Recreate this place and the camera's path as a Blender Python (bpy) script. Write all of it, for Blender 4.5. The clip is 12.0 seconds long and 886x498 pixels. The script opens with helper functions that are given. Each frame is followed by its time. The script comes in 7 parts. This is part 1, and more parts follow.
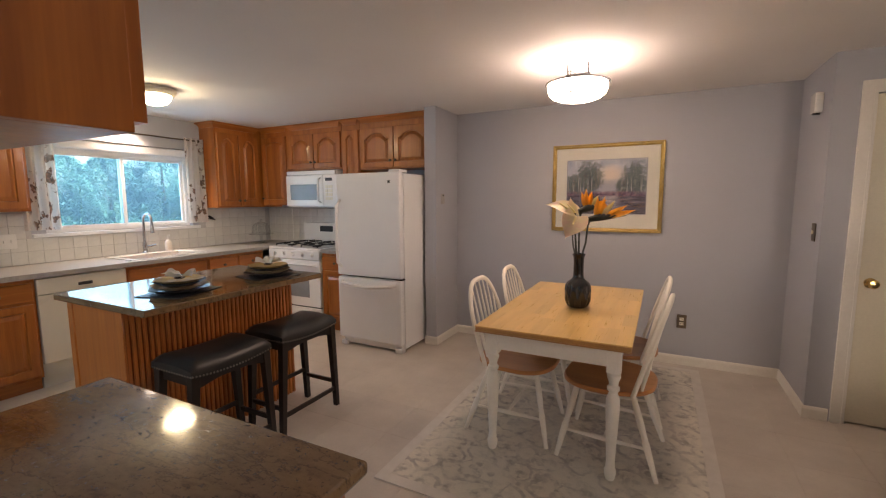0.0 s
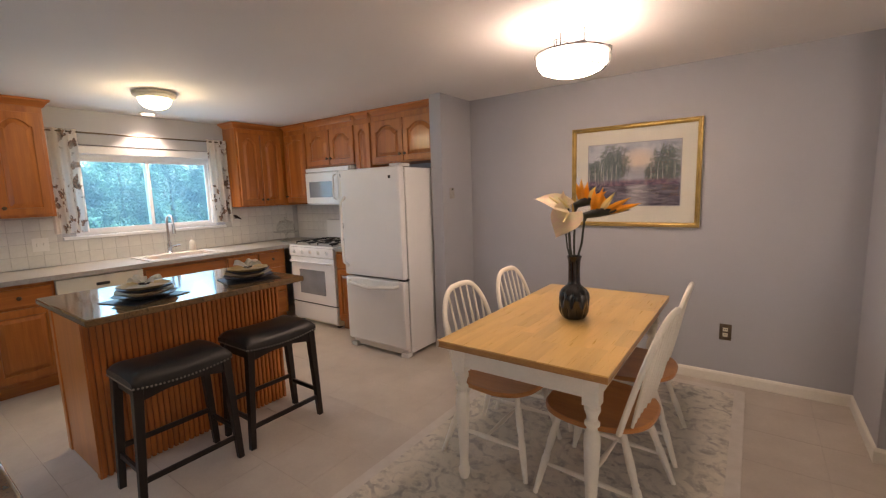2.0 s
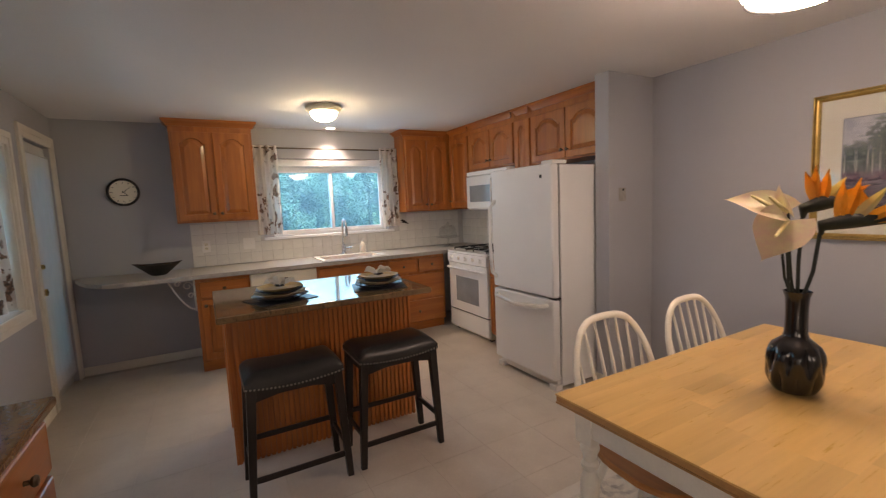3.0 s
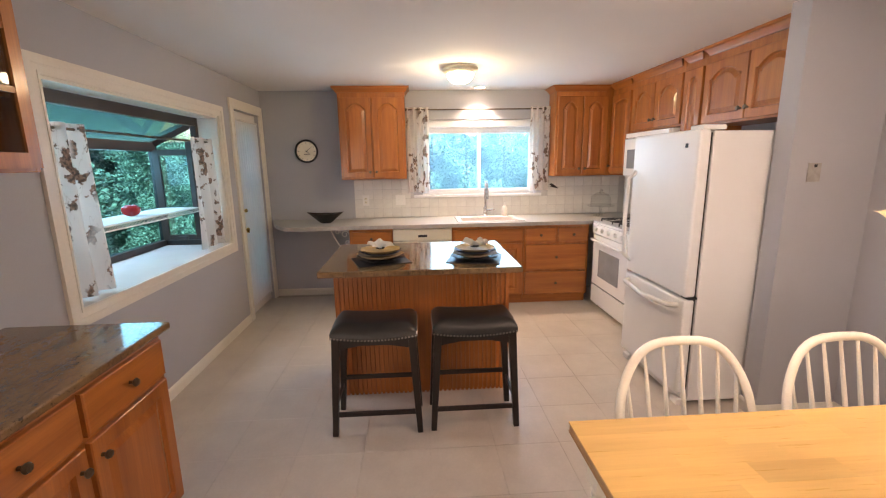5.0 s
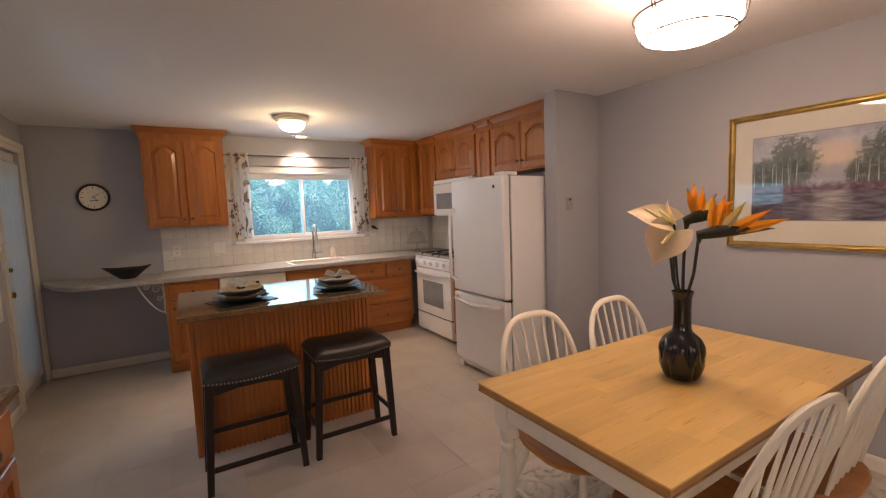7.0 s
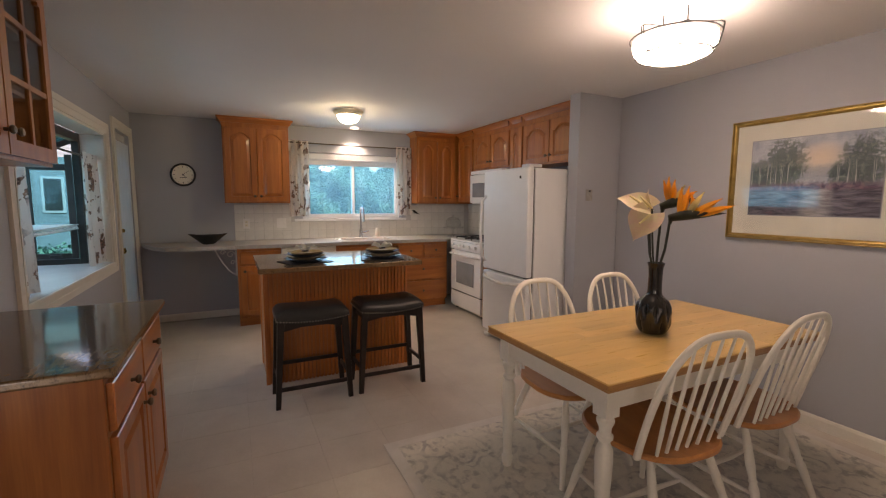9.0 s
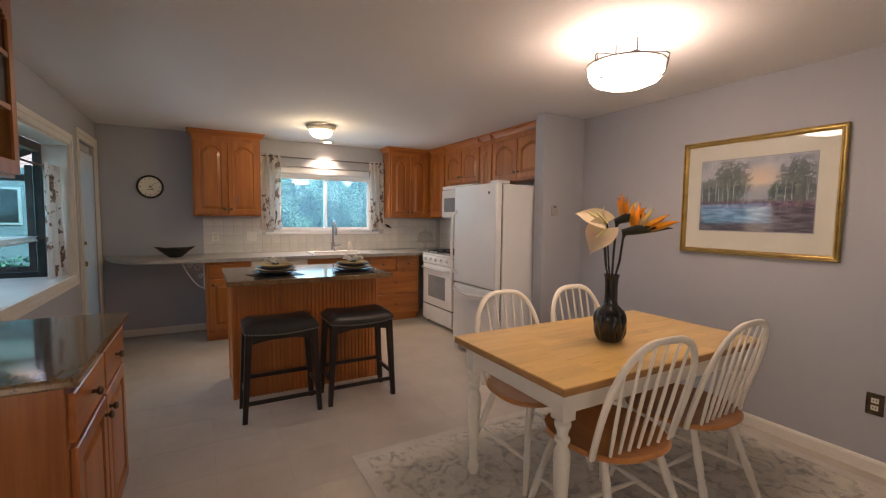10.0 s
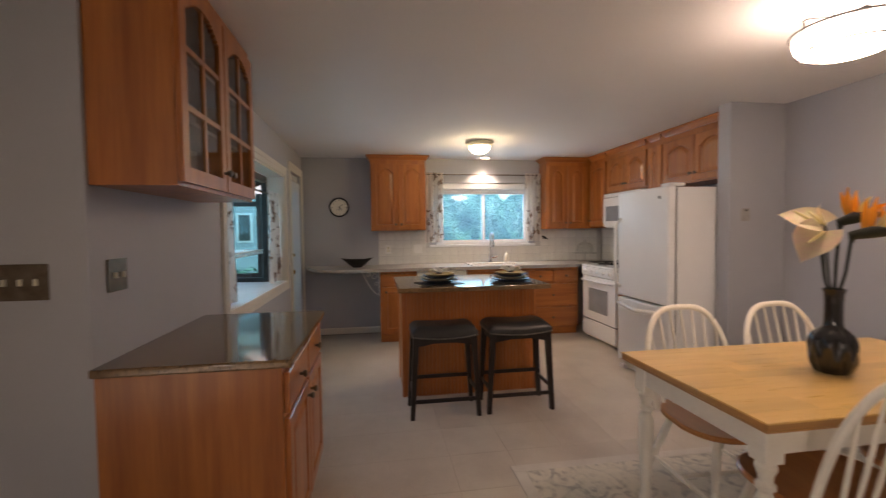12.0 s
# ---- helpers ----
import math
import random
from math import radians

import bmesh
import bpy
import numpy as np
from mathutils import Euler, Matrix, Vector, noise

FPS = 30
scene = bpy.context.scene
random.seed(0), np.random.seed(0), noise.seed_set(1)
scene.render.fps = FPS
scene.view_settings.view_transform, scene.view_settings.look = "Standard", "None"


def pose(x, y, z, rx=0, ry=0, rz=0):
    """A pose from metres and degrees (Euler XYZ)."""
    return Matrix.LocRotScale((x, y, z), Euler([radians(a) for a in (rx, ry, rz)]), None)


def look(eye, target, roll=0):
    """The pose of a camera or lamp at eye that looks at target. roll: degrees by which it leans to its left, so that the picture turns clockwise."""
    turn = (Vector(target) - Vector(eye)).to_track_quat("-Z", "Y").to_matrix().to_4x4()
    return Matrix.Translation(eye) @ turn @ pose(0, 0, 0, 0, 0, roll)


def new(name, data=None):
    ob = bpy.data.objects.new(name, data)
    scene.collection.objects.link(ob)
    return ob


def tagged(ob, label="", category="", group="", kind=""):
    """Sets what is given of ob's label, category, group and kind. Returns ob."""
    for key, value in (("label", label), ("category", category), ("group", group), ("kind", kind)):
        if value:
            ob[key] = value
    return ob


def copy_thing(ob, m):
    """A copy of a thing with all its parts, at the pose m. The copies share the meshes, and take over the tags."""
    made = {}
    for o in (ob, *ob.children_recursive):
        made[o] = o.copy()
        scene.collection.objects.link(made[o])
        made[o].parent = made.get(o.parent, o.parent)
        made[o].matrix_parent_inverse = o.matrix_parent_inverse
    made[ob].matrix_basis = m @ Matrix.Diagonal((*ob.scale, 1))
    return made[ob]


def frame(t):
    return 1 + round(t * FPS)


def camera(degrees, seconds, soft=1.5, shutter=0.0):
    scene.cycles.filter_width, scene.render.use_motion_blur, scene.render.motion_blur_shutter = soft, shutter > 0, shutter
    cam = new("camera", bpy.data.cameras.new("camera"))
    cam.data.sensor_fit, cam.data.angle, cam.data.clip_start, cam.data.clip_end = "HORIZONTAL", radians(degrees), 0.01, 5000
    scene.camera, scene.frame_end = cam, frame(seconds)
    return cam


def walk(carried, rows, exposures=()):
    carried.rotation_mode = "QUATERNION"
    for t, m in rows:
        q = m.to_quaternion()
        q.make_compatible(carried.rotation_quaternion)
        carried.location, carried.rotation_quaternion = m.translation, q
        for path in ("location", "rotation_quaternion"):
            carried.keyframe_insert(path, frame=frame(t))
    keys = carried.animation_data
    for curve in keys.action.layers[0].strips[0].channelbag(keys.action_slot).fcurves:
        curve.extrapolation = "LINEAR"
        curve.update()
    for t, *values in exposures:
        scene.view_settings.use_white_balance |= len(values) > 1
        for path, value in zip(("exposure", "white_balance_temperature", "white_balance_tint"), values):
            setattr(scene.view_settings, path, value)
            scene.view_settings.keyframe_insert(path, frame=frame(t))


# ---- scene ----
cam = camera(91.6, 12.0, soft=1.2, shutter=0.12)
PATH = [
    (0, (0.091, 0.138, 1.445), (-0.805, 1.911, 1.219), -0.2),
    (0.5, (0.285, 0.124, 1.457), (-0.589, 1.908, 1.226), 0.6),
    (1, (0.497, 0.27, 1.471), (-0.441, 2.019, 1.226), 1.5),
    (1.5, (0.486, 0.462, 1.455), (-0.552, 2.153, 1.201), -0.0),
    (2, (0.416, 0.677, 1.467), (-0.746, 2.284, 1.205), -1.8),
    (2.5, (0.378, 0.959, 1.463), (-1.087, 2.3, 1.221), -1.7),
    (3, (0.303, 1.253, 1.441), (-1.437, 2.217, 1.234), -2.5),
    (3.5, (0.272, 1.475, 1.473), (-1.659, 1.956, 1.271), -1.2),
    (5.5, (0.389, 1.875, 1.544), (-1.567, 1.985, 1.141), -1.0),
    (6, (0.4, 1.728, 1.528), (-1.552, 2.07, 1.258), -0.1),
    (6.5, (0.468, 1.502, 1.495), (-1.234, 2.539, 1.325), -3.3),
    (8.5, (0.948, 1.132, 1.364), (-0.817, 2.04, 1.124), 1.9),
    (9, (1.055, 1.137, 1.387), (-0.734, 2.004, 1.171), 0.3),
    (9.5, (1.119, 1.123, 1.386), (-0.66, 2.023, 1.222), 0.7),
    (10, (1.141, 1.139, 1.384), (-0.601, 2.111, 1.236), 0.7),
    (10.5, (1.164, 1.14, 1.396), (-0.541, 2.176, 1.258), 0.8),
    (11, (1.167, 1.145, 1.398), (-0.504, 2.234, 1.257), 0.8),
    (11.5, (1.172, 1.161, 1.391), (-0.506, 2.239, 1.249), 0.6),
    (12, (1.139, 1.119, 1.358), (-0.836, 1.422, 1.273), -0.7),
]
BALANCE = {5.3: (7450, 29), 5.7: (7700, 31), 6.0: (7900, 33), 6.5: (8100, 34)}
EXPOSURES = [(t, e, *BALANCE.get(t, (7300, 26))) for t, e in ((0.0, 2.57), (1.0, 2.60), (1.5, 2.60), (2.5, 2.72), (3.0, 2.47), (3.5, 2.38), (5.3, 3.48), (5.7, 3.40), (6.0, 3.02), (6.5, 2.70), (8.5, 2.20), (9.0, 2.38), (9.5, 2.46), (10.5, 2.51), (11.6, 2.53), (12.0, 2.57))]
walk(cam, [(t, look(eye, target, roll)) for t, eye, target, roll in PATH], EXPOSURES)

# ---------------------------------------------------------------- light
world = bpy.data.worlds.new("overcast_evening")
scene.world = world
world.use_nodes = True
wn = world.node_tree.nodes
wl = world.node_tree.links
sky = wn.new("ShaderNodeTexSky")
sky.sky_type = "NISHITA"
sky.sun_disc = False
sky.sun_elevation = radians(43)
sky.sun_rotation = radians(54)
sky.air_density, sky.dust_density = 1.0, 2.5
wl.new(sky.outputs["Color"], wn["Background"].inputs["Color"])
wn["Background"].inputs["Strength"].default_value = 0.12

sun_data = bpy.data.lights.new("sun", "SUN")
sun_data.energy, sun_data.angle, sun_data.color = 4.6, radians(14), (1.0, 0.95, 0.88)
sun = new("sun", sun_data)
sun.matrix_world = look((0, 0, 20), (-8, -5.8, 11.0))


def point_lamp(name, at, watts, colour, size):
    data = bpy.data.lights.new(name, "POINT")
    data.energy, data.color, data.shadow_soft_size = watts, colour, size
    ob = new(name, data)
    ob.location = at
    return ob


LAMP = (-0.43, 3.10)
DOME = (-3.53, 2.256)
CAN = (-4.52, 2.574)
point_lamp("dining_bulb", (LAMP[0], LAMP[1], 2.15), 0.22, (1.0, 0.88, 0.78), 0.05)
point_lamp("dome_bulb", (DOME[0], DOME[1], 2.20), 0.5, (1.0, 0.86, 0.42), 0.04)
can_data = bpy.data.lights.new("can_bulb", "SPOT")
can_data.energy, can_data.color, can_data.shadow_soft_size = 13, (1.0, 0.85, 0.66), 0.04
can_data.spot_size, can_data.spot_blend = radians(110), 0.6
can_light = new("can_bulb", can_data)
can_light.matrix_world = look((CAN[0], CAN[1], 2.315), (CAN[0], CAN[1], 0))


def area_lamp(name, at, target, w, h, watts, tone=(0.62, 0.80, 1.0)):
    data = bpy.data.lights.new(name, "AREA")
    data.shape, data.size, data.size_y, data.energy, data.color = "RECTANGLE", w, h, watts, tone
    ob = new(name, data)
    ob.matrix_world = look(at, target)
    return ob


area_lamp("kitchen_window_sky", (-4.88, 2.595, 1.59), (0, 2.595, 1.2), 1.25, 0.75, 2.3)
area_lamp("garden_window_sky", (-2.7, -0.5, 1.75), (-2.7, 2.0, 0.6), 1.7, 0.9, 5.6)
# fill lamp for the short wall and island, outside an added hall window
hall = area_lamp("added_hall_fill", (3.5, 0.15, 1.45), (-1.5, 2.7, 1.1), 1.4, 1.0, 0.95, (1.0, 0.93, 0.83))
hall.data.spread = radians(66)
# added fill lamp aimed at the closet door; no source is known here
door_fill = area_lamp("added_door_fill", (2.0, -2.05, 1.35), (1.7, 3.66, 1.1), 0.9, 1.5, 0.9, (1.0, 0.93, 0.80))
door_fill.data.spread = radians(50)

# ---------------------------------------------------------------- materials
def material(name):
    m = bpy.data.materials.new(name)
    m.use_nodes = True
    return m, m.node_tree.nodes, m.node_tree.links, m.node_tree.nodes["Principled BSDF"]


def noise_node(n, l, coord, scale, detail=6.0, rough=0.6, stretch=(1, 1, 1)):
    mp = n.new("ShaderNodeMapping")
    mp.inputs["Scale"].default_value = stretch
    l.new(coord, mp.inputs["Vector"])
    t = n.new("ShaderNodeTexNoise")
    t.inputs["Scale"].default_value, t.inputs["Detail"].default_value, t.inputs["Roughness"].default_value = scale, detail, rough
    l.new(mp.outputs["Vector"], t.inputs["Vector"])
    return t.outputs["Fac"]


def ramp(n, l, fac, stops):
    r = n.new("ShaderNodeValToRGB")
    els = r.color_ramp.elements
    while len(els) < len(stops):
        els.new(0.5)
    for e, (p, c) in zip(els, stops):
        e.position, e.color = p, (*c, 1)
    l.new(fac, r.inputs["Fac"])
    return r.outputs["Color"]


def mix(n, l, fac, a, b, kind="MIX"):
    m = n.new("ShaderNodeMix")
    m.data_type, m.blend_type = "RGBA", kind
    for i, v in ((0, fac), (6, a), (7, b)):
        if hasattr(v, "is_linked"):
            l.new(v, m.inputs[i])
        else:
            m.inputs[i].default_value = v if i == 0 else (*v, 1)
    return m.outputs[2]


def spread(n, l, value, lo, hi):
    r = n.new("ShaderNodeMapRange")
    r.inputs["To Min"].default_value, r.inputs["To Max"].default_value = lo, hi
    l.new(value, r.inputs["Value"])
    return r.outputs["Result"]


def surf(name, c1, c2, scale=4.0, stretch=(1, 1, 1), rough=0.5, rvar=0.12, fine=80.0, bump=0.15, metal=0.0, coat=0.0, vary=0.0, detail=6.0, dist=0.002, ior=1.45, world=False):
    """A surface with a slow colour change, a fine grain in relief and roughness, and a small change from piece to piece."""
    m, n, l, b = material(name)
    co = n.new("ShaderNodeNewGeometry").outputs["Position"] if world else n.new("ShaderNodeTexCoord").outputs["Object"]
    slow = noise_node(n, l, co, scale, detail, 0.6, stretch)
    grain = noise_node(n, l, co, fine, 4.0, 0.6, stretch)
    col = ramp(n, l, slow, [(0.3, c1), (0.7, c2)])
    tone = n.new("ShaderNodeMapRange")
    tone.inputs["To Min"].default_value, tone.inputs["To Max"].default_value = 0.93, 1.07
    l.new(grain, tone.inputs["Value"])
    col = mix(n, l, 1.0, col, tone.outputs["Result"], "MULTIPLY")
    if vary:
        info = n.new("ShaderNodeObjectInfo")
        col = mix(n, l, 1.0, col, spread(n, l, info.outputs["Random"], 1 - vary, 1 + vary), "MULTIPLY")
    l.new(col, b.inputs["Base Color"])
    l.new(spread(n, l, slow, max(0.02, rough - rvar), rough + rvar), b.inputs["Roughness"])
    b.inputs["Metallic"].default_value = metal
    b.inputs["IOR"].default_value = ior
    b.inputs["Coat Weight"].default_value, b.inputs["Coat Roughness"].default_value = coat, 0.12
    if bump:
        bp = n.new("ShaderNodeBump")
        bp.inputs["Strength"].default_value, bp.inputs["Distance"].default_value = bump, dist
        l.new(grain, bp.inputs["Height"])
        l.new(bp.outputs["Normal"], b.inputs["Normal"])
    return m


def wood(name, dark, light, grain_axis, rough=0.35, coat=0.32, vary=0.06, deep=1.0):
    """Straight-grained wood: streaks drawn out along one axis, with pores."""
    m, n, l, b = material(name)
    co = n.new("ShaderNodeTexCoord").outputs["Object"]
    info = n.new("ShaderNodeObjectInfo").outputs["Random"]
    shift = n.new("ShaderNodeVectorMath")
    shift.operation = "ADD"
    off = n.new("ShaderNodeCombineXYZ")
    for i in range(3):
        l.new(spread(n, l, info, 0, 7 + i * 3), off.inputs[i])
    l.new(co, shift.inputs[0])
    l.new(off.outputs[0], shift.inputs[1])
    st = [14, 14, 14]
    st[grain_axis] = 0.9
    fs = [160, 160, 160]
    fs[grain_axis] = 5
    slow = noise_node(n, l, shift.outputs[0], 1.0, 5.0, 0.65, st)
    pores = noise_node(n, l, shift.outputs[0], 1.0, 3.0, 0.6, fs)
    broad = noise_node(n, l, shift.outputs[0], 1.6, 2.0)
    col = ramp(n, l, slow, [(0.28, dark), (0.5, tuple((a + c) / 2 for a, c in zip(dark, light))), (0.72, light)])
    col = mix(n, l, 1.0, col, spread(n, l, pores, 1 - 0.22 * deep, 1 + 0.16 * deep), "MULTIPLY")
    col = mix(n, l, 1.0, col, spread(n, l, broad, 0.86, 1.14), "MULTIPLY")
    col = mix(n, l, 1.0, col, spread(n, l, info, 1 - vary, 1 + vary), "MULTIPLY")
    l.new(col, b.inputs["Base Color"])
    l.new(spread(n, l, pores, rough - 0.06, rough + 0.1), b.inputs["Roughness"])
    b.inputs["Coat Weight"].default_value, b.inputs["Coat Roughness"].default_value = coat, 0.13
    bp = n.new("ShaderNodeBump")
    bp.inputs["Strength"].default_value, bp.inputs["Distance"].default_value = 0.10 * deep ** 2, 0.001
    l.new(pores, bp.inputs["Height"])
    l.new(bp.outputs["Normal"], b.inputs["Normal"])
    return m


def stone(name, ground, tan, dark, rough=0.08):
    """Polished granite: mottled ground, tan clouds, dark specks and long veins."""
    m, n, l, b = material(name)
    co = n.new("ShaderNodeTexCoord").outputs["Object"]
    cloud = noise_node(n, l, co, 5.0, 7.0, 0.7, (1.0, 2.6, 1))
    speck = noise_node(n, l, co, 70.0, 5.0, 0.75)
    mid = noise_node(n, l, co, 34.0, 5.0, 0.7)
    vein = noise_node(n, l, co, 2.2, 8.0, 0.6, (1, 3.2, 1))
    col = ramp(n, l, cloud, [(0.33, ground), (0.55, tan), (0.75, ground)])
    col = mix(n, l, ramp(n, l, mid, [(0.50, (0, 0, 0)), (0.62, (0.75, 0.75, 0.75))]), col, tan)
    col = mix(n, l, ramp(n, l, speck, [(0.35, (0.85, 0.85, 0.85)), (0.44, (0, 0, 0))]), col, dark)
    col = mix(n, l, ramp(n, l, vein, [(0.49, (0, 0, 0)), (0.5, (0.5, 0.5, 0.5)), (0.51, (0, 0, 0))]), col, dark)
    l.new(col, b.inputs["Base Color"])
    l.new(spread(n, l, mid, rough - 0.03, rough + 0.06), b.inputs["Roughness"])
    b.inputs["IOR"].default_value = 1.55
    b.inputs["Coat Weight"].default_value, b.inputs["Coat Roughness"].default_value = 0.2, 0.04
    return m


def clear_glass(name, tint, rough=0.0, dust_haze=0.0, tone=(0.36, 0.68, 1.0)):
    """A pane: mostly see-through, with a glossy face."""
    m, n, l, b = material(name)
    out = n["Material Output"]
    tr = n.new("ShaderNodeBsdfTransparent")
    tr.inputs["Color"].default_value = (*tint, 1)
    gl = n.new("ShaderNodeBsdfGlossy")
    gl.inputs["Roughness"].default_value = rough
    lw = n.new("ShaderNodeLayerWeight")
    pw = n.new("ShaderNodeMath")
    pw.operation = "POWER"
    pw.inputs[1].default_value = 4.0
    l.new(lw.outputs["Facing"], pw.inputs[0])
    ms = n.new("ShaderNodeMixShader")
    l.new(spread(n, l, pw.outputs[0], 0.035, 0.6), ms.inputs[0])
    l.new(tr.outputs[0], ms.inputs[1])
    l.new(gl.outputs[0], ms.inputs[2])
    last = ms.outputs[0]
    # film: dirt on the roof pane, painted glare haze on the kitchen panes
    if dust_haze:
        film = n.new("ShaderNodeBsdfTranslucent")
        film.inputs["Color"].default_value = (*tone, 1)
        md = n.new("ShaderNodeMixShader")
        co = n.new("ShaderNodeTexCoord").outputs["Object"]
        l.new(spread(n, l, noise_node(n, l, co, 2.0, 4.0), dust_haze * 0.8, dust_haze * 1.2), md.inputs[0])
        l.new(last, md.inputs[1])
        l.new(film.outputs[0], md.inputs[2])
        last = md.outputs[0]
    l.new(last, out.inputs["Surface"])
    n.remove(b)
    return m


def glow(name, colour, strength):
    m, n, l, b = material(name)
    b.inputs["Base Color"].default_value = (0.85, 0.84, 0.8, 1)
    b.inputs["Roughness"].default_value = 0.3
    b.inputs["Emission Color"].default_value = (*colour, 1)
    b.inputs["Emission Strength"].default_value = strength
    return m


def printed_cloth(name, ground, ink):
    """Pale curtain cloth with an irregular print of brown leaves and twigs in drifting rows."""
    m, n, l, b = material(name)
    co = n.new("ShaderNodeTexCoord").outputs["Object"]
    shape = noise_node(n, l, co, 17.0, 3.0, 0.55, (1.0, 1.0, 0.8))
    drift = noise_node(n, l, co, 5.0, 1.0, 0.5, (1.2, 1.2, 0.45))
    leaf = ramp(n, l, shape, [(0.55, (0, 0, 0)), (0.58, (0.92, 0.92, 0.92))])
    rows = ramp(n, l, drift, [(0.40, (0, 0, 0)), (0.47, (1, 1, 1))])
    leaf = mix(n, l, 1.0, leaf, rows, "MULTIPLY")
    vein = noise_node(n, l, co, 60.0, 3.0, 0.6)
    inked = mix(n, l, ramp(n, l, vein, [(0.42, (0, 0, 0)), (0.58, (1, 1, 1))]), ink, (0.36, 0.20, 0.13))
    twig = ramp(n, l, noise_node(n, l, co, 9.0, 3.0, 0.5, (1.6, 1.6, 0.35)), [(0.535, (0, 0, 0)), (0.545, (0.35, 0.35, 0.35)), (0.555, (0, 0, 0))])
    col = mix(n, l, leaf, ground, inked)
    col = mix(n, l, mix(n, l, 1.0, twig, rows, "MULTIPLY"), col, (0.40, 0.28, 0.20))
    weave = noise_node(n, l, co, 600.0, 2.0)
    l.new(col, b.inputs["Base Color"])
    b.inputs["Roughness"].default_value = 0.9
    bp = n.new("ShaderNodeBump")
    bp.inputs["Strength"].default_value, bp.inputs["Distance"].default_value = 0.2, 0.0006
    l.new(weave, bp.inputs["Height"])
    l.new(bp.outputs["Normal"], b.inputs["Normal"])
    return m


def rug_cloth(name):
    """Worn grey and cream pile with a faded floral field."""
    m, n, l, b = material(name)
    co = n.new("ShaderNodeTexCoord").outputs["Object"]
    warp = noise_node(n, l, co, 9.0, 3.0)
    mp = n.new("ShaderNodeVectorMath")
    mp.operation = "ADD"
    l.new(co, mp.inputs[0])
    cw = n.new("ShaderNodeCombineXYZ")
    l.new(spread(n, l, warp, -0.06, 0.06), cw.inputs[0])
    l.new(spread(n, l, warp, 0.05, -0.05), cw.inputs[1])
    l.new(cw.outputs[0], mp.inputs[1])
    v = n.new("ShaderNodeTexVoronoi")
    v.inputs["Scale"].default_value = 7.5
    l.new(mp.outputs[0], v.inputs["Vector"])
    rings = n.new("ShaderNodeMath")
    rings.operation = "SINE"
    mul = n.new("ShaderNodeMath")
    mul.operation = "MULTIPLY"
    mul.inputs[1].default_value = 15.0
    l.new(v.outputs["Distance"], mul.inputs[0])
    l.new(mul.outputs[0], rings.inputs[0])
    motif = ramp(n, l, rings.outputs[0], [(0.25, (0, 0, 0)), (0.8, (1, 1, 1))])
    wear = ramp(n, l, noise_node(n, l, co, 7.0, 8.0, 0.72), [(0.42, (0.1, 0.1, 0.1)), (0.66, (1, 1, 1))])
    scroll = ramp(n, l, noise_node(n, l, co, 13.0, 3.0, 0.5), [(0.47, (0, 0, 0)), (0.5, (0.8, 0.8, 0.8)), (0.55, (0, 0, 0))])
    base = mix(n, l, noise_node(n, l, co, 3.0, 4.0), (0.72, 0.67, 0.56), (0.62, 0.58, 0.50))
    both = mix(n, l, 0.6, motif, scroll, "SCREEN")
    fac = mix(n, l, 1.0, both, wear, "MULTIPLY")
    col = mix(n, l, fac, base, (0.36, 0.34, 0.315))
    blots = ramp(n, l, noise_node(n, l, co, 13.0, 5.0, 0.62), [(0.53, (0, 0, 0)), (0.63, (0.8, 0.8, 0.8))])
    patch = ramp(n, l, noise_node(n, l, co, 5.0, 3.0, 0.6), [(0.38, (0.15, 0.15, 0.15)), (0.6, (1, 1, 1))])
    col = mix(n, l, mix(n, l, 1.0, blots, patch, "MULTIPLY"), col, (0.29, 0.275, 0.25))
    pile = noise_node(n, l, co, 420.0, 3.0)
    col = mix(n, l, 1.0, col, spread(n, l, pile, 0.75, 1.2), "MULTIPLY")
    l.new(col, b.inputs["Base Color"])
    b.inputs["Roughness"].default_value = 0.95
    bp = n.new("ShaderNodeBump")
    bp.inputs["Strength"].default_value, bp.inputs["Distance"].default_value = 0.5, 0.003
    l.new(pile, bp.inputs["Height"])
    l.new(bp.outputs["Normal"], b.inputs["Normal"])
    return m


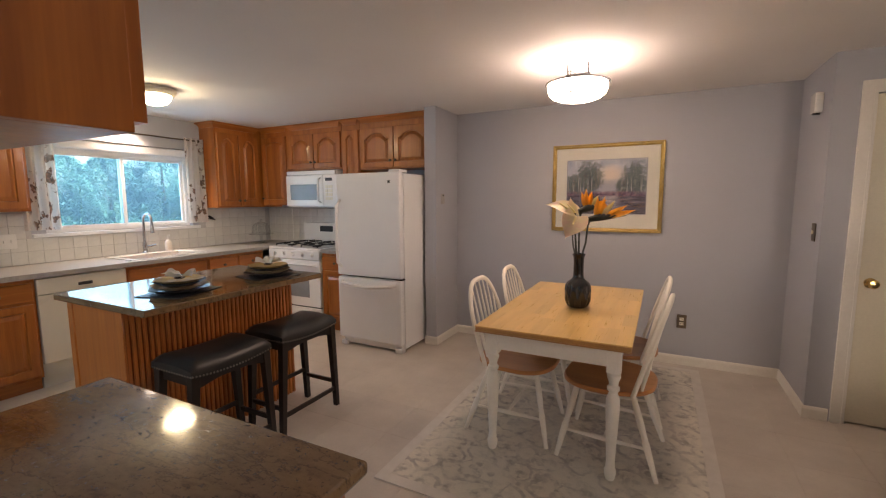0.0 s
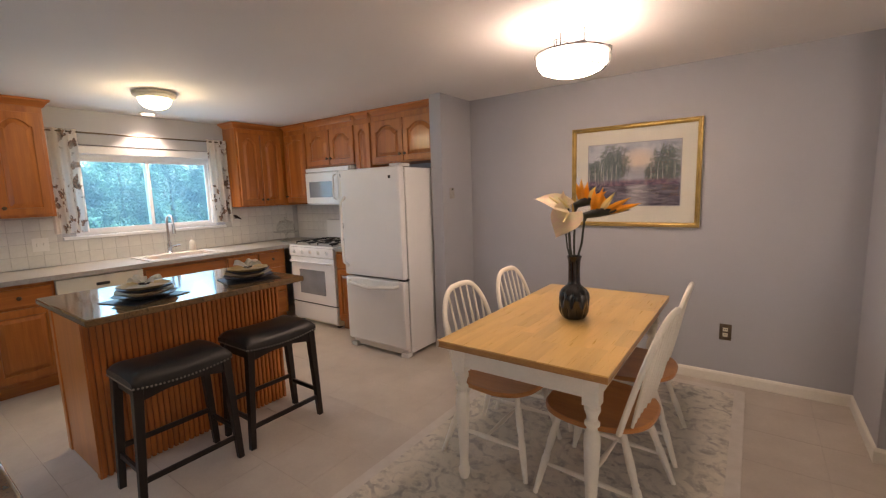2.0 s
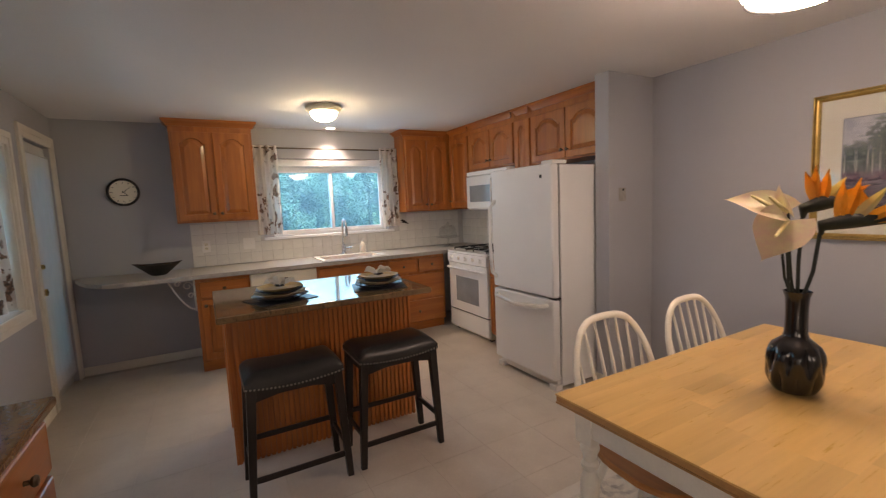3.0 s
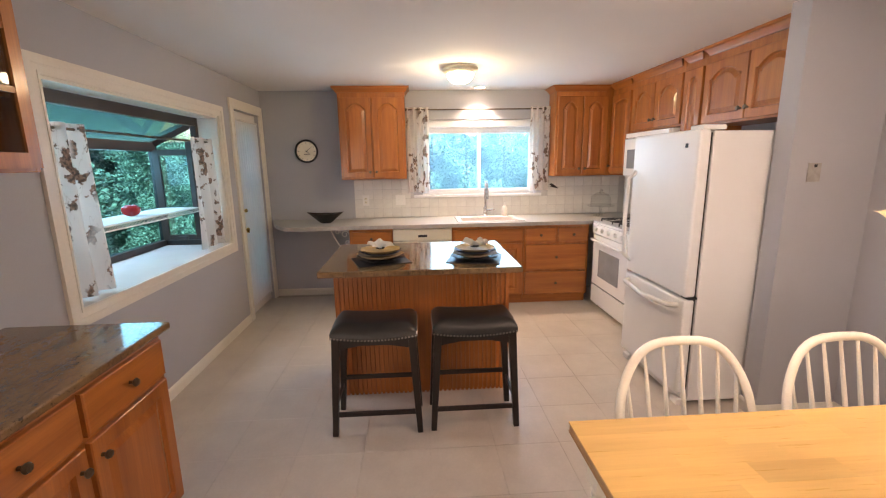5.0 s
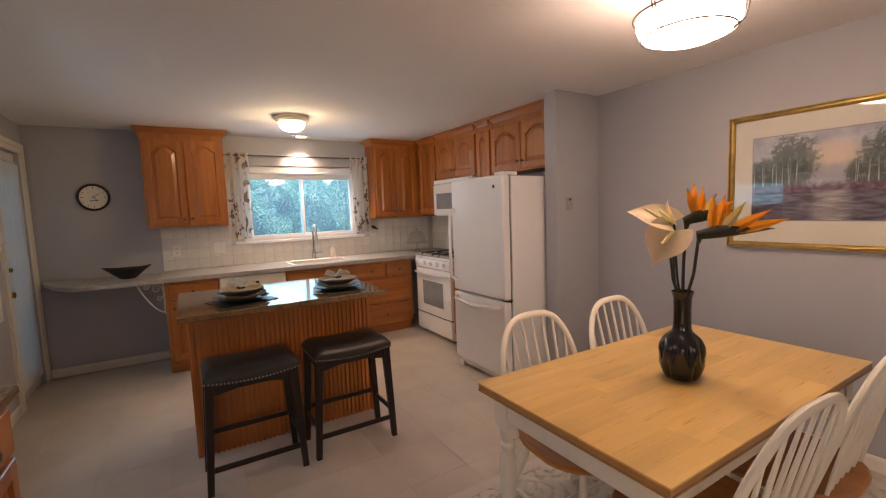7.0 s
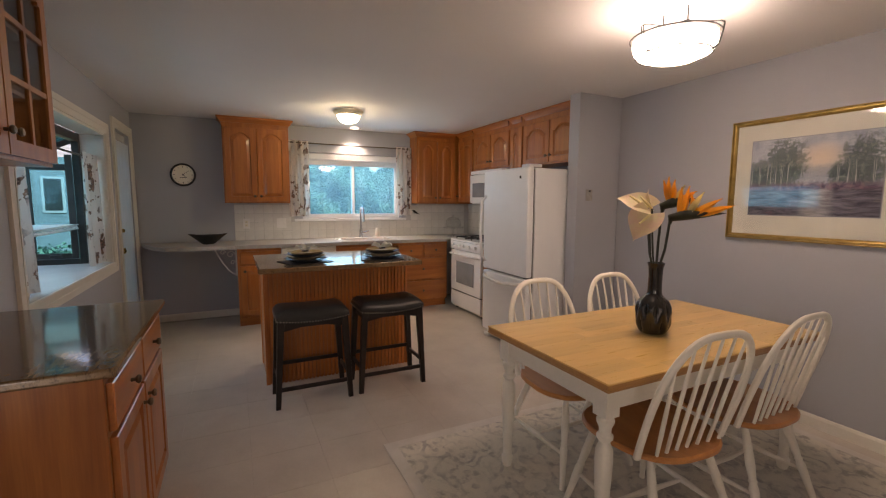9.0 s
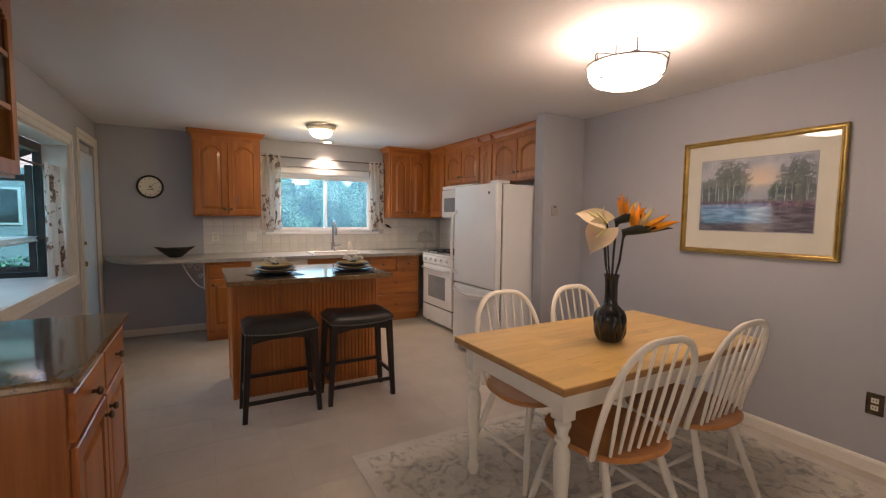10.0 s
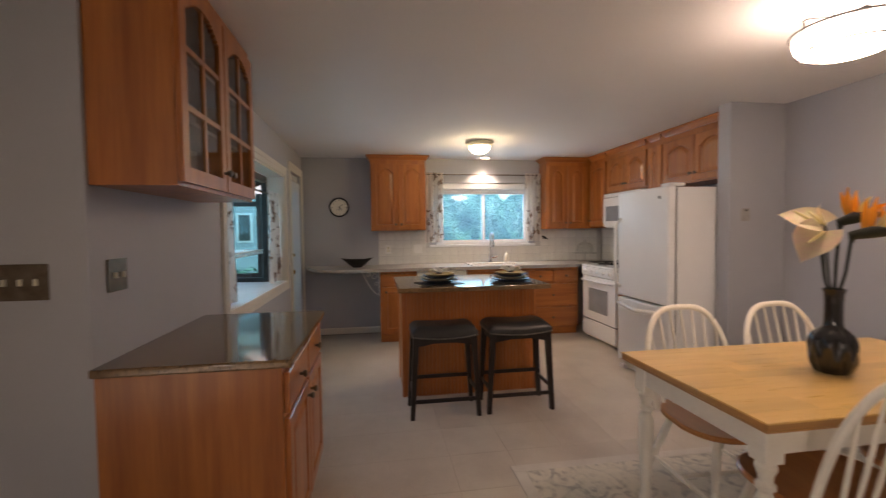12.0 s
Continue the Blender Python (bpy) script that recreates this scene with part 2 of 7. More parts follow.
def watercolour(name, w, h):
    """A misty lakeside: pale sky with a warm glow, grey-green tree groups with light trunks, rosy banks, violet water."""
    m, n, l, b = material(name)
    co = n.new("ShaderNodeTexCoord").outputs["Object"]
    sep = n.new("ShaderNodeSeparateXYZ")
    l.new(co, sep.inputs[0])

    def m2(op, a, c):
        q = n.new("ShaderNodeMath")
        q.operation = op
        for i, v in enumerate((a, c)):
            if hasattr(v, "is_linked"):
                l.new(v, q.inputs[i])
            else:
                q.inputs[i].default_value = v
        return q.outputs[0]

    def grey(*stops):
        return [(p, (g, g, g)) for p, g in stops]
    u = m2("DIVIDE", sep.outputs[0], w)
    v = m2("DIVIDE", sep.outputs[2], h)
    wash = noise_node(n, l, co, 7.0, 6.0, 0.65)
    dab = noise_node(n, l, co, 34.0, 6.0, 0.75)
    streak = noise_node(n, l, co, 9.0, 6.0, 0.7, (1, 1, 6))
    du = m2("SUBTRACT", u, 0.06)
    dv = m2("SUBTRACT", v, 0.20)
    glow_d = m2("ADD", m2("MULTIPLY", du, du), m2("MULTIPLY", dv, dv))
    col = ramp(n, l, wash, [(0.32, (0.34, 0.37, 0.47)), (0.68, (0.66, 0.66, 0.70))])
    col = mix(n, l, ramp(n, l, m2("MULTIPLY", glow_d, 19.0), grey((0.0, 0.9), (1.0, 0.0))), col, (0.80, 0.64, 0.50))
    ub = m2("ADD", u, m2("MULTIPLY", m2("SUBTRACT", wash, 0.5), 0.20))
    vb = m2("ADD", v, m2("MULTIPLY", m2("SUBTRACT", dab, 0.5), 0.10))
    # far misty trees across the middle
    band = m2("SUBTRACT", 0.17, m2("ADD", m2("ABSOLUTE", m2("SUBTRACT", vb, 0.02), 0.0), m2("MULTIPLY", m2("SUBTRACT", dab, 0.5), 0.30)))
    col = mix(n, l, ramp(n, l, m2("MULTIPLY", band, 4.0), grey((0.0, 0.0), (0.5, 0.7))), col, (0.33, 0.35, 0.41))
    # near tree groups
    groups = None
    for cu, cv, ru, rv in ((-0.21, 0.16, 0.20, 0.36), (-0.40, 0.04, 0.16, 0.24), (0.36, 0.12, 0.18, 0.36), (0.22, 0.00, 0.10, 0.18)):
        eu = m2("DIVIDE", m2("SUBTRACT", ub, cu), ru)
        ev = m2("DIVIDE", m2("SUBTRACT", v, cv), rv)
        one = m2("SUBTRACT", 1.0, m2("ADD", m2("MULTIPLY", eu, eu), m2("MULTIPLY", ev, ev)))
        groups = one if groups is None else m2("MAXIMUM", groups, one)
    tree = m2("ADD", groups, m2("MULTIPLY", m2("SUBTRACT", dab, 0.5), 4.2))
    leaf = ramp(n, l, dab, [(0.36, (0.018, 0.035, 0.040)), (0.52, (0.07, 0.105, 0.095)), (0.66, (0.23, 0.28, 0.22))])
    col = mix(n, l, ramp(n, l, tree, grey((0.0, 0.0), (0.55, 0.85))), col, leaf)
    # light trunks in the lower half of the groups
    bars = noise_node(n, l, co, 1.0, 0.0, 0.5, (62, 1, 2.2))
    trunk = ramp(n, l, bars, grey((0.60, 0.0), (0.64, 0.85), (0.68, 0.85), (0.72, 0.0)))
    inside = ramp(n, l, groups, grey((0.25, 0.0), (0.5, 1.0)))
    stand = ramp(n, l, m2("ADD", v, 0.5), grey((0.38, 0.0), (0.42, 1.0), (0.58, 0.9), (0.70, 0.0)))
    col = mix(n, l, mix(n, l, 1.0, mix(n, l, 1.0, trunk, inside, "MULTIPLY"), stand, "MULTIPLY"), col, (0.66, 0.66, 0.62))
    # water with a pale middle and dark reflections under the trees
    side = ramp(n, l, m2("MULTIPLY", m2("MULTIPLY", du, du), 16.0), grey((0.0, 0.1), (0.30, 1.0)))
    dark_w = ramp(n, l, streak, [(0.40, (0.055, 0.052, 0.075)), (0.64, (0.24, 0.215, 0.27))])
    light_w = ramp(n, l, streak, [(0.40, (0.28, 0.265, 0.295)), (0.62, (0.54, 0.515, 0.51))])
    water = mix(n, l, side, light_w, dark_w)
    low = m2("ADD", m2("ADD", v, 0.5), m2("MULTIPLY", m2("SUBTRACT", dab, 0.5), 0.09))
    col = mix(n, l, ramp(n, l, low, grey((0.34, 1.0), (0.37, 0.0))), col, water)
    # rosy brush along the shore
    edge = ramp(n, l, low, grey((0.31, 0.0), (0.345, 0.95), (0.39, 0.85), (0.44, 0.0)))
    rosy = ramp(n, l, dab, [(0.38, (0.05, 0.035, 0.075)), (0.52, (0.20, 0.11, 0.17)), (0.66, (0.42, 0.24, 0.25))])
    broken = ramp(n, l, wash, grey((0.40, 0.45), (0.52, 1.0)))
    col = mix(n, l, mix(n, l, 1.0, edge, broken, "MULTIPLY"), col, rosy)
    l.new(col, b.inputs["Base Color"])
    b.inputs["Roughness"].default_value = 0.8
    return m


OAK = wood("honey_oak_vertical", (0.28, 0.077, 0.013), (0.50, 0.172, 0.033), 2)
OAK_Y = wood("honey_oak_along_y", (0.28, 0.077, 0.013), (0.50, 0.172, 0.033), 1)
OAK_X = wood("honey_oak_along_x", (0.28, 0.077, 0.013), (0.50, 0.172, 0.033), 0)
CHERRY = wood("reddish_oak_slat", (0.40, 0.118, 0.026), (0.59, 0.205, 0.048), 2)
SEATWOOD = wood("chair_seat_oak", (0.44, 0.165, 0.045), (0.60, 0.265, 0.085), 0, 0.3)
TABLE_EDGE = wood("brown_table_edge", (0.40, 0.19, 0.062), (0.52, 0.28, 0.095), 1, 0.3)
BUTCHER = wood("butcher_block", (0.63, 0.38, 0.12), (0.77, 0.50, 0.175), 1, 0.28, 0.4, 0.10, 0.35)
GRANITE = stone("polished_brown_granite", (0.115, 0.068, 0.033), (0.225, 0.138, 0.066), (0.022, 0.015, 0.010))
LAMINATE = surf("grey_laminate", (0.31, 0.29, 0.265), (0.40, 0.38, 0.345), 30, rough=0.35, bump=0.03)
PAINT = surf("grey_lavender_wall_paint", (0.395, 0.405, 0.435), (0.42, 0.43, 0.46), 1.3, rough=0.62, fine=220, bump=0.12, dist=0.001)
CEIL = surf("flat_white_ceiling_paint", (0.76, 0.75, 0.74), (0.80, 0.79, 0.78), 1.0, rough=0.85, fine=160, bump=0.15, dist=0.0015)
TRIM = surf("ivory_gloss_trim_paint", (0.72, 0.69, 0.61), (0.77, 0.74, 0.66), 3.0, rough=0.35, fine=50, bump=0.06)
DOORPAINT = surf("cream_door_paint", (0.72, 0.66, 0.50), (0.77, 0.71, 0.55), 2.0, rough=0.4, fine=60, bump=0.06)
WHITE = surf("white_enamel", (0.78, 0.77, 0.74), (0.82, 0.81, 0.78), 2.0, rough=0.22, fine=300, bump=0.03, coat=0.2)
FRIDGE = surf("pebbled_white_fridge_enamel", (0.77, 0.78, 0.78), (0.82, 0.83, 0.83), 2.0, rough=0.32, fine=420, bump=0.12, dist=0.001)
BISQUE = surf("bisque_enamel", (0.70, 0.66, 0.52), (0.74, 0.70, 0.56), 2.0, rough=0.3, fine=300, bump=0.03)
CHALK = surf("white_chair_paint", (0.77, 0.73, 0.63), (0.82, 0.78, 0.68), 9.0, rough=0.38, fine=90, bump=0.08, vary=0.03)
FLOOR_TILE = surf("beige_ceramic_floor_tile", (0.47, 0.41, 0.345), (0.57, 0.51, 0.435), 3.2, rough=0.36, rvar=0.08, fine=60, bump=0.06, vary=0.012, world=True)
GROUT = surf("pale_grout", (0.43, 0.38, 0.32), (0.53, 0.48, 0.41), 8, rough=0.9, fine=250, bump=0.4)
WALL_TILE = surf("white_wall_tile", (0.66, 0.65, 0.61), (0.72, 0.71, 0.67), 5, rough=0.18, fine=40, bump=0.05, vary=0.03)
WALL_GROUT = surf("grey_wall_grout", (0.46, 0.45, 0.43), (0.53, 0.52, 0.5), 20, rough=0.9, fine=300, bump=0.3)
BLACK_LEATHER = surf("black_bonded_leather", (0.016, 0.015, 0.014), (0.028, 0.026, 0.024), 7, rough=0.36, rvar=0.08, fine=260, bump=0.35, dist=0.0015)
ESPRESSO = surf("espresso_wood_stain", (0.010, 0.007, 0.006), (0.022, 0.014, 0.010), 6, (8, 8, 1), rough=0.35, fine=60, bump=0.1)
NAILHEAD = surf("pewter_nailhead", (0.30, 0.28, 0.25), (0.40, 0.38, 0.34), 30, rough=0.35, metal=1.0, bump=0)
BRONZE = surf("aged_bronze", (0.10, 0.075, 0.05), (0.18, 0.14, 0.10), 30, rough=0.38, metal=0.9, bump=0.05)
BRASS = surf("polished_brass", (0.72, 0.50, 0.18), (0.80, 0.58, 0.24), 20, rough=0.18, metal=1.0, bump=0)
STEEL = surf("brushed_steel", (0.50, 0.50, 0.50), (0.60, 0.60, 0.60), 20, (1, 1, 8), rough=0.25, metal=1.0, bump=0.03)
IRON = surf("black_cast_iron", (0.012, 0.012, 0.012), (0.025, 0.024, 0.023), 30, rough=0.6, bump=0.3)
DARK = surf("black_plastic", (0.012, 0.012, 0.013), (0.02, 0.02, 0.021), 10, rough=0.4, bump=0.05)
GOLD = surf("antique_gold_leaf", (0.34, 0.23, 0.065), (0.54, 0.38, 0.13), 18, rough=0.36, metal=0.7, fine=120, bump=0.2)
MATBOARD = surf("cream_mat_board", (0.72, 0.69, 0.60), (0.76, 0.73, 0.64), 8, rough=0.9, fine=300, bump=0.1)
BROWN_ALU = surf("dark_bronze_window_frame", (0.030, 0.022, 0.019), (0.05, 0.037, 0.032), 8, rough=0.45, bump=0.05)
VINYL = surf("white_vinyl_window", (0.74, 0.75, 0.76), (0.78, 0.79, 0.80), 3, rough=0.4, bump=0.03)
SHEER = surf("white_sheer_fabric", (0.70, 0.71, 0.74), (0.78, 0.79, 0.82), 12, (6, 6, 0.6), rough=0.9, fine=120, bump=0.3)
def lit_through(mat, share):
    """Lets part of the light pass through a cloth."""
    n, l = mat.node_tree.nodes, mat.node_tree.links
    b = n["Principled BSDF"]
    tl = n.new("ShaderNodeBsdfTranslucent")
    l.new(b.inputs["Base Color"].links[0].from_socket, tl.inputs["Color"])
    ms = n.new("ShaderNodeMixShader")
    ms.inputs[0].default_value = share
    l.new(b.outputs[0], ms.inputs[1])
    l.new(tl.outputs[0], ms.inputs[2])
    l.new(ms.outputs[0], n["Material Output"].inputs["Surface"])


lit_through(SHEER, 0.5)
CURTAIN = printed_cloth("leaf_print_curtain", (0.79, 0.735, 0.685), (0.085, 0.05, 0.035))
lit_through(CURTAIN, 0.10)
RUG = rug_cloth("faded_floral_rug")
RUG_EDGE = surf("cream_rug_border", (0.58, 0.54, 0.48), (0.65, 0.61, 0.55), 14, rough=0.95, fine=420, bump=0.5, dist=0.003)
VASE = surf("black_glazed_ceramic", (0.008, 0.007, 0.007), (0.016, 0.013, 0.012), 10, rough=0.10, rvar=0.04, bump=0.02, coat=0.6)
STEM = surf("dark_flower_stem", (0.012, 0.014, 0.010), (0.03, 0.035, 0.02), 20, rough=0.5)
SPATHE = surf("pink_green_spathe", (0.84, 0.60, 0.52), (0.78, 0.75, 0.47), 15, rough=0.35, fine=60, bump=0.15)
ORANGE = surf("orange_petal", (0.85, 0.37, 0.03), (0.92, 0.52, 0.08), 14, rough=0.45, fine=60, bump=0.1)
YELLOW = surf("cream_yellow_petal", (0.75, 0.62, 0.22), (0.80, 0.72, 0.42), 14, rough=0.45, bump=0.1)
CARPET = surf("grey_stair_carpet", (0.13, 0.13, 0.15), (0.20, 0.20, 0.22), 30, rough=0.95, fine=350, bump=0.8, dist=0.005)
GREYPAINT = surf("blue_grey_trim_paint", (0.20, 0.205, 0.225), (0.225, 0.23, 0.25), 2.0, rough=0.5, fine=90, bump=0.08)
GLASS = clear_glass("window_glass", (0.42, 0.70, 0.76))
# kitchen panes: glare over the view put in as a pale bluish film
HAZE_GLASS = clear_glass("hazy_window_glass", (0.68, 0.93, 1.0), dust_haze=0.044)
ROOF_GLASS = clear_glass("weathered_roof_glass", (0.10, 0.25, 0.24), dust_haze=0.05, tone=(0.20, 0.62, 0.60))
CUPGLASS = clear_glass("cabinet_glass", (0.80, 0.84, 0.84), 0.02)
DOMEGLASS = clear_glass("clear_glass", (0.94, 0.95, 0.95))
# pane of the added hall window, greyed to weaken the sun patch
HALL_GLASS = clear_glass("grey_hall_glass", (0.50, 0.48, 0.43))
LAMP_GLASS = glow("lit_frosted_glass", (1.0, 0.83, 0.67), 6.4)
LAMP_LINING = glow("lit_glass_lining", (1.0, 0.88, 0.78), 1.3)
DOME_GLASS = glow("lit_alabaster_glass", (1.0, 0.87, 0.55), 6.0)
BULB = glow("lit_bulb", (1.0, 0.88, 0.70), 3.0)
MWGLASS = surf("smoked_oven_window", (0.20, 0.21, 0.22), (0.26, 0.27, 0.28), 4, rough=0.12, bump=0)
NAPKIN = surf("white_linen", (0.74, 0.71, 0.64), (0.80, 0.77, 0.70), 20, rough=0.9, fine=300, bump=0.3)
PLATE_GOLD = surf("mustard_glazed_plate", (0.34, 0.22, 0.07), (0.44, 0.30, 0.11), 12, rough=0.6, bump=0)
PLATE_CREAM = surf("cream_glazed_plate", (0.36, 0.26, 0.12), (0.45, 0.34, 0.18), 12, rough=0.6, bump=0)
RED = surf("red_glaze", (0.32, 0.015, 0.02), (0.45, 0.03, 0.03), 10, rough=0.15, bump=0)
GRASS = surf("lawn", (0.045, 0.085, 0.025), (0.09, 0.13, 0.045), 0.6, rough=0.95, fine=25, bump=0.8, dist=0.03)
BARK = surf("brown_bark", (0.06, 0.045, 0.035), (0.13, 0.10, 0.075), 8, (4, 4, 1), rough=0.95, fine=40, bump=0.8, dist=0.02)
# pale blue-grey siding; shade on the house is put into a darker colour
SIDING = surf("shaded_siding", (0.085, 0.105, 0.125), (0.11, 0.13, 0.15), 1.0, rough=0.7, fine=30, bump=0.1)
SHINGLE = surf("grey_roof_shingle", (0.10, 0.095, 0.09), (0.17, 0.16, 0.15), 5, rough=0.9, fine=20, bump=0.6, dist=0.01)


def leafy(name, c1, c2):
    m, n, l, b = material(name)
    rnd = n.new("ShaderNodeNewGeometry").outputs["Random Per Island"]
    co = n.new("ShaderNodeTexCoord").outputs["Object"]
    col = mix(n, l, rnd, c1, c2)
    col = mix(n, l, 1.0, col, spread(n, l, noise_node(n, l, co, 2.5, 3.0), 0.8, 1.3), "MULTIPLY")
    l.new(col, b.inputs["Base Color"])
    b.inputs["Roughness"].default_value = 0.85
    b.inputs["Specular IOR Level"].default_value = 0.15
    tl = n.new("ShaderNodeBsdfTranslucent")
    l.new(col, tl.inputs["Color"])
    ms = n.new("ShaderNodeMixShader")
    ms.inputs[0].default_value = 0.4
    l.new(b.outputs[0], ms.inputs[1])
    l.new(tl.outputs[0], ms.inputs[2])
    l.new(ms.outputs[0], n["Material Output"].inputs["Surface"])
    return m


HEDGE_LEAF = leafy("arborvitae_leaf", (0.09, 0.20, 0.15), (0.15, 0.275, 0.215))
TALL_LEAF = leafy("dark_evergreen_leaf", (0.045, 0.10, 0.08), (0.10, 0.17, 0.135))
BROAD_LEAF = leafy("broad_leaf", (0.04, 0.095, 0.075), (0.09, 0.165, 0.12))

# ---------------------------------------------------------------- building helpers
ORIGIN = {}


def box(bm, x0, y0, z0, x1, y1, z1):
    v = [bm.verts.new((x, y, z)) for x in (x0, x1) for y in (y0, y1) for z in (z0, z1)]
    for f in ((0, 1, 3, 2), (4, 6, 7, 5), (0, 4, 5, 1), (2, 3, 7, 6), (0, 2, 6, 4), (1, 5, 7, 3)):
        bm.faces.new([v[i] for i in f])
    return v


def lathe(bm, prof, at=(0, 0, 0), seg=20, m=None, flute=None):
    """A turned body: profile of (radius, height) up the z axis."""
    rings = []
    for r, z in prof:
        ring = []
        for i in range(seg):
            a = 2 * math.pi * i / seg
            k = r * (flute(a, z) if flute else 1)
            p = Vector((k * math.cos(a), k * math.sin(a), z))
            p = m @ p if m else p + Vector(at)
            ring.append(bm.verts.new(p))
        rings.append(ring)
    for a, b in zip(rings, rings[1:]):
        for i in range(seg):
            j = (i + 1) % seg
            bm.faces.new((a[i], a[j], b[j], b[i]))
    if prof[0][0] > 1e-6:
        bm.faces.new(rings[0][::-1])
    if prof[-1][0] > 1e-6:
        bm.faces.new(rings[-1])


def tube(bm, pts, r, seg=8, flat=1.0, closed=False):
    """A round bar along points; r is one radius or one for each point."""
    pts = [Vector(p) for p in pts]
    rs = r if isinstance(r, (list, tuple)) else [r] * len(pts)
    rings, side = [], None
    for i, p in enumerate(pts):
        if closed:
            d = pts[(i + 1) % len(pts)] - pts[i - 1]
        else:
            d = pts[min(i + 1, len(pts) - 1)] - pts[max(i - 1, 0)]
        d.normalize()
        if side is None:
            side = d.cross(Vector((0, 0, 1)) if abs(d.z) < 0.9 else Vector((0, 1, 0))).normalized()
        side = (side - d * side.dot(d)).normalized()
        up = d.cross(side)
        rings.append([bm.verts.new(p + rs[i] * (math.cos(t) * side + flat * math.sin(t) * up)) for t in [2 * math.pi * k / seg for k in range(seg)]])
    pairs = list(zip(rings, rings[1:])) + ([(rings[-1], rings[0])] if closed else [])
    for a, b in pairs:
        for i in range(seg):
            j = (i + 1) % seg
            bm.faces.new((a[i], a[j], b[j], b[i]))
    if not closed:
        bm.faces.new(rings[0][::-1])
        bm.faces.new(rings[-1])


def prism(bm, outline, lo, hi, place=lambda a, b, c: (a, b, c)):
    """A flat outline of (a, b) drawn out from lo to hi along c."""
    bot = [bm.verts.new(place(a, b, lo)) for a, b in outline]
    top = [bm.verts.new(place(a, b, hi)) for a, b in outline]
    k = len(outline)
    for i in range(k):
        j = (i + 1) % k
        bm.faces.new((bot[i], bot[j], top[j], top[i]))
    bm.faces.new(bot[::-1])
    bm.faces.new(top)


def sheet(bm, nu, nv, fn):
    """A grid surface; fn(u, v) for u, v from 0 to 1."""
    g = [[bm.verts.new(fn(i / nu, j / nv)) for j in range(nv + 1)] for i in range(nu + 1)]
    for i in range(nu):
        for j in range(nv):
            bm.faces.new((g[i][j], g[i + 1][j], g[i + 1][j + 1], g[i][j + 1]))
    return g


def root_of(ob):
    while ob.parent:
        ob = ob.parent
    return ob


def finish(name, bm, mat, bevel=0.0, smooth=True, at=(0, 0, 0), sharp=40):
    if at != (0, 0, 0):
        bmesh.ops.translate(bm, vec=-Vector(at), verts=bm.verts[:])
    bmesh.ops.recalc_face_normals(bm, faces=bm.faces[:])
    if bevel:
        edges = [e for e in bm.edges if len(e.link_faces) == 2 and e.calc_face_angle(0) > 0.6]
        flat = len(bm.faces) < 60
        made = bmesh.ops.bevel(bm, geom=edges, offset=bevel, segments=2, profile=0.5, affect="EDGES", clamp_overlap=True)
        rounded = set(made["faces"]) if flat else set(bm.faces)
    else:
        rounded = set(bm.faces)
    if smooth:
        for f in rounded:
            f.smooth = True
        for e in bm.edges:
            if len(e.link_faces) == 2 and e.calc_face_angle(0) > radians(sharp):
                e.smooth = False
    me = bpy.data.meshes.new(name)
    bm.to_mesh(me)
    bm.free()
    me.materials.append(mat)
    return new(name, me)


def part(name, bm, mat, parent, label="", bevel=0.0, smooth=True):
    """Links bm, built in world places, as one mesh under a thing or part."""
    ob = finish(name, bm, mat, bevel, smooth, ORIGIN.get(root_of(parent).name, (0, 0, 0)))
    ob.parent = parent
    return tagged(ob, label)


def thing(name, at, label, category, group="", kind=""):
    ob = new(name)
    ob.empty_display_size = 0.1
    ob.location = at
    ORIGIN[ob.name] = tuple(at)
    return tagged(ob, label, category, group, kind)


def structure(name, bm, mat, label, category, bevel=0.0, smooth=True):
    return tagged(finish(name, bm, mat, bevel, smooth), label, category, kind="structure")


def boxes(*bs):
    bm = bmesh.new()
    for b in bs:
        box(bm, *b)
    return bm


def facing(side, origin):
    """(u, v, w) on a front: u to its right-hand side, v up, w out of it."""
    o = Vector(origin)
    ax = {"+x": ((0, 1, 0), (1, 0, 0)), "-y": ((1, 0, 0), (0, -1, 0)), "+y": ((-1, 0, 0), (0, 1, 0)), "-x": ((0, -1, 0), (-1, 0, 0))}[side]
    u, w = Vector(ax[0]), Vector(ax[1])
    return Matrix((( u.x, 0, w.x, o.x), (u.y, 0, w.y, o.y), (0, 1, 0, o.z), (0, 0, 0, 1)))


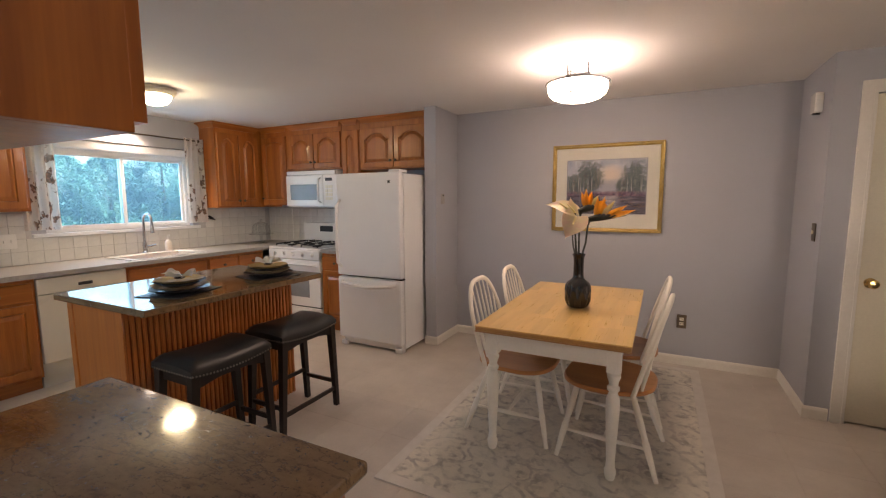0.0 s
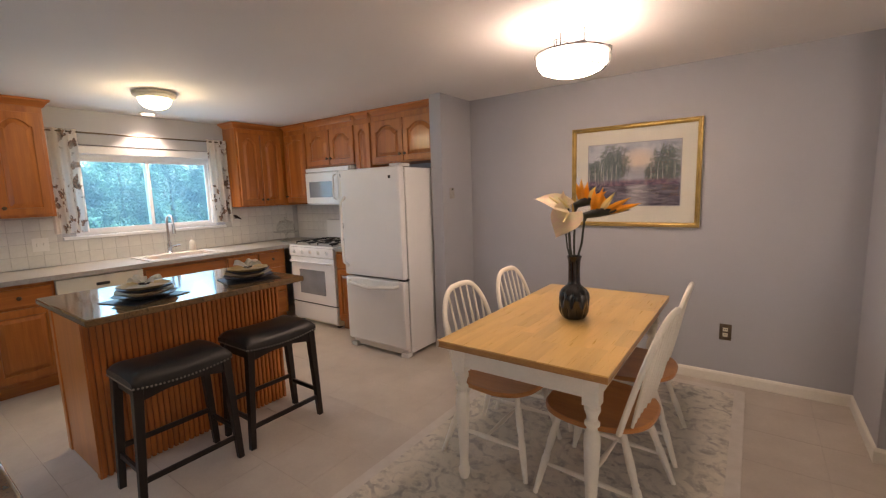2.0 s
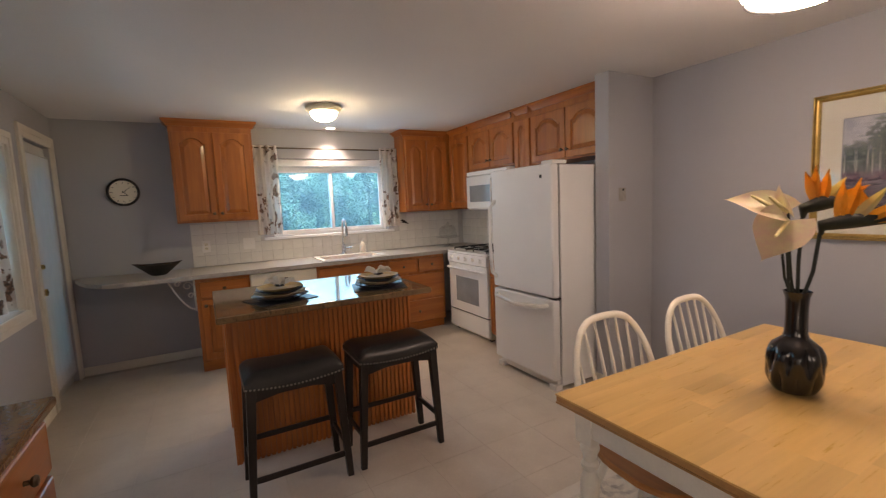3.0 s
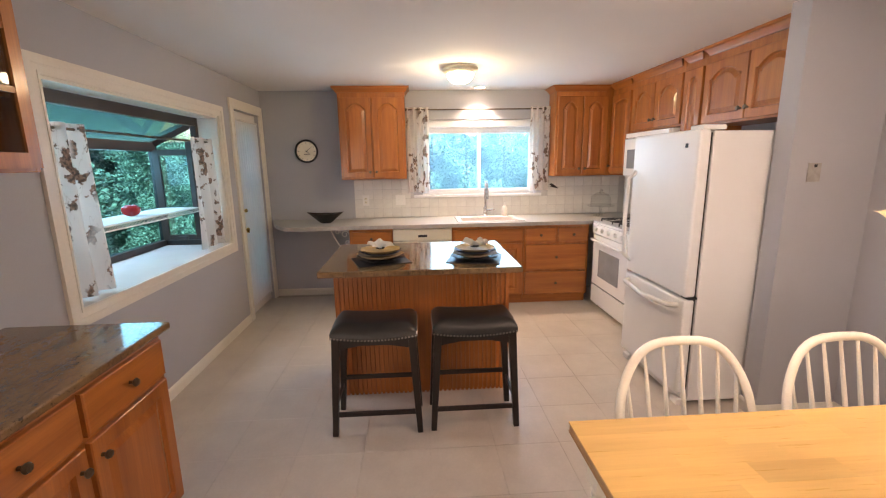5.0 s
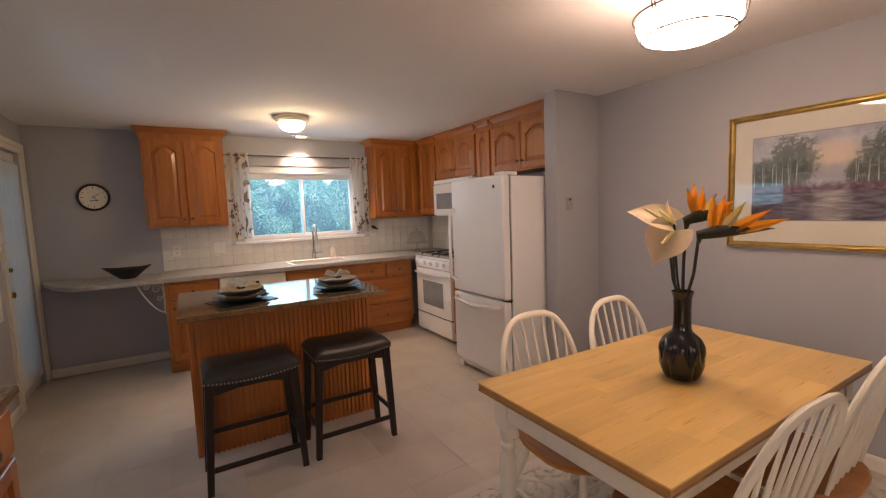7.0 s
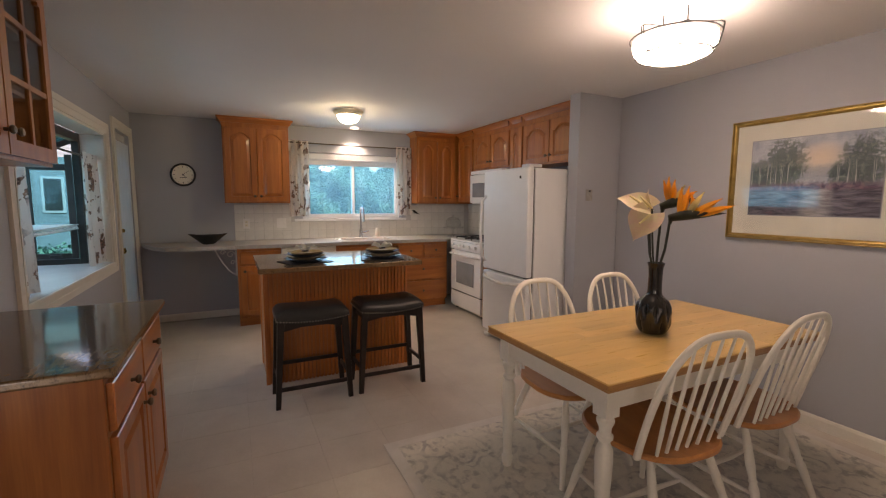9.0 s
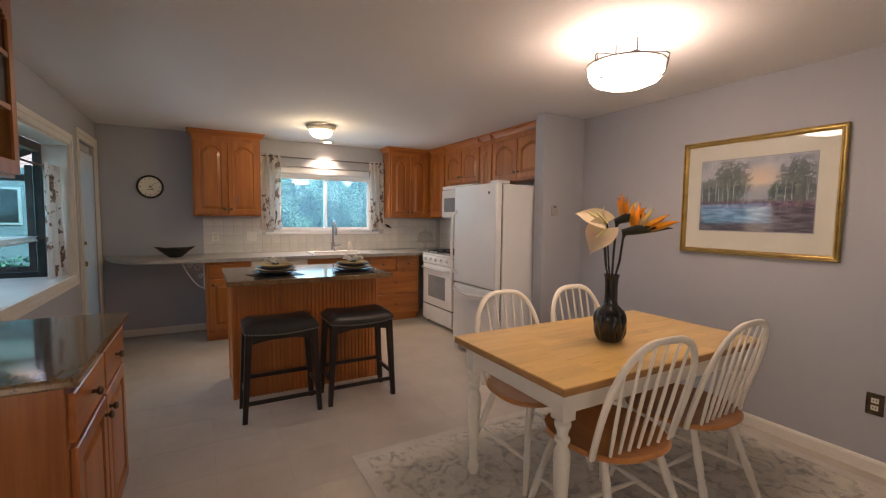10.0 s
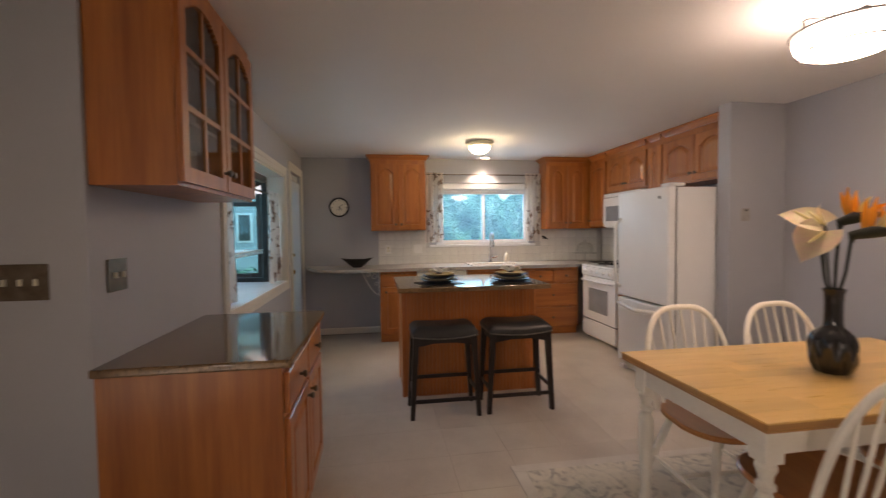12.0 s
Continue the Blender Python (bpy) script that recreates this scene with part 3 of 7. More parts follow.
def panel_front(m, width, height, arch=0.0, stile=0.055, thick=0.02, raised=True):
    """A cabinet front: frame, groove and raised panel, with an arched head where arch > 0."""
    bm = bmesh.new()
    k = 14

    def loop(du, dv, w, head):
        lo_u, hi_u, lo_v, hi_v = du, width - du, dv, height - dv
        pts = [(lo_u + (hi_u - lo_u) * i / k, lo_v) for i in range(k)]
        pts += [(hi_u, lo_v + (hi_v - head - lo_v) * i / k) for i in range(k)]
        for i in range(k):
            t = i / k
            c = 2 * t - 1
            rise = head * (1 - min(1.0, abs(c) / 0.86) ** 2.2)
            pts.append((hi_u + (lo_u - hi_u) * t, hi_v - head + rise))
        pts += [(lo_u, hi_v - head + (lo_v - hi_v + head) * i / k) for i in range(k)]
        return [bm.verts.new(m @ Vector((a, b, w))) for a, b in pts]
    loops = [loop(0, 0, 0.0, 0), loop(0, 0, thick - 0.004, 0), loop(0.004, 0.004, thick, 0)]
    if raised:
        loops += [loop(stile, stile, thick, arch), loop(stile + 0.006, stile + 0.006, thick - 0.013, arch),
                  loop(stile + 0.013, stile + 0.013, thick - 0.013, arch), loop(stile + 0.040, stile + 0.040, thick - 0.001, arch * 0.92)]
    else:
        loops += [loop(0.014, 0.014, thick - 0.001, 0)]
    for a, b in zip(loops, loops[1:]):
        for i in range(len(a)):
            j = (i + 1) % len(a)
            bm.faces.new((a[i], a[j], b[j], b[i]))
    bm.faces.new(loops[0][::-1])
    bm.faces.new(loops[-1])
    return bm


def knob_at(parent, m, u, v, mat=None):
    bm = bmesh.new()
    lathe(bm, [(0.007, 0.0), (0.006, 0.012), (0.013, 0.017), (0.016, 0.023), (0.012, 0.030), (0.0, 0.032)], m=m @ Matrix.Translation((u, v, 0.02)), seg=12)
    return part("knob", bm, mat or BRONZE, parent, "small round bronze knob")


def front(parent, side, origin, width, height, arch=0.0, kind="door", knob=None, raised=True, mat=None):
    m = facing(side, origin)
    ob = part(kind, panel_front(m, width, height, arch, 0.055 if kind == "door" else 0.03, raised=raised), mat or (OAK if kind == "door" else (OAK_Y if "x" in side else OAK_X)), parent, smooth=False)
    if knob:
        knob_at(ob, m, *knob)
    return ob

# ---------------------------------------------------------------- setting
XW, YS, YN, HC = -4.70, 0.165, 4.345, 2.33
XE, YB = 3.4, -2.2          # east and back limits of the hall
WIN = (1.93, 3.26, 1.165, 2.01)        # kitchen window: y0, y1, z0, z1
GW = (-3.60, -1.80, 0.85, 1.955)       # garden window: x0, x1, z0, z1
D2 = (-4.60, -3.935, 2.06)             # back door: x0, x1, top
D1 = (1.205, 1.965, 2.07)              # closet door: x0, x1, top

structure("floor", boxes((XW - 0.14, YS - 0.14, -0.12, XE + 0.14, YN + 0.14, -0.003), (-0.58, YB - 0.14, -0.12, XE + 0.14, YS - 0.14, -0.003)), GROUT, "beige tiled floor with pale grout joints", "floor")
structure("ceiling", boxes((XW - 0.14, YS - 0.14, HC, XE + 0.14, YN + 0.14, HC + 0.15), (-0.58, YB - 0.14, HC, XE + 0.14, YS - 0.14, HC + 0.15)), CEIL, "flat white painted ceiling", "ceiling")
structure("wall_west", boxes((XW - 0.14, YS - 0.14, 0, XW, WIN[0], HC), (XW - 0.14, WIN[1], 0, XW, YN + 0.14, HC),
                             (XW - 0.14, WIN[0], 0, XW, WIN[1], WIN[2]), (XW - 0.14, WIN[0], WIN[3], XW, WIN[1], HC)),
          PAINT, "grey lavender painted kitchen wall with a window opening", "wall", smooth=False)
structure("wall_south", boxes((XW, YS - 0.14, 0, D2[0], YS, HC), (D2[0], YS - 0.14, D2[2], D2[1], YS, HC), (D2[1], YS - 0.14, 0, GW[0], YS, HC),
                              (GW[0], YS - 0.14, 0, GW[1], YS, GW[2] - 0.03), (GW[0], YS - 0.14, GW[3], GW[1], YS, HC), (GW[1], YS - 0.14, 0, -0.46, YS, HC)),
          PAINT, "grey lavender painted wall with garden window and back door", "wall", smooth=False)
structure("wall_north", boxes((XW, YN, 0, 1.0, YN + 0.14, HC)), PAINT, "grey lavender painted dining wall", "wall", smooth=False)
structure("wall_stub", boxes((-1.985, 3.85, 0, -1.86, YN, HC)), PAINT, "short painted wall between fridge and dining area", "wall", bevel=0.004)
structure("wall_closet", boxes((1.0, 3.66, 0, 1.12, YN + 0.14, HC), (1.12, 3.66, 0, D1[0], 3.78, HC), (D1[0], 3.66, D1[2], D1[1], 3.78, HC), (D1[1], 3.66, 0, XE, 3.78, HC)),
          PAINT, "painted closet wall with a door opening", "wall", smooth=False)
structure("wall_hall", boxes((-0.58, YB, 0, -0.46, YS - 0.14, HC)), PAINT, "painted hall wall beside the serving buffet", "wall", smooth=False)
structure("wall_back", boxes((-0.58, YB - 0.14, 0, XE + 0.14, YB, HC)), PAINT, "plain painted hall end wall", "wall", smooth=False)
# opening cut for the added window that feeds the fill light
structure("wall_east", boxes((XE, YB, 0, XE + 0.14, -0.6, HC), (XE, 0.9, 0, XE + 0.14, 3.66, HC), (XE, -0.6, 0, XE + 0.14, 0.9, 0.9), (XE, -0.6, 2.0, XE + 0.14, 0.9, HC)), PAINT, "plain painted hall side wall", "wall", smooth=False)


def moulding(name, pts2, path, mat, label, category):
    """A profile of (out, up) swept along straight runs: each run is (start, end, out direction)."""
    bm = bmesh.new()
    for a, b, out in path:
        a, b, o = Vector((*a, 0)), Vector((*b, 0)), Vector((*out, 0))
        ra = [bm.verts.new(a + o * p + Vector((0, 0, q))) for p, q in pts2]
        rb = [bm.verts.new(b + o * p + Vector((0, 0, q))) for p, q in pts2]
        k = len(pts2)
        for i in range(k):
            j = (i + 1) % k
            bm.faces.new((ra[i], ra[j], rb[j], rb[i]))
        bm.faces.new(ra[::-1])
        bm.faces.new(rb)
    return structure(name, bm, mat, label, category, smooth=False)


BASE = [(0.0, 0.0), (0.013, 0.0), (0.013, 0.062), (0.008, 0.074), (0.003, 0.08), (0.0, 0.08)]
moulding("baseboard", BASE, [((-1.86, YN), (1.0, YN), (0, -1)), ((-1.86, 3.85), (-1.86, YN - 0.013), (1, 0)), ((-1.985, 3.85), (-1.847, 3.85), (0, -1)),
                             ((1.0, 3.66), (1.0, YN - 0.013), (-1, 0)), ((0.987, 3.66), (1.122, 3.66), (0, -1)),
                             ((-3.835, YS), (-1.40, YS), (0, 1)), ((XW, YS + 0.02), (XW, 1.15), (1, 0)), ((-0.46, YB), (-0.46, YS - 0.002), (1, 0))],
         TRIM, "ivory painted baseboard", "baseboard")


def casing(name, side, origin, w, h, face=0.078, bottom=False, label="ivory painted casing", depth=0.018):
    """Stepped trim round an opening whose lower right-hand corner is at the origin; u runs to the right-hand side."""
    m = facing(side, origin)
    bm = bmesh.new()

    def bar(u0, v0, u1, v1, w1):
        vs = box(bm, u0, v0, 0, u1, v1, w1)
        for v in vs:
            v.co = m @ v.co
    b0 = -face if bottom else 0.0
    for k, (i, o, d) in enumerate(((0.0, face, depth * 0.7), (face * 0.55, face + 0.003, depth), (0.006, 0.018, depth * 0.9))):
        bar(-o, b0 + (face - o if bottom else 0), -i, h + o, d)
        bar(w + i, b0 + (face - o if bottom else 0), w + o, h + o, d)
        bar(-i, h + i, w + i, h + o, d)
        if bottom:
            bar(-i, -o, w + i, -i, d)
    return structure(name, bm, TRIM, label, "trim", smooth=False)


casing("trim", "+y", (GW[1], YS, GW[2]), GW[1] - GW[0], GW[3] - GW[2], 0.085, True, "ivory painted garden window casing")
casing("trim", "+y", (D2[1], YS, 0), D2[1] - D2[0], D2[2], 0.085, False, "ivory painted back door casing")
casing("trim", "-y", (D1[0], 3.66, 0), D1[1] - D1[0], D1[2], 0.07, False, "ivory painted closet door casing")
structure("trim", boxes((GW[0], 0.0, GW[3] - 0.016, GW[1], YS, GW[3]), (GW[0], 0.0, GW[2], GW[0] + 0.016, YS, GW[3] - 0.016), (GW[1] - 0.016, 0.0, GW[2], GW[1], YS, GW[3] - 0.016)),
          TRIM, "ivory painted reveal of the garden window", "trim")

# closet door
door = tagged(finish("door_1", boxes((D1[0] + 0.006, 3.668, 0.012, D1[1] - 0.006, 3.705, D1[2] - 0.006)), DOORPAINT, 0.003), "closed cream painted flush closet door", "door", kind="structure")
bm = bmesh.new()
lathe(bm, [(0.032, 0), (0.032, 0.006), (0.012, 0.012), (0.011, 0.03), (0.026, 0.042), (0.029, 0.055), (0.022, 0.066), (0, 0.069)], m=facing("-y", (1.265, 3.668, 0.925)), seg=20)
part("door_knob", bm, BRASS, door, "round polished brass knob")
# black panel behind the door gives the opening its darkness by colour
structure("trim", boxes((D1[0], 3.72, 0, D1[1], 3.78, D1[2])), DARK, "black panel standing in for closet darkness", "trim")

# back door with a sheer over its glass
door = tagged(finish("door_2", boxes((D2[0] + 0.006, YS - 0.075, 0.01, D2[0] + 0.11, YS - 0.035, D2[2] - 0.006), (D2[1] - 0.11, YS - 0.075, 0.01, D2[1] - 0.006, YS - 0.035, D2[2] - 0.006), (D2[0] + 0.11, YS - 0.075, 0.01, D2[1] - 0.11, YS - 0.035, 0.25), (D2[0] + 0.11, YS - 0.075, 1.92, D2[1] - 0.11, YS - 0.035, D2[2] - 0.006)), WHITE, 0.003), "closed white back door hung with a sheer panel", "door", kind="structure")
p = part("pane", boxes((D2[0] + 0.11, YS - 0.058, 0.25, D2[1] - 0.11, YS - 0.053, 1.92)), GLASS, door, smooth=False)
p.visible_shadow = False
bm = bmesh.new()
sheet(bm, 80, 8, lambda u, v: (D2[0] + 0.05 + u * 0.56, YS - 0.012 + 0.010 * math.sin(u * 62 + v), 0.10 + v * 1.86))
part("sheer_panel", bm, SHEER, door, "white gathered sheer curtain panel")
bm = bmesh.new()
tube(bm, [(D2[0] + 0.03, YS - 0.012, 1.97), (D2[1] - 0.03, YS - 0.012, 1.97)], 0.007)
tube(bm, [(D2[0] + 0.03, YS - 0.012, 0.11), (D2[1] - 0.03, YS - 0.012, 0.11)], 0.007)
part("sheer_rod", bm, WHITE, door)
for z, big in ((0.905, 1.0), (1.10, 0.7)):
    bm = bmesh.new()
    lathe(bm, [(0.03 * big, 0), (0.03 * big, 0.006), (0.012, 0.012), (0.011, 0.03), (0.026 * big, 0.04), (0.027 * big, 0.055), (0, 0.064)], m=facing("+y", (-3.985, YS - 0.035, z)), seg=16)
    part("door_knob" if big == 1.0 else "deadbolt", bm, BRASS, door, "brass door hardware")

# unseen hall window behind the walk, added to let fill light in
hw = thing("window_3", (XE, 0.15, 0.9), "white window added unseen to light the hall", "window", kind="structure")
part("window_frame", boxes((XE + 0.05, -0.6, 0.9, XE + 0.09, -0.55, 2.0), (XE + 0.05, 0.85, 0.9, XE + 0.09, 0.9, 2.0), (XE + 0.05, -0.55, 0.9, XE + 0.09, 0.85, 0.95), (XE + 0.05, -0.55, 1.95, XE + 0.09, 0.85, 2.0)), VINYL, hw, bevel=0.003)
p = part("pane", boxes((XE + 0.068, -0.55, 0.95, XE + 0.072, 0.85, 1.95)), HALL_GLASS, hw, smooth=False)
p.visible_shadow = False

# kitchen window
y0, y1, z0, z1 = WIN
win = thing("window_1", (XW, (y0 + y1) / 2, z0), "white vinyl sliding kitchen window with white sill", "window", kind="structure")
xf = XW - 0.06
part("window_frame", boxes((xf - 0.05, y0, z0, xf, y0 + 0.035, z1), (xf - 0.05, y1 - 0.035, z0, xf, y1, z1), (xf - 0.05, y0 + 0.035, z0, xf, y1 - 0.035, z0 + 0.035), (xf - 0.05, y0 + 0.035, 1.885, xf, y1 - 0.035, z1)), VINYL, win, bevel=0.003)
ym = 2.60
for a, b, dx in ((y0 + 0.035, ym + 0.02, 0.0), (ym - 0.02, y1 - 0.035, -0.022)):
    fr = 0.03
    s = part("sash", boxes((xf - 0.024 + dx, a, z0 + 0.035, xf - 0.003 + dx, a + fr, 1.885), (xf - 0.024 + dx, b - fr, z0 + 0.035, xf - 0.003 + dx, b, 1.885),
                           (xf - 0.024 + dx, a + fr, z0 + 0.035, xf - 0.003 + dx, b - fr, z0 + 0.06), (xf - 0.024 + dx, a + fr, 1.86, xf - 0.003 + dx, b - fr, 1.885)), VINYL, win, bevel=0.002)
    p = part("pane", boxes((xf - 0.016 + dx, a + fr, z0 + 0.06, xf - 0.012 + dx, b - fr, 1.86)), HAZE_GLASS, s, smooth=False)
    p.visible_shadow = False
part("window_sill", boxes((XW - 0.06, 1.83, 1.135, XW + 0.035, 3.33, 1.165)), VINYL, win, "white painted window stool", bevel=0.004)
part("roller_blind", boxes((XW - 0.055, y0 + 0.004, 1.925, XW - 0.01, y1 - 0.004, z1 - 0.004)), VINYL, win, "rolled white blind cassette", bevel=0.012)

# garden window: a glazed box that stands out from the wall
x0, x1, z0, z1 = GW
yb, zf = -0.42, 1.72
gwn = thing("window_2", ((x0 + x1) / 2, YS - 0.14, z0), "dark bronze glazed garden window box with white seat board", "window", kind="structure")
part("seat_board", boxes((x0, yb, z0 - 0.03, x1, YS - 0.001, z0)), WHITE, gwn, "white painted seat board", bevel=0.003)
T = 0.05
yi = -0.002
for xs in (x0, x1 - T):
    part("corner_post", boxes((xs, yb, z0, xs + T, yb + T, zf)), BROWN_ALU, gwn, bevel=0.003)
    part("jamb_post", boxes((xs, yi - T, z0, xs + T, yi, z1 - 0.016)), BROWN_ALU, gwn, bevel=0.003)
    part("side_rail", boxes((xs, yb + T, z0, xs + T, yi - T, z0 + 0.045)), BROWN_ALU, gwn, bevel=0.003)
    bm = bmesh.new()
    tube(bm, [(xs + T / 2, yi - 0.02, z1 - 0.045), (xs + T / 2, yb + 0.02, zf + 0.01)], 0.036, 4)
    part("rafter", bm, BROWN_ALU, gwn, smooth=False)
    p = part("pane", boxes((xs + 0.022, yb + T, z0 + 0.045, xs + 0.027, yi - T, 1.74)), GLASS, gwn, smooth=False)
    p.visible_shadow = False
# side casement on the far end
cs = x0 + T + 0.002
part("casement", boxes((cs, yb + T, z0 + 0.05, cs + 0.022, yb + T + 0.045, 1.68), (cs, yi - T - 0.045, z0 + 0.05, cs + 0.022, yi - T, 1.76),
                       (cs, yb + T + 0.045, z0 + 0.05, cs + 0.022, yi - T - 0.045, z0 + 0.095), (cs, yb + T + 0.045, 1.63, cs + 0.022, yi - T - 0.045, 1.68)), BROWN_ALU, gwn, bevel=0.003)
part("casement_crank", boxes((cs + 0.022, -0.24, z0 + 0.06, cs + 0.05, -0.16, z0 + 0.085)), BROWN_ALU, gwn, bevel=0.006)
part("back_rail", boxes((x0 + T, yb, z0, x1 - T, yb + T, z0 + 0.05)), BROWN_ALU, gwn, bevel=0.003)
part("back_head", boxes((x0 + T, yb, zf - 0.055, x1 - T, yb + T, zf + 0.02)), BROWN_ALU, gwn, bevel=0.003)
part("top_rail", boxes((x0 + T, yi - 0.05, z1 - 0.085, x1 - T, yi, z1 - 0.016)), BROWN_ALU, gwn, bevel=0.003)
p = part("pane", boxes((x0 + T, yb + 0.022, z0 + 0.05, x1 - T, yb + 0.027, zf - 0.055)), GLASS, gwn, smooth=False)
p.visible_shadow = False
bm = bmesh.new()
prism(bm, [(yi - 0.03, z1 - 0.05), (yi - 0.03, z1 - 0.045), (yb + 0.02, zf + 0.022), (yb + 0.02, zf + 0.017)], x0 + T, x1 - T, lambda a, b, c: (c, a, b))
p = part("roof_pane", bm, ROOF_GLASS, gwn, smooth=False)
p.visible_shadow = False
# white wire shelf halfway up
SZ = 1.185
rack = thing("wire_shelf", ((x0 + x1) / 2, -0.21, SZ), "white coated wire shelf across the garden window", "shelf")
bm = bmesh.new()
for k in range(9):
    tube(bm, [(x0 + 0.06, -0.355 + k * 0.037, SZ - 0.006), (x1 - 0.06, -0.355 + k * 0.037, SZ - 0.006)], 0.003, 6)
part("long_wire", bm, WHITE, rack)
bm = bmesh.new()
for k in range(112):
    xx = x0 + 0.07 + k * 0.0149
    tube(bm, [(xx, -0.365, SZ), (xx, -0.052, SZ), (xx, -0.048, SZ - 0.034)], 0.0022, 5)
part("cross_wire", bm, WHITE, rack)
for zz in (SZ, SZ - 0.034):
    bm = bmesh.new()
    tube(bm, [(x0 + 0.05, -0.048, zz), (x1 - 0.05, -0.048, zz)], 0.005, 6)
    part("front_wire", bm, WHITE, rack)
for xs in (x0 + 0.055, x1 - 0.055):
    bm = bmesh.new()
    tube(bm, [(xs, -0.37, SZ - 0.01), (xs, -0.06, SZ - 0.01)], 0.006, 6)
    part("end_clip", bm, WHITE, rack)

# stairs and their painted guard
st = thing("staircase", (1.16, 2.15, 0), "grey carpeted stairs with a painted guard wall", "stairs", kind="structure")
for k in range(7):
    part("step", boxes((1.16 + 0.25 * k, 1.70, 0.0 if k == 0 else 0.185 * k, 1.16 + 0.25 * 8, 2.60, 0.185 * (k + 1))), CARPET, st, bevel=0.018)
gd = thing("stair_guard", (1.10, 2.66, 0), "blue-grey painted stair guard with sloping rail", "railing", kind="structure")
S = 0.185 / 0.25


def guard_piece(pts):
    bm = bmesh.new()
    prism(bm, pts, 2.605, 2.705, lambda a, b, c: (a, c, b))
    return bm


part("newel", guard_piece([(1.095, 0), (1.215, 0), (1.215, 0.93), (1.095, 0.87)]), GREYPAINT, gd, bevel=0.004)
part("handrail", guard_piece([(1.07, 0.76), (1.093, 0.76), (1.093, 0.872), (2.5, 0.872 + 1.407 * S), (2.5, 0.972 + 1.407 * S), (1.07, 0.925)]), GREYPAINT, gd, bevel=0.004)
part("stringer", guard_piece([(1.217, 0.0), (2.5, 0.0), (2.5, 0.32 + 1.28 * S), (1.217, 0.24)]), GREYPAINT, gd, bevel=0.004)
for xx in (1.49, 1.77, 2.05, 2.33):
    part("baluster", guard_piece([(xx, 0.30), (xx + 0.09, 0.30), (xx + 0.09, 0.85 + (xx - 1.09) * S), (xx, 0.85 + (xx - 1.09) * S)]), GREYPAINT, gd, bevel=0.004)

# ---------------------------------------------------------------- outdoors
bm = bmesh.new()
vs = [bm.verts.new(p) for p in ((-900, -900, -0.45), (900, -900, -0.45), (900, 900, -0.45), (-900, 900, -0.45))]
bm.faces.new(vs)
structure("ground", bm, GRASS, "mown green lawn round the house", "ground", smooth=False)


def leaf_mesh(name, count, place, size, seed, mat, droop=0.35):
    """Many small folded leaf sprays on places given by place(rng)."""
    rng = np.random.default_rng(seed)
    c = place(rng, count)
    yaw, tilt = rng.uniform(0, 2 * np.pi, count), rng.uniform(-0.9, 0.9, count)
    s = size * rng.uniform(0.6, 1.4, count)
    ax = np.stack([np.cos(yaw) * np.cos(tilt), np.sin(yaw) * np.cos(tilt), np.sin(tilt)], 1)
    bx = np.stack([-np.sin(yaw), np.cos(yaw), rng.uniform(-droop, droop, count)], 1)
    a = c - ax * s[:, None]
    b = c + ax * s[:, None]
    m1 = c + bx * (s * 0.5)[:, None]
    m2 = c - bx * (s * 0.5)[:, None]
    v = np.stack([a, m1, b, m2], 1).reshape(-1, 3)
    f = np.arange(count * 4).reshape(-1, 4)
    me = bpy.data.meshes.new(name)
    me.from_pydata(v.tolist(), [], f.tolist())
    me.materials.append(mat)
    return me


def cone_place(h, r):
    def fn(rng, k):
        t = rng.uniform(0, 1, k) ** 0.9
        a = rng.uniform(0, 2 * np.pi, k)
        lump = 0.82 + 0.18 * np.sin(a * 5 + t * 17) + 0.10 * np.sin(a * 3 - t * 31)
        rad = r * lump * np.sqrt(rng.uniform(0.35, 1, k)) * np.minimum(1, (1.03 - t) * 4.5)
        return np.stack([rad * np.cos(a), rad * np.sin(a), 0.05 + t * h], 1)
    return fn


def blob_place(blobs):
    def fn(rng, k):
        pick = rng.integers(0, len(blobs), k)
        b = np.array(blobs)[pick]
        d = rng.normal(size=(k, 3))
        d /= np.linalg.norm(d, axis=1)[:, None]
        rad = b[:, 3] * rng.uniform(0.45, 1.05, k)
        return b[:, :3] + d * rad[:, None] * np.array((1, 1, 0.75))
    return fn


def evergreen(at, h, r, seed, group):
    ob = thing("evergreen_tree", at, "tall dense green arborvitae outside the window", "tree", group)
    bm = bmesh.new()
    tube(bm, [(at[0], at[1], at[2]), (at[0] + 0.03, at[1], at[2] + h * 0.5), (at[0], at[1] + 0.02, at[2] + h * 0.95)], [0.09, 0.06, 0.01], 8)
    part("trunk", bm, BARK, ob)
    cr = new("crown", leaf_mesh("crown", int((13000 if h < 4 else 4600) * h), cone_place(h, r), 0.024 if h < 4 else 0.04, seed, HEDGE_LEAF if h < 4 else TALL_LEAF))
    cr.parent = ob
    return ob


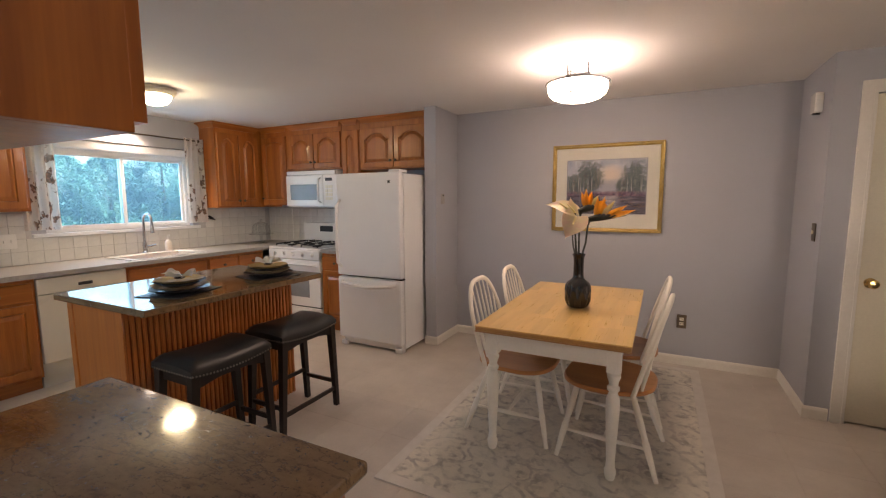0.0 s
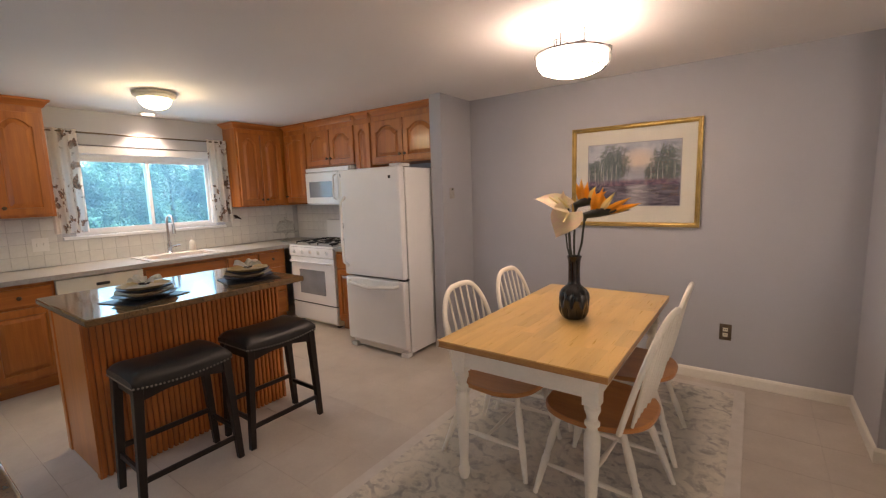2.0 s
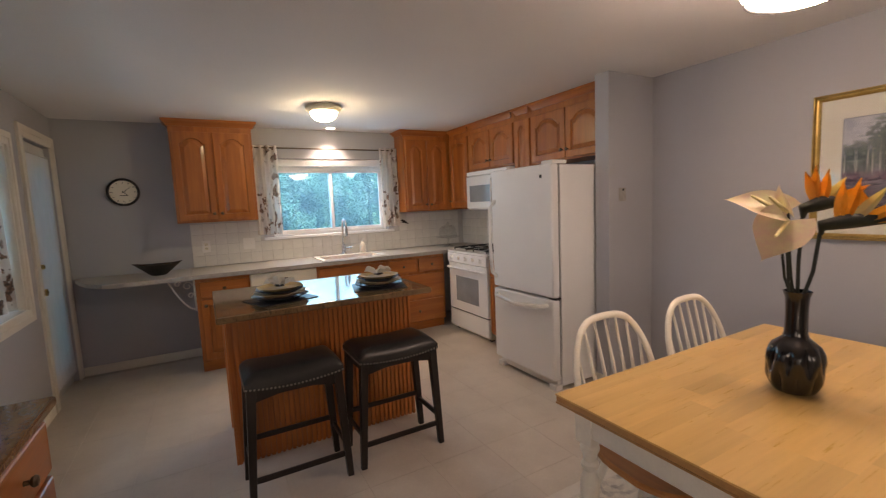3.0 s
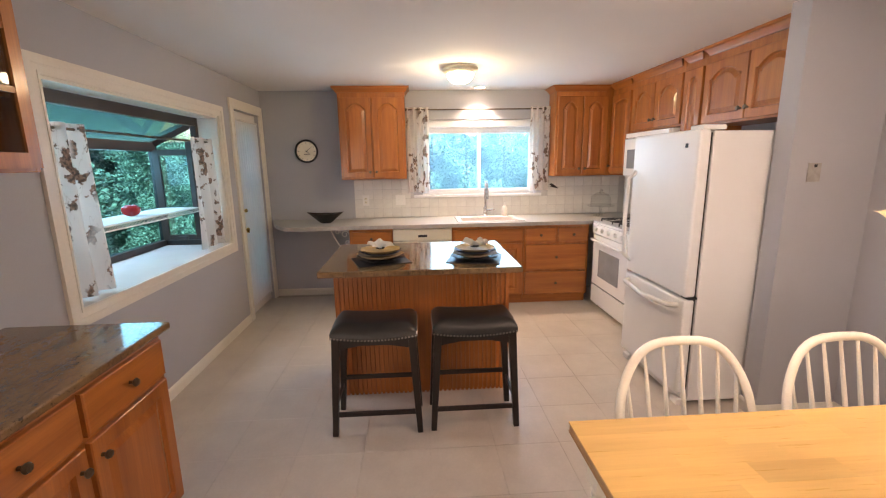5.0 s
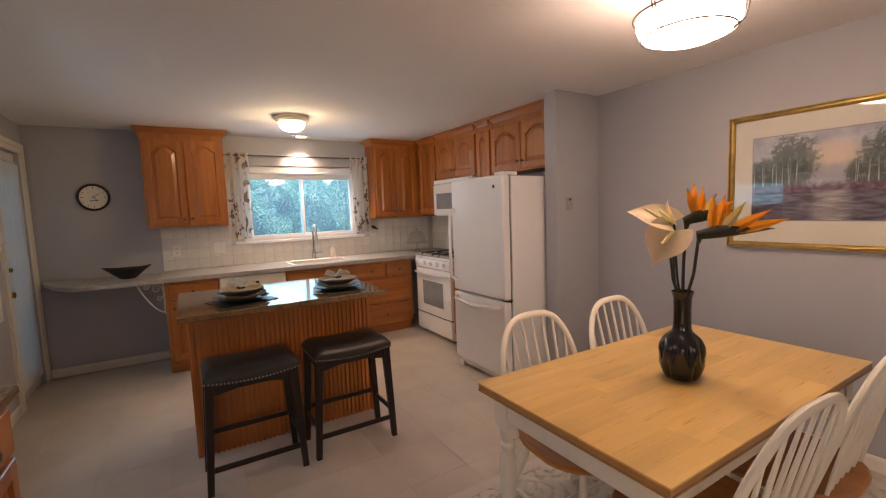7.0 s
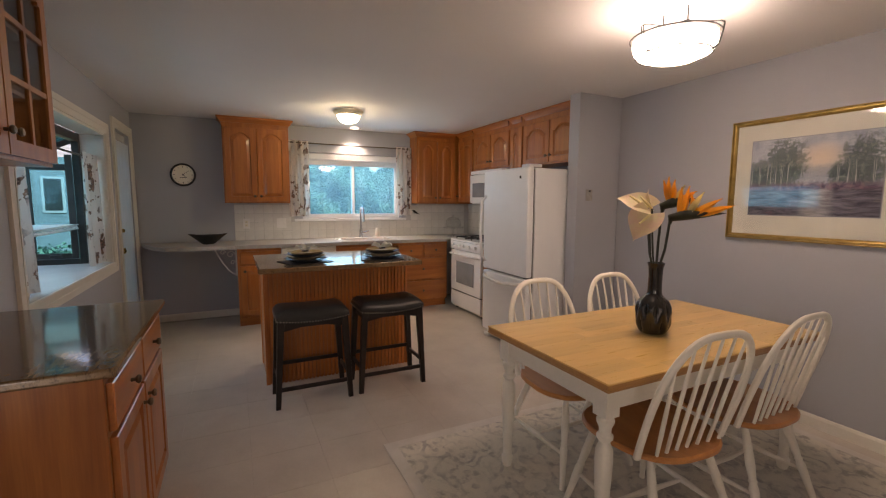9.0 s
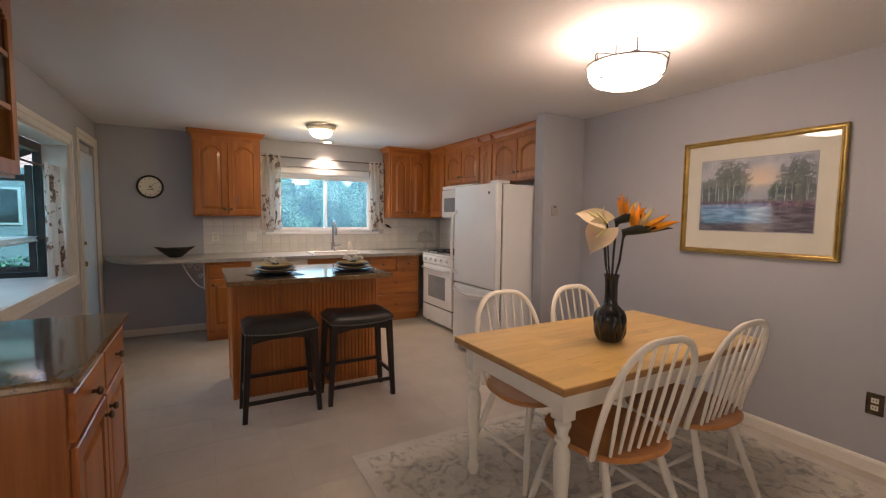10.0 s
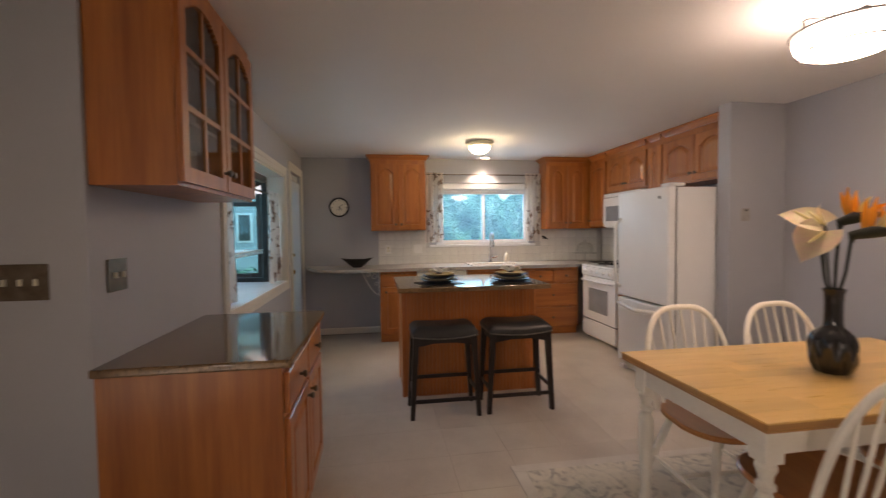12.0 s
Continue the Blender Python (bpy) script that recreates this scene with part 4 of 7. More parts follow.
def broad_tree(at, h, seed, group, spread_r=1.5):
    rng = random.Random(seed)
    ob = thing("broadleaf_tree", at, "leafy green shrub tree with several limbs", "tree", group)
    bm = bmesh.new()
    base = Vector(at)
    tube(bm, [base, base + Vector((0.05, 0.03, h * 0.35)), base + Vector((0.1, 0.0, h * 0.75))], [0.10, 0.075, 0.03], 8)
    part("trunk", bm, BARK, ob)
    blobs = []
    for k in range(11):
        a, q = rng.uniform(0, 6.28), rng.uniform(0.15, 0.95)
        rr = spread_r * (0.35 + 0.65 * rng.random()) * (1.1 - 0.5 * q)
        tip = Vector((rr * math.cos(a), rr * math.sin(a), h * (0.12 + 0.85 * q)))
        bm = bmesh.new()
        start = Vector((0.05, 0.02, h * (0.08 + 0.6 * q)))
        tube(bm, [base + start, base + start.lerp(tip, 0.5) + Vector((0, 0, 0.05)), base + tip], [0.035, 0.022, 0.008], 6)
        part("limb", bm, BARK, ob)
        blobs.append((*tip, rng.uniform(0.45, 0.85)))
    cr = new("crown", leaf_mesh("crown", 14000, blob_place(blobs), 0.05, seed, BROAD_LEAF, 0.6))
    cr.parent = ob
    return ob


first = evergreen((-9.2, 1.0, -0.45), 2.95, 0.85, 11, "evergreens behind the house")
second = evergreen((-9.0, 2.2, -0.45), 2.85, 0.9, 12, "evergreens behind the house")
r7 = random.Random(7)
for k in range(12):
    yy = 3.0 + k * 0.85
    copy_thing(first if k % 2 else second, pose(-9.1 + r7.uniform(-0.35, 0.35), yy, -0.45 - r7.uniform(0, 0.25), 0, 0, r7.uniform(0, 360)))
tree_a = broad_tree((-3.0, -4.0, -0.45), 3.6, 21, "trees beside the house", 1.7)
tree_b = broad_tree((-5.6, -4.6, -0.45), 4.2, 22, "trees beside the house", 1.9)
for p, q in (((-8.6, -5.0, -0.45), 40), ((-1.0, -4.4, -0.45), 130), ((-4.3, -6.2, -0.3), 200), ((-7.2, -6.8, -0.2), 300)):
    copy_thing(tree_a if q % 100 else tree_b, pose(*p, 0, 0, q))
broad_tree((-9.4, -2.1, -0.45), 0.7, 23, "shrubs beside the house", 0.8)
tall = evergreen((-6.6, -5.4, -0.45), 6.2, 1.1, 31, "evergreens beside the house")
for k in range(11):
    copy_thing(tall, pose(-11.6 + k * 1.15, -6.3 + 0.5 * (k % 3), -0.45 - 0.15 * (k % 4), 0, 0, 47 * k))
copy_thing(tall, pose(-9.6, -4.2, -0.6, 0, 0, 20))
copy_thing(first, pose(-8.4, -3.0, -0.45, 0, 0, 75))
copy_thing(tall, pose(-11.4, -4.9, -0.5, 0, 0, 170))

house = thing("neighbour_house", (-16.0, -4.2, -0.45), "pale blue-grey sided neighbouring house with grey roof", "house")
part("wall", boxes((-20.0, -9.0, -0.45, -16.0, 0.0, 4.2)), SIDING, house, smooth=False)
bm = bmesh.new()
for k in range(28):
    box(bm, -16.0, -9.0, -0.4 + k * 0.16, -15.985, 0.0, -0.4 + k * 0.16 + 0.15)
part("siding", bm, SIDING, house, "pale blue-grey lap siding boards", smooth=False)
bm = bmesh.new()
prism(bm, [(-20.4, 4.2), (-15.6, 4.2), (-18.0, 6.0)], -9.4, 0.4, lambda a, b, c: (a, c, b))
part("roof", bm, SHINGLE, house, "grey shingle roof", smooth=False)
for yy in (-1.9, -4.05, -6.6):
    w = part("window", boxes((-15.985, yy, 1.0, -15.95, yy + 0.56, 2.1)), GREYPAINT, house)
    part("pane", boxes((-15.95, yy + 0.07, 1.07, -15.945, yy + 0.49, 2.03)), DARK, w, smooth=False)

# ---------------------------------------------------------------- kitchen cabinets
def body(parent, b, mat=None, name="body", bevel=0.002):
    return part(name, boxes(b), mat or OAK, parent, bevel=bevel)


CROWN = [(0.0, 0.0), (0.012, 0.0), (0.018, 0.012), (0.038, 0.040), (0.050, 0.046), (0.050, 0.062), (0.0, 0.062)]


def crown_run(parent, runs, z):
    for a, b, out in runs:
        bm = bmesh.new()
        a, b, o = Vector((*a, z)), Vector((*b, z)), Vector((*out, 0))
        ra = [bm.verts.new(a + o * p + Vector((0, 0, q)) - (b - a).normalized() * p) for p, q in CROWN]
        rb = [bm.verts.new(b + o * p + Vector((0, 0, q)) + (b - a).normalized() * p) for p, q in CROWN]
        k = len(CROWN)
        for i in range(k):
            j = (i + 1) % k
            bm.faces.new((ra[i], ra[j], rb[j], rb[i]))
        bm.faces.new(ra[::-1])
        bm.faces.new(rb)
        part("crown_moulding", bm, OAK_Y if abs(out[0]) else OAK_X, parent, smooth=False)


# upper cabinets on the window wall
FX = -4.44
for y0, y1, doors_to, sides in ((1.05, 1.755, 1.755, "both"), (3.40, YN - 0.004, 4.0, "left")):
    ob = thing("wall_cabinet", (XW, (y0 + y1) / 2, 1.365), "honey oak wall cabinet with two arched raised-panel doors", "cabinet", "upper cabinets")
    body(ob, (XW + 0.002, y0, 1.365, FX, y1, 2.325))
    w = (doors_to - y0 - 0.055) / 2
    for k in range(2):
        u = y0 + 0.02 + k * (w + 0.012)
        front(ob, "+x", (FX, u, 1.385), w, 0.83, 0.055, knob=((w - 0.028) if k == 0 else 0.028, 0.06))
    runs = [((FX, y0), (FX, doors_to - 0.06 if sides == "left" else y1), (1, 0)), ((XW + 0.052, y0), (FX, y0), (0, -1))]
    if sides == "both":
        runs.append(((FX, y1), (XW + 0.052, y1), (0, 1)))
    crown_run(ob, runs, 2.266)

# upper cabinets on the range wall
FY = 4.02
specs = [(-4.415, -3.95, 1.385, "honey oak corner wall cabinet with one narrow door", [(-4.395, 0.41)], 0.02),
         (-3.948, -3.135, 1.80, "honey oak cabinet over the microwave with arched doors", [(-3.935, 0.39), (-3.537, 0.39)], 0.06),
         (-3.133, -2.885, 1.385, "narrow honey oak wall cabinet beside the fridge", [(-3.12, 0.222)], 0.03),
         (-2.883, -1.988, 1.775, "honey oak cabinet above the fridge with arched doors", [(-2.868, 0.425), (-2.435, 0.425)], 0.06)]
for x0, x1, z0, label, drs, arch in specs:
    ob = thing("wall_cabinet", ((x0 + x1) / 2, YN, z0), label, "cabinet", "upper cabinets")
    body(ob, (x0, FY, z0, x1, YN - 0.002, 2.325))
    for k, (u, w) in enumerate(drs):
        h = 2.215 - z0 - 0.02
        front(ob, "-y", (u, FY, z0 + 0.015), w, h, arch, knob=None if len(drs) == 1 and w < 0.3 else ((w - 0.028) if k == 0 and len(drs) == 2 else 0.028, 0.07))
    crown_run(ob, [((x1 - 0.05 if x1 > -2.0 else x1 - 0.0495, FY), (x0 + 0.0495, FY), (0, -1))], 2.266)

# base cabinets on the window wall
BX = -4.09
def base_unit(y0, y1, label, build, group="base cabinets"):
    ob = thing("base_cabinet", ((XW + BX) / 2, (y0 + y1) / 2, 0), label, "cabinet", group)
    body(ob, (XW + 0.004, y0, 0.10, BX, y1, 0.868))
    body(ob, (XW + 0.004, y0, 0.0, BX - 0.05, y1, 0.10), OAK_Y, "toe_kick")
    build(ob, y0, y1)
    return ob


def drawer_and_door(ob, y0, y1):
    front(ob, "+x", (BX, y0 + 0.03, 0.70), y1 - y0 - 0.05, 0.14, kind="drawer", knob=((y1 - y0 - 0.05) / 2, 0.07), raised=False)
    front(ob, "+x", (BX, y0 + 0.03, 0.125), y1 - y0 - 0.05, 0.555, knob=(0.04, 0.50))


def sink_unit(ob, y0, y1):
    front(ob, "+x", (BX, y0 + 0.02, 0.70), y1 - y0 - 0.04, 0.14, kind="drawer", raised=False)
    w = (y1 - y0 - 0.055) / 2
    for k in range(2):
        front(ob, "+x", (BX, y0 + 0.02 + k * (w + 0.015), 0.125), w, 0.555, knob=((w - 0.04) if k == 0 else 0.04, 0.50))


def drawer_bank(ob, y0, y1):
    h = (y1 - y0) / 2
    for k in range(2):
        front(ob, "+x", (BX, y0 + 0.015 + k * h, 0.69), h - 0.03, 0.15, kind="drawer", knob=((h - 0.03) / 2, 0.075), raised=False)
    for z, hh in ((0.385, 0.275), (0.115, 0.245)):
        front(ob, "+x", (BX, y0 + 0.015, z), y1 - y0 - 0.04, hh, kind="drawer", knob=((y1 - y0 - 0.04) / 2, hh / 2), raised=False)


base_unit(1.15, 1.598, "honey oak base cabinet with drawer and door", drawer_and_door)
base_unit(2.217, 2.983, "honey oak sink base cabinet with two doors", sink_unit)
base_unit(2.985, 3.69, "honey oak drawer base with two small and two large drawers", drawer_bank)
ob = thing("base_cabinet", (-3.02, 4.02, 0), "narrow honey oak base cabinet between range and fridge", "cabinet", "base cabinets")
body(ob, (-3.222, 3.74, 0.10, -2.82, YN - 0.003, 0.868))
body(ob, (-3.222, 3.79, 0.0, -2.82, YN - 0.003, 0.10), OAK_X, "toe_kick")
front(ob, "-y", (-3.21, 3.74, 0.70), 0.38, 0.14, kind="drawer", knob=(0.19, 0.07), raised=False)
front(ob, "-y", (-3.21, 3.74, 0.125), 0.38, 0.555, knob=(0.34, 0.5))

# dishwasher
ob = thing("dishwasher", ((XW + BX) / 2, 1.91, 0), "bisque built-in dishwasher under the counter", "dishwasher")
body(ob, (XW + 0.01, 1.60, 0.09, BX - 0.02, 2.215, 0.866), BISQUE)
part("door", boxes((BX - 0.02, 1.603, 0.20, BX + 0.02, 2.212, 0.735)), BISQUE, ob, bevel=0.006)
cp = part("control_panel", boxes((BX - 0.02, 1.603, 0.74, BX + 0.024, 2.212, 0.862)), BISQUE, ob, bevel=0.006)
part("latch", boxes((BX + 0.022, 1.86, 0.775, BX + 0.036, 1.955, 0.80)), DARK, cp, "black latch handle", bevel=0.004)
part("kick_plate", boxes((BX - 0.06, 1.605, 0.0, BX - 0.04, 2.21, 0.19)), BISQUE, ob, bevel=0.003)

# laminate counter with its shelf end, sink cut-out left open
SK = (-4.53, -4.15, 2.32, 2.97)
cnt = thing("countertop", (-4.37, 2.4, 0.87), "pale grey laminate counter running on as a shelf", "countertop")
bm = bmesh.new()
box(bm, XW + 0.002, 1.13, 0.872, -4.045, SK[2], 0.91)
box(bm, XW + 0.002, SK[2], 0.872, SK[0], SK[3], 0.91)
box(bm, SK[1], SK[2], 0.872, -4.045, SK[3], 0.91)
box(bm, XW + 0.002, SK[3], 0.872, -4.045, YN - 0.002, 0.91)
part("top", bm, LAMINATE, cnt, smooth=False)
bm = bmesh.new()
prism(bm, [(XW + 0.002, 0.20), (-4.50, 0.26), (-4.25, 0.36), (-4.06, 0.50), (-4.025, 0.66), (-4.045, 1.129), (XW + 0.002, 1.129)], 0.872, 0.91)
part("shelf_end", bm, LAMINATE, cnt, "shelf end with a clipped corner", bevel=0.004)
part("narrow_top", boxes((-3.222, 3.71, 0.872, -2.80, YN - 0.002, 0.91)), LAMINATE, cnt, bevel=0.004)
BRX = -4.22
br = thing("shelf_bracket", (BRX, 1.146, 0.56), "ornate white metal shelf bracket", "bracket")
bm = bmesh.new()
tube(bm, [(BRX, 1.138, 0.56), (BRX, 1.138, 0.862)], 0.009, 6)
part("upright", bm, WHITE, br)
bm = bmesh.new()
tube(bm, [(BRX, 1.138, 0.862), (BRX, 0.91, 0.862)], 0.009, 6)
part("arm", bm, WHITE, br)
bm = bmesh.new()
tube(bm, [(BRX, 1.136 - 0.20 * t, 0.575 + 0.28 * t ** 1.7) for t in (0.0, 0.2, 0.4, 0.6, 0.8, 1.0)], 0.008, 6)
part("brace", bm, WHITE, br)
for cy, cz, rr in ((1.085, 0.80, 0.042), (1.01, 0.825, 0.028), (1.105, 0.71, 0.026)):
    bm = bmesh.new()
    tube(bm, [(BRX, cy + rr * (1 - 0.05 * i) * math.cos(i * 0.55), cz + rr * (1 - 0.05 * i) * math.sin(i * 0.55)) for i in range(14)], 0.006, 6)
    part("scroll", bm, WHITE, br)

# sink and tap
sk = thing("sink", (-4.33, 2.645, 0.80), "white drop-in kitchen sink", "sink")
bm = bmesh.new()
o = [(-4.57, 2.285), (-4.11, 2.285), (-4.11, 3.005), (-4.57, 3.005)]
i_ = [(-4.49, 2.34), (-4.155, 2.34), (-4.155, 2.95), (-4.49, 2.95)]
l0 = [bm.verts.new((a, b, 0.911)) for a, b in o]
l1 = [bm.verts.new((a, b, 0.923)) for a, b in o]
l2 = [bm.verts.new((a, b, 0.921)) for a, b in i_]
l3 = [bm.verts.new((a * 0.98 - 0.087, b * 0.96 + 0.106, 0.76)) for a, b in i_]
for a, b in ((l0, l1), (l1, l2), (l2, l3)):
    for k in range(4):
        bm.faces.new((a[k], a[(k + 1) % 4], b[(k + 1) % 4], b[k]))
bm.faces.new(l3)
part("basin", bm, WHITE, sk, bevel=0.006)
tp = thing("kitchen_tap", (-4.54, 2.64, 0.92), "tall brushed steel pull-down kitchen tap", "tap")
bm = bmesh.new()
lathe(bm, [(0.03, 0.922), (0.03, 0.93), (0.021, 0.94), (0.021, 1.03)], at=(-4.54, 2.64, 0))
part("base", bm, STEEL, tp)
bm = bmesh.new()
tube(bm, [(-4.54, 2.64, 1.02), (-4.54, 2.64, 1.24)] + [(-4.47 - 0.07 * math.cos(a), 2.64, 1.24 + 0.08 * math.sin(a)) for a in (0.4, 0.8, 1.2, 1.57, 2.0, 2.4, 2.8)] + [(-4.40, 2.64, 1.22)], 0.012, 10)
part("spout", bm, STEEL, tp)
bm = bmesh.new()
tube(bm, [(-4.40, 2.64, 1.225), (-4.395, 2.64, 1.13)], [0.015, 0.018], 10)
part("spray_head", bm, STEEL, tp)
bm = bmesh.new()
tube(bm, [(-4.54, 2.66, 0.985), (-4.535, 2.70, 0.99), (-4.53, 2.745, 1.0)], [0.012, 0.009, 0.007], 8)
part("lever", bm, STEEL, tp)
sp = thing("soap_bottle", (-4.52, 2.86, 0.924), "small clear soap bottle with pump", "bottle")
bm = bmesh.new()
lathe(bm, [(0.03, 0.925), (0.033, 0.94), (0.033, 1.0), (0.022, 1.03), (0.012, 1.04), (0.012, 1.05)], at=(-4.52, 2.86, 0))
part("body", bm, NAPKIN, sp)
bm = bmesh.new()
tube(bm, [(-4.52, 2.86, 1.05), (-4.52, 2.86, 1.085), (-4.48, 2.86, 1.083)], 0.005, 8)
part("pump", bm, WHITE, sp)

# ---------------------------------------------------------------- range, microwave, fridge
rg = thing("gas_range", (-3.61, 3.98, 0), "white freestanding gas range", "range")
rx0, rx1, ry = -3.99, -3.226, 3.70
part("body", boxes((rx0, ry + 0.03, 0.03, rx1, YN - 0.02, 0.895)), BISQUE, rg, bevel=0.003)
for xx in (rx0 + 0.04, rx1 - 0.08):
    for yy in (ry + 0.06, YN - 0.12):
        part("foot", boxes((xx, yy, 0.0, xx + 0.04, yy + 0.04, 0.03)), DARK, rg)
part("cooktop", boxes((rx0 - 0.002, ry - 0.005, 0.895, rx1 + 0.002, YN - 0.02, 0.918)), WHITE, rg, bevel=0.006)
cp = part("control_panel", boxes((rx0, ry - 0.01, 0.79, rx1, ry + 0.03, 0.893)), WHITE, rg, bevel=0.006)
for k in range(5):
    bm = bmesh.new()
    m = facing("-y", (rx0 + 0.10 + k * 0.141, ry - 0.01, 0.845))
    lathe(bm, [(0.026, 0), (0.026, 0.004), (0.02, 0.008), (0.018, 0.028), (0.0, 0.03)], m=m, seg=14)
    part("control_knob", bm, WHITE, cp)
dr = part("oven_door", boxes((rx0 + 0.004, ry, 0.255, rx1 - 0.004, ry + 0.03, 0.782)), WHITE, rg, bevel=0.008)
part("oven_window", boxes((rx0 + 0.16, ry - 0.004, 0.36, rx1 - 0.16, ry - 0.001, 0.64)), MWGLASS, dr, "smoked oven window", bevel=0.001)
bm = bmesh.new()
tube(bm, [(rx0 + 0.05, ry, 0.725), (rx0 + 0.06, ry - 0.045, 0.735), (rx1 - 0.06, ry - 0.045, 0.735), (rx1 - 0.05, ry, 0.725)], 0.013, 10)
part("handle", bm, WHITE, dr)
part("seam", boxes((rx0 + 0.006, ry + 0.012, 0.243, rx1 - 0.006, ry + 0.03, 0.254)), DARK, rg)
part("drawer", boxes((rx0 + 0.004, ry, 0.055, rx1 - 0.004, ry + 0.03, 0.242)), WHITE, rg, bevel=0.008)
bk = part("backguard", boxes((rx0, YN - 0.09, 0.918, rx1, YN - 0.02, 1.17)), WHITE, rg, bevel=0.012)
part("clock_panel", boxes((rx0 + 0.28, YN - 0.094, 1.06, rx1 - 0.28, YN - 0.089, 1.13)), DARK, bk)
for xx in (rx0 + 0.19, rx1 - 0.19):
    for yy in (ry + 0.17, ry + 0.42):
        bm = bmesh.new()
        lathe(bm, [(0.05, 0.919), (0.05, 0.928), (0.035, 0.935), (0.0, 0.937)], at=(xx, yy, 0))
        part("burner", bm, DARK, rg)
    bm = bmesh.new()
    for yy in (ry + 0.17, ry + 0.42):
        for a in range(4):
            d = Vector((math.cos(a * 1.571), math.sin(a * 1.571), 0))
            tube(bm, [Vector((xx, yy, 0.95)) + d * 0.03, Vector((xx, yy, 0.95)) + d * 0.12], 0.006, 6)
    tube(bm, [(xx - 0.12, ry + 0.05, 0.945), (xx + 0.12, ry + 0.05, 0.945), (xx + 0.12, ry + 0.54, 0.945), (xx - 0.12, ry + 0.54, 0.945)], 0.006, 6, closed=True)
    for sx in (-0.12, 0.12):
        for sy in (0.05, 0.54):
            tube(bm, [(xx + sx, ry + sy, 0.919), (xx + sx, ry + sy, 0.945)], 0.006, 6)
    part("grate", bm, IRON, rg, "black cast iron grate")

mw = thing("microwave", (-3.55, 4.14, 1.36), "white microwave hung over the gas range", "microwave")
mx0, mx1, my = -3.935, -3.175, 3.945
part("body", boxes((mx0, my + 0.03, 1.362, mx1, YN - 0.004, 1.79)), WHITE, mw, bevel=0.006)
dr = part("door", boxes((mx0, my, 1.375, mx1 - 0.19, my + 0.03, 1.735)), WHITE, mw, bevel=0.008)
part("window", boxes((mx0 + 0.07, my - 0.004, 1.45, mx1 - 0.28, my - 0.001, 1.63)), MWGLASS, dr, "grey microwave window", bevel=0.001)
bm = bmesh.new()
tube(bm, [(mx1 - 0.225, my, 1.42), (mx1 - 0.225, my - 0.04, 1.44), (mx1 - 0.225, my - 0.04, 1.68), (mx1 - 0.225, my, 1.70)], 0.011, 8)
part("handle", bm, WHITE, dr)
cp = part("control_panel", boxes((mx1 - 0.188, my, 1.375, mx1, my + 0.03, 1.735)), WHITE, mw, bevel=0.006)
part("display", boxes((mx1 - 0.15, my - 0.003, 1.665, mx1 - 0.05, my - 0.0005, 1.70)), DARK, cp)
for r in range(4):
    for c in range(3):
        part("button", boxes((mx1 - 0.15 + c * 0.036, my - 0.003, 1.45 + r * 0.045, mx1 - 0.15 + c * 0.036 + 0.028, my - 0.0005, 1.48 + r * 0.045)), BISQUE, cp)
part("vent", boxes((mx0 + 0.01, my + 0.004, 1.742, mx1 - 0.01, my + 0.03, 1.785)), WHITE, mw, bevel=0.003)

fr = thing("refrigerator", (-2.41, 3.85, 0), "white bottom-freezer refrigerator beside the short wall", "refrigerator")
fx0, fx1, fy = -2.750, -2.015, 3.44
part("body", boxes((fx0 + 0.005, fy + 0.085, 0.03, fx1 - 0.005, 4.22, 1.69)), FRIDGE, fr, bevel=0.006)
part("gasket", boxes((fx0 + 0.02, fy + 0.07, 0.10, fx1 - 0.02, fy + 0.086, 1.68)), DARK, fr)
fd = part("fridge_door", boxes((fx0, fy, 0.715, fx1, fy + 0.07, 1.70)), FRIDGE, fr, bevel=0.016)
zd = part("freezer_door", boxes((fx0, fy, 0.085, fx1, fy + 0.07, 0.70)), FRIDGE, fr, bevel=0.016)
part("kick_grille", boxes((fx0 + 0.02, fy + 0.05, 0.02, fx1 - 0.02, fy + 0.08, 0.08)), WHITE, fr, bevel=0.003)
for xx in (fx0 + 0.005, fx1 - 0.085):
    part("foot", boxes((xx, fy + 0.02, 0.0, xx + 0.08, fy + 0.09, 0.045)), WHITE, fr, bevel=0.008)
for xx in (fx0 + 0.03, fx1 - 0.08):
    part("rear_foot", boxes((xx, 4.12, 0.0, xx + 0.05, 4.17, 0.03)), DARK, fr)
bm = bmesh.new()
tube(bm, [(fx0 + 0.05, fy + 0.005, 0.80), (fx0 + 0.045, fy - 0.045, 0.84), (fx0 + 0.042, fy - 0.055, 1.10), (fx0 + 0.042, fy - 0.045, 1.40), (fx0 + 0.05, fy + 0.005, 1.45)], 0.015, 10)
part("handle", bm, WHITE, fd)
bm = bmesh.new()
tube(bm, [(fx0 + 0.06, fy + 0.005, 0.655), (fx0 + 0.09, fy - 0.045, 0.65), ((fx0 + fx1) / 2, fy - 0.058, 0.625), (fx1 - 0.09, fy - 0.045, 0.65), (fx1 - 0.06, fy + 0.005, 0.655)], 0.016, 10)
part("handle", bm, WHITE, zd)
part("badge", boxes((fx1 - 0.125, fy - 0.002, 1.60, fx1 - 0.10, fy + 0.001, 1.625)), DARK, fd, "small dark maker badge")
part("hinge_cover", boxes((fx1 - 0.13, fy + 0.02, 1.695, fx1 - 0.01, fy + 0.16, 1.725)), WHITE, fr, bevel=0.008)
part("hinge", boxes((fx1 - 0.08, fy + 0.03, 0.70, fx1 - 0.005, fy + 0.085, 0.715)), DARK, fr)

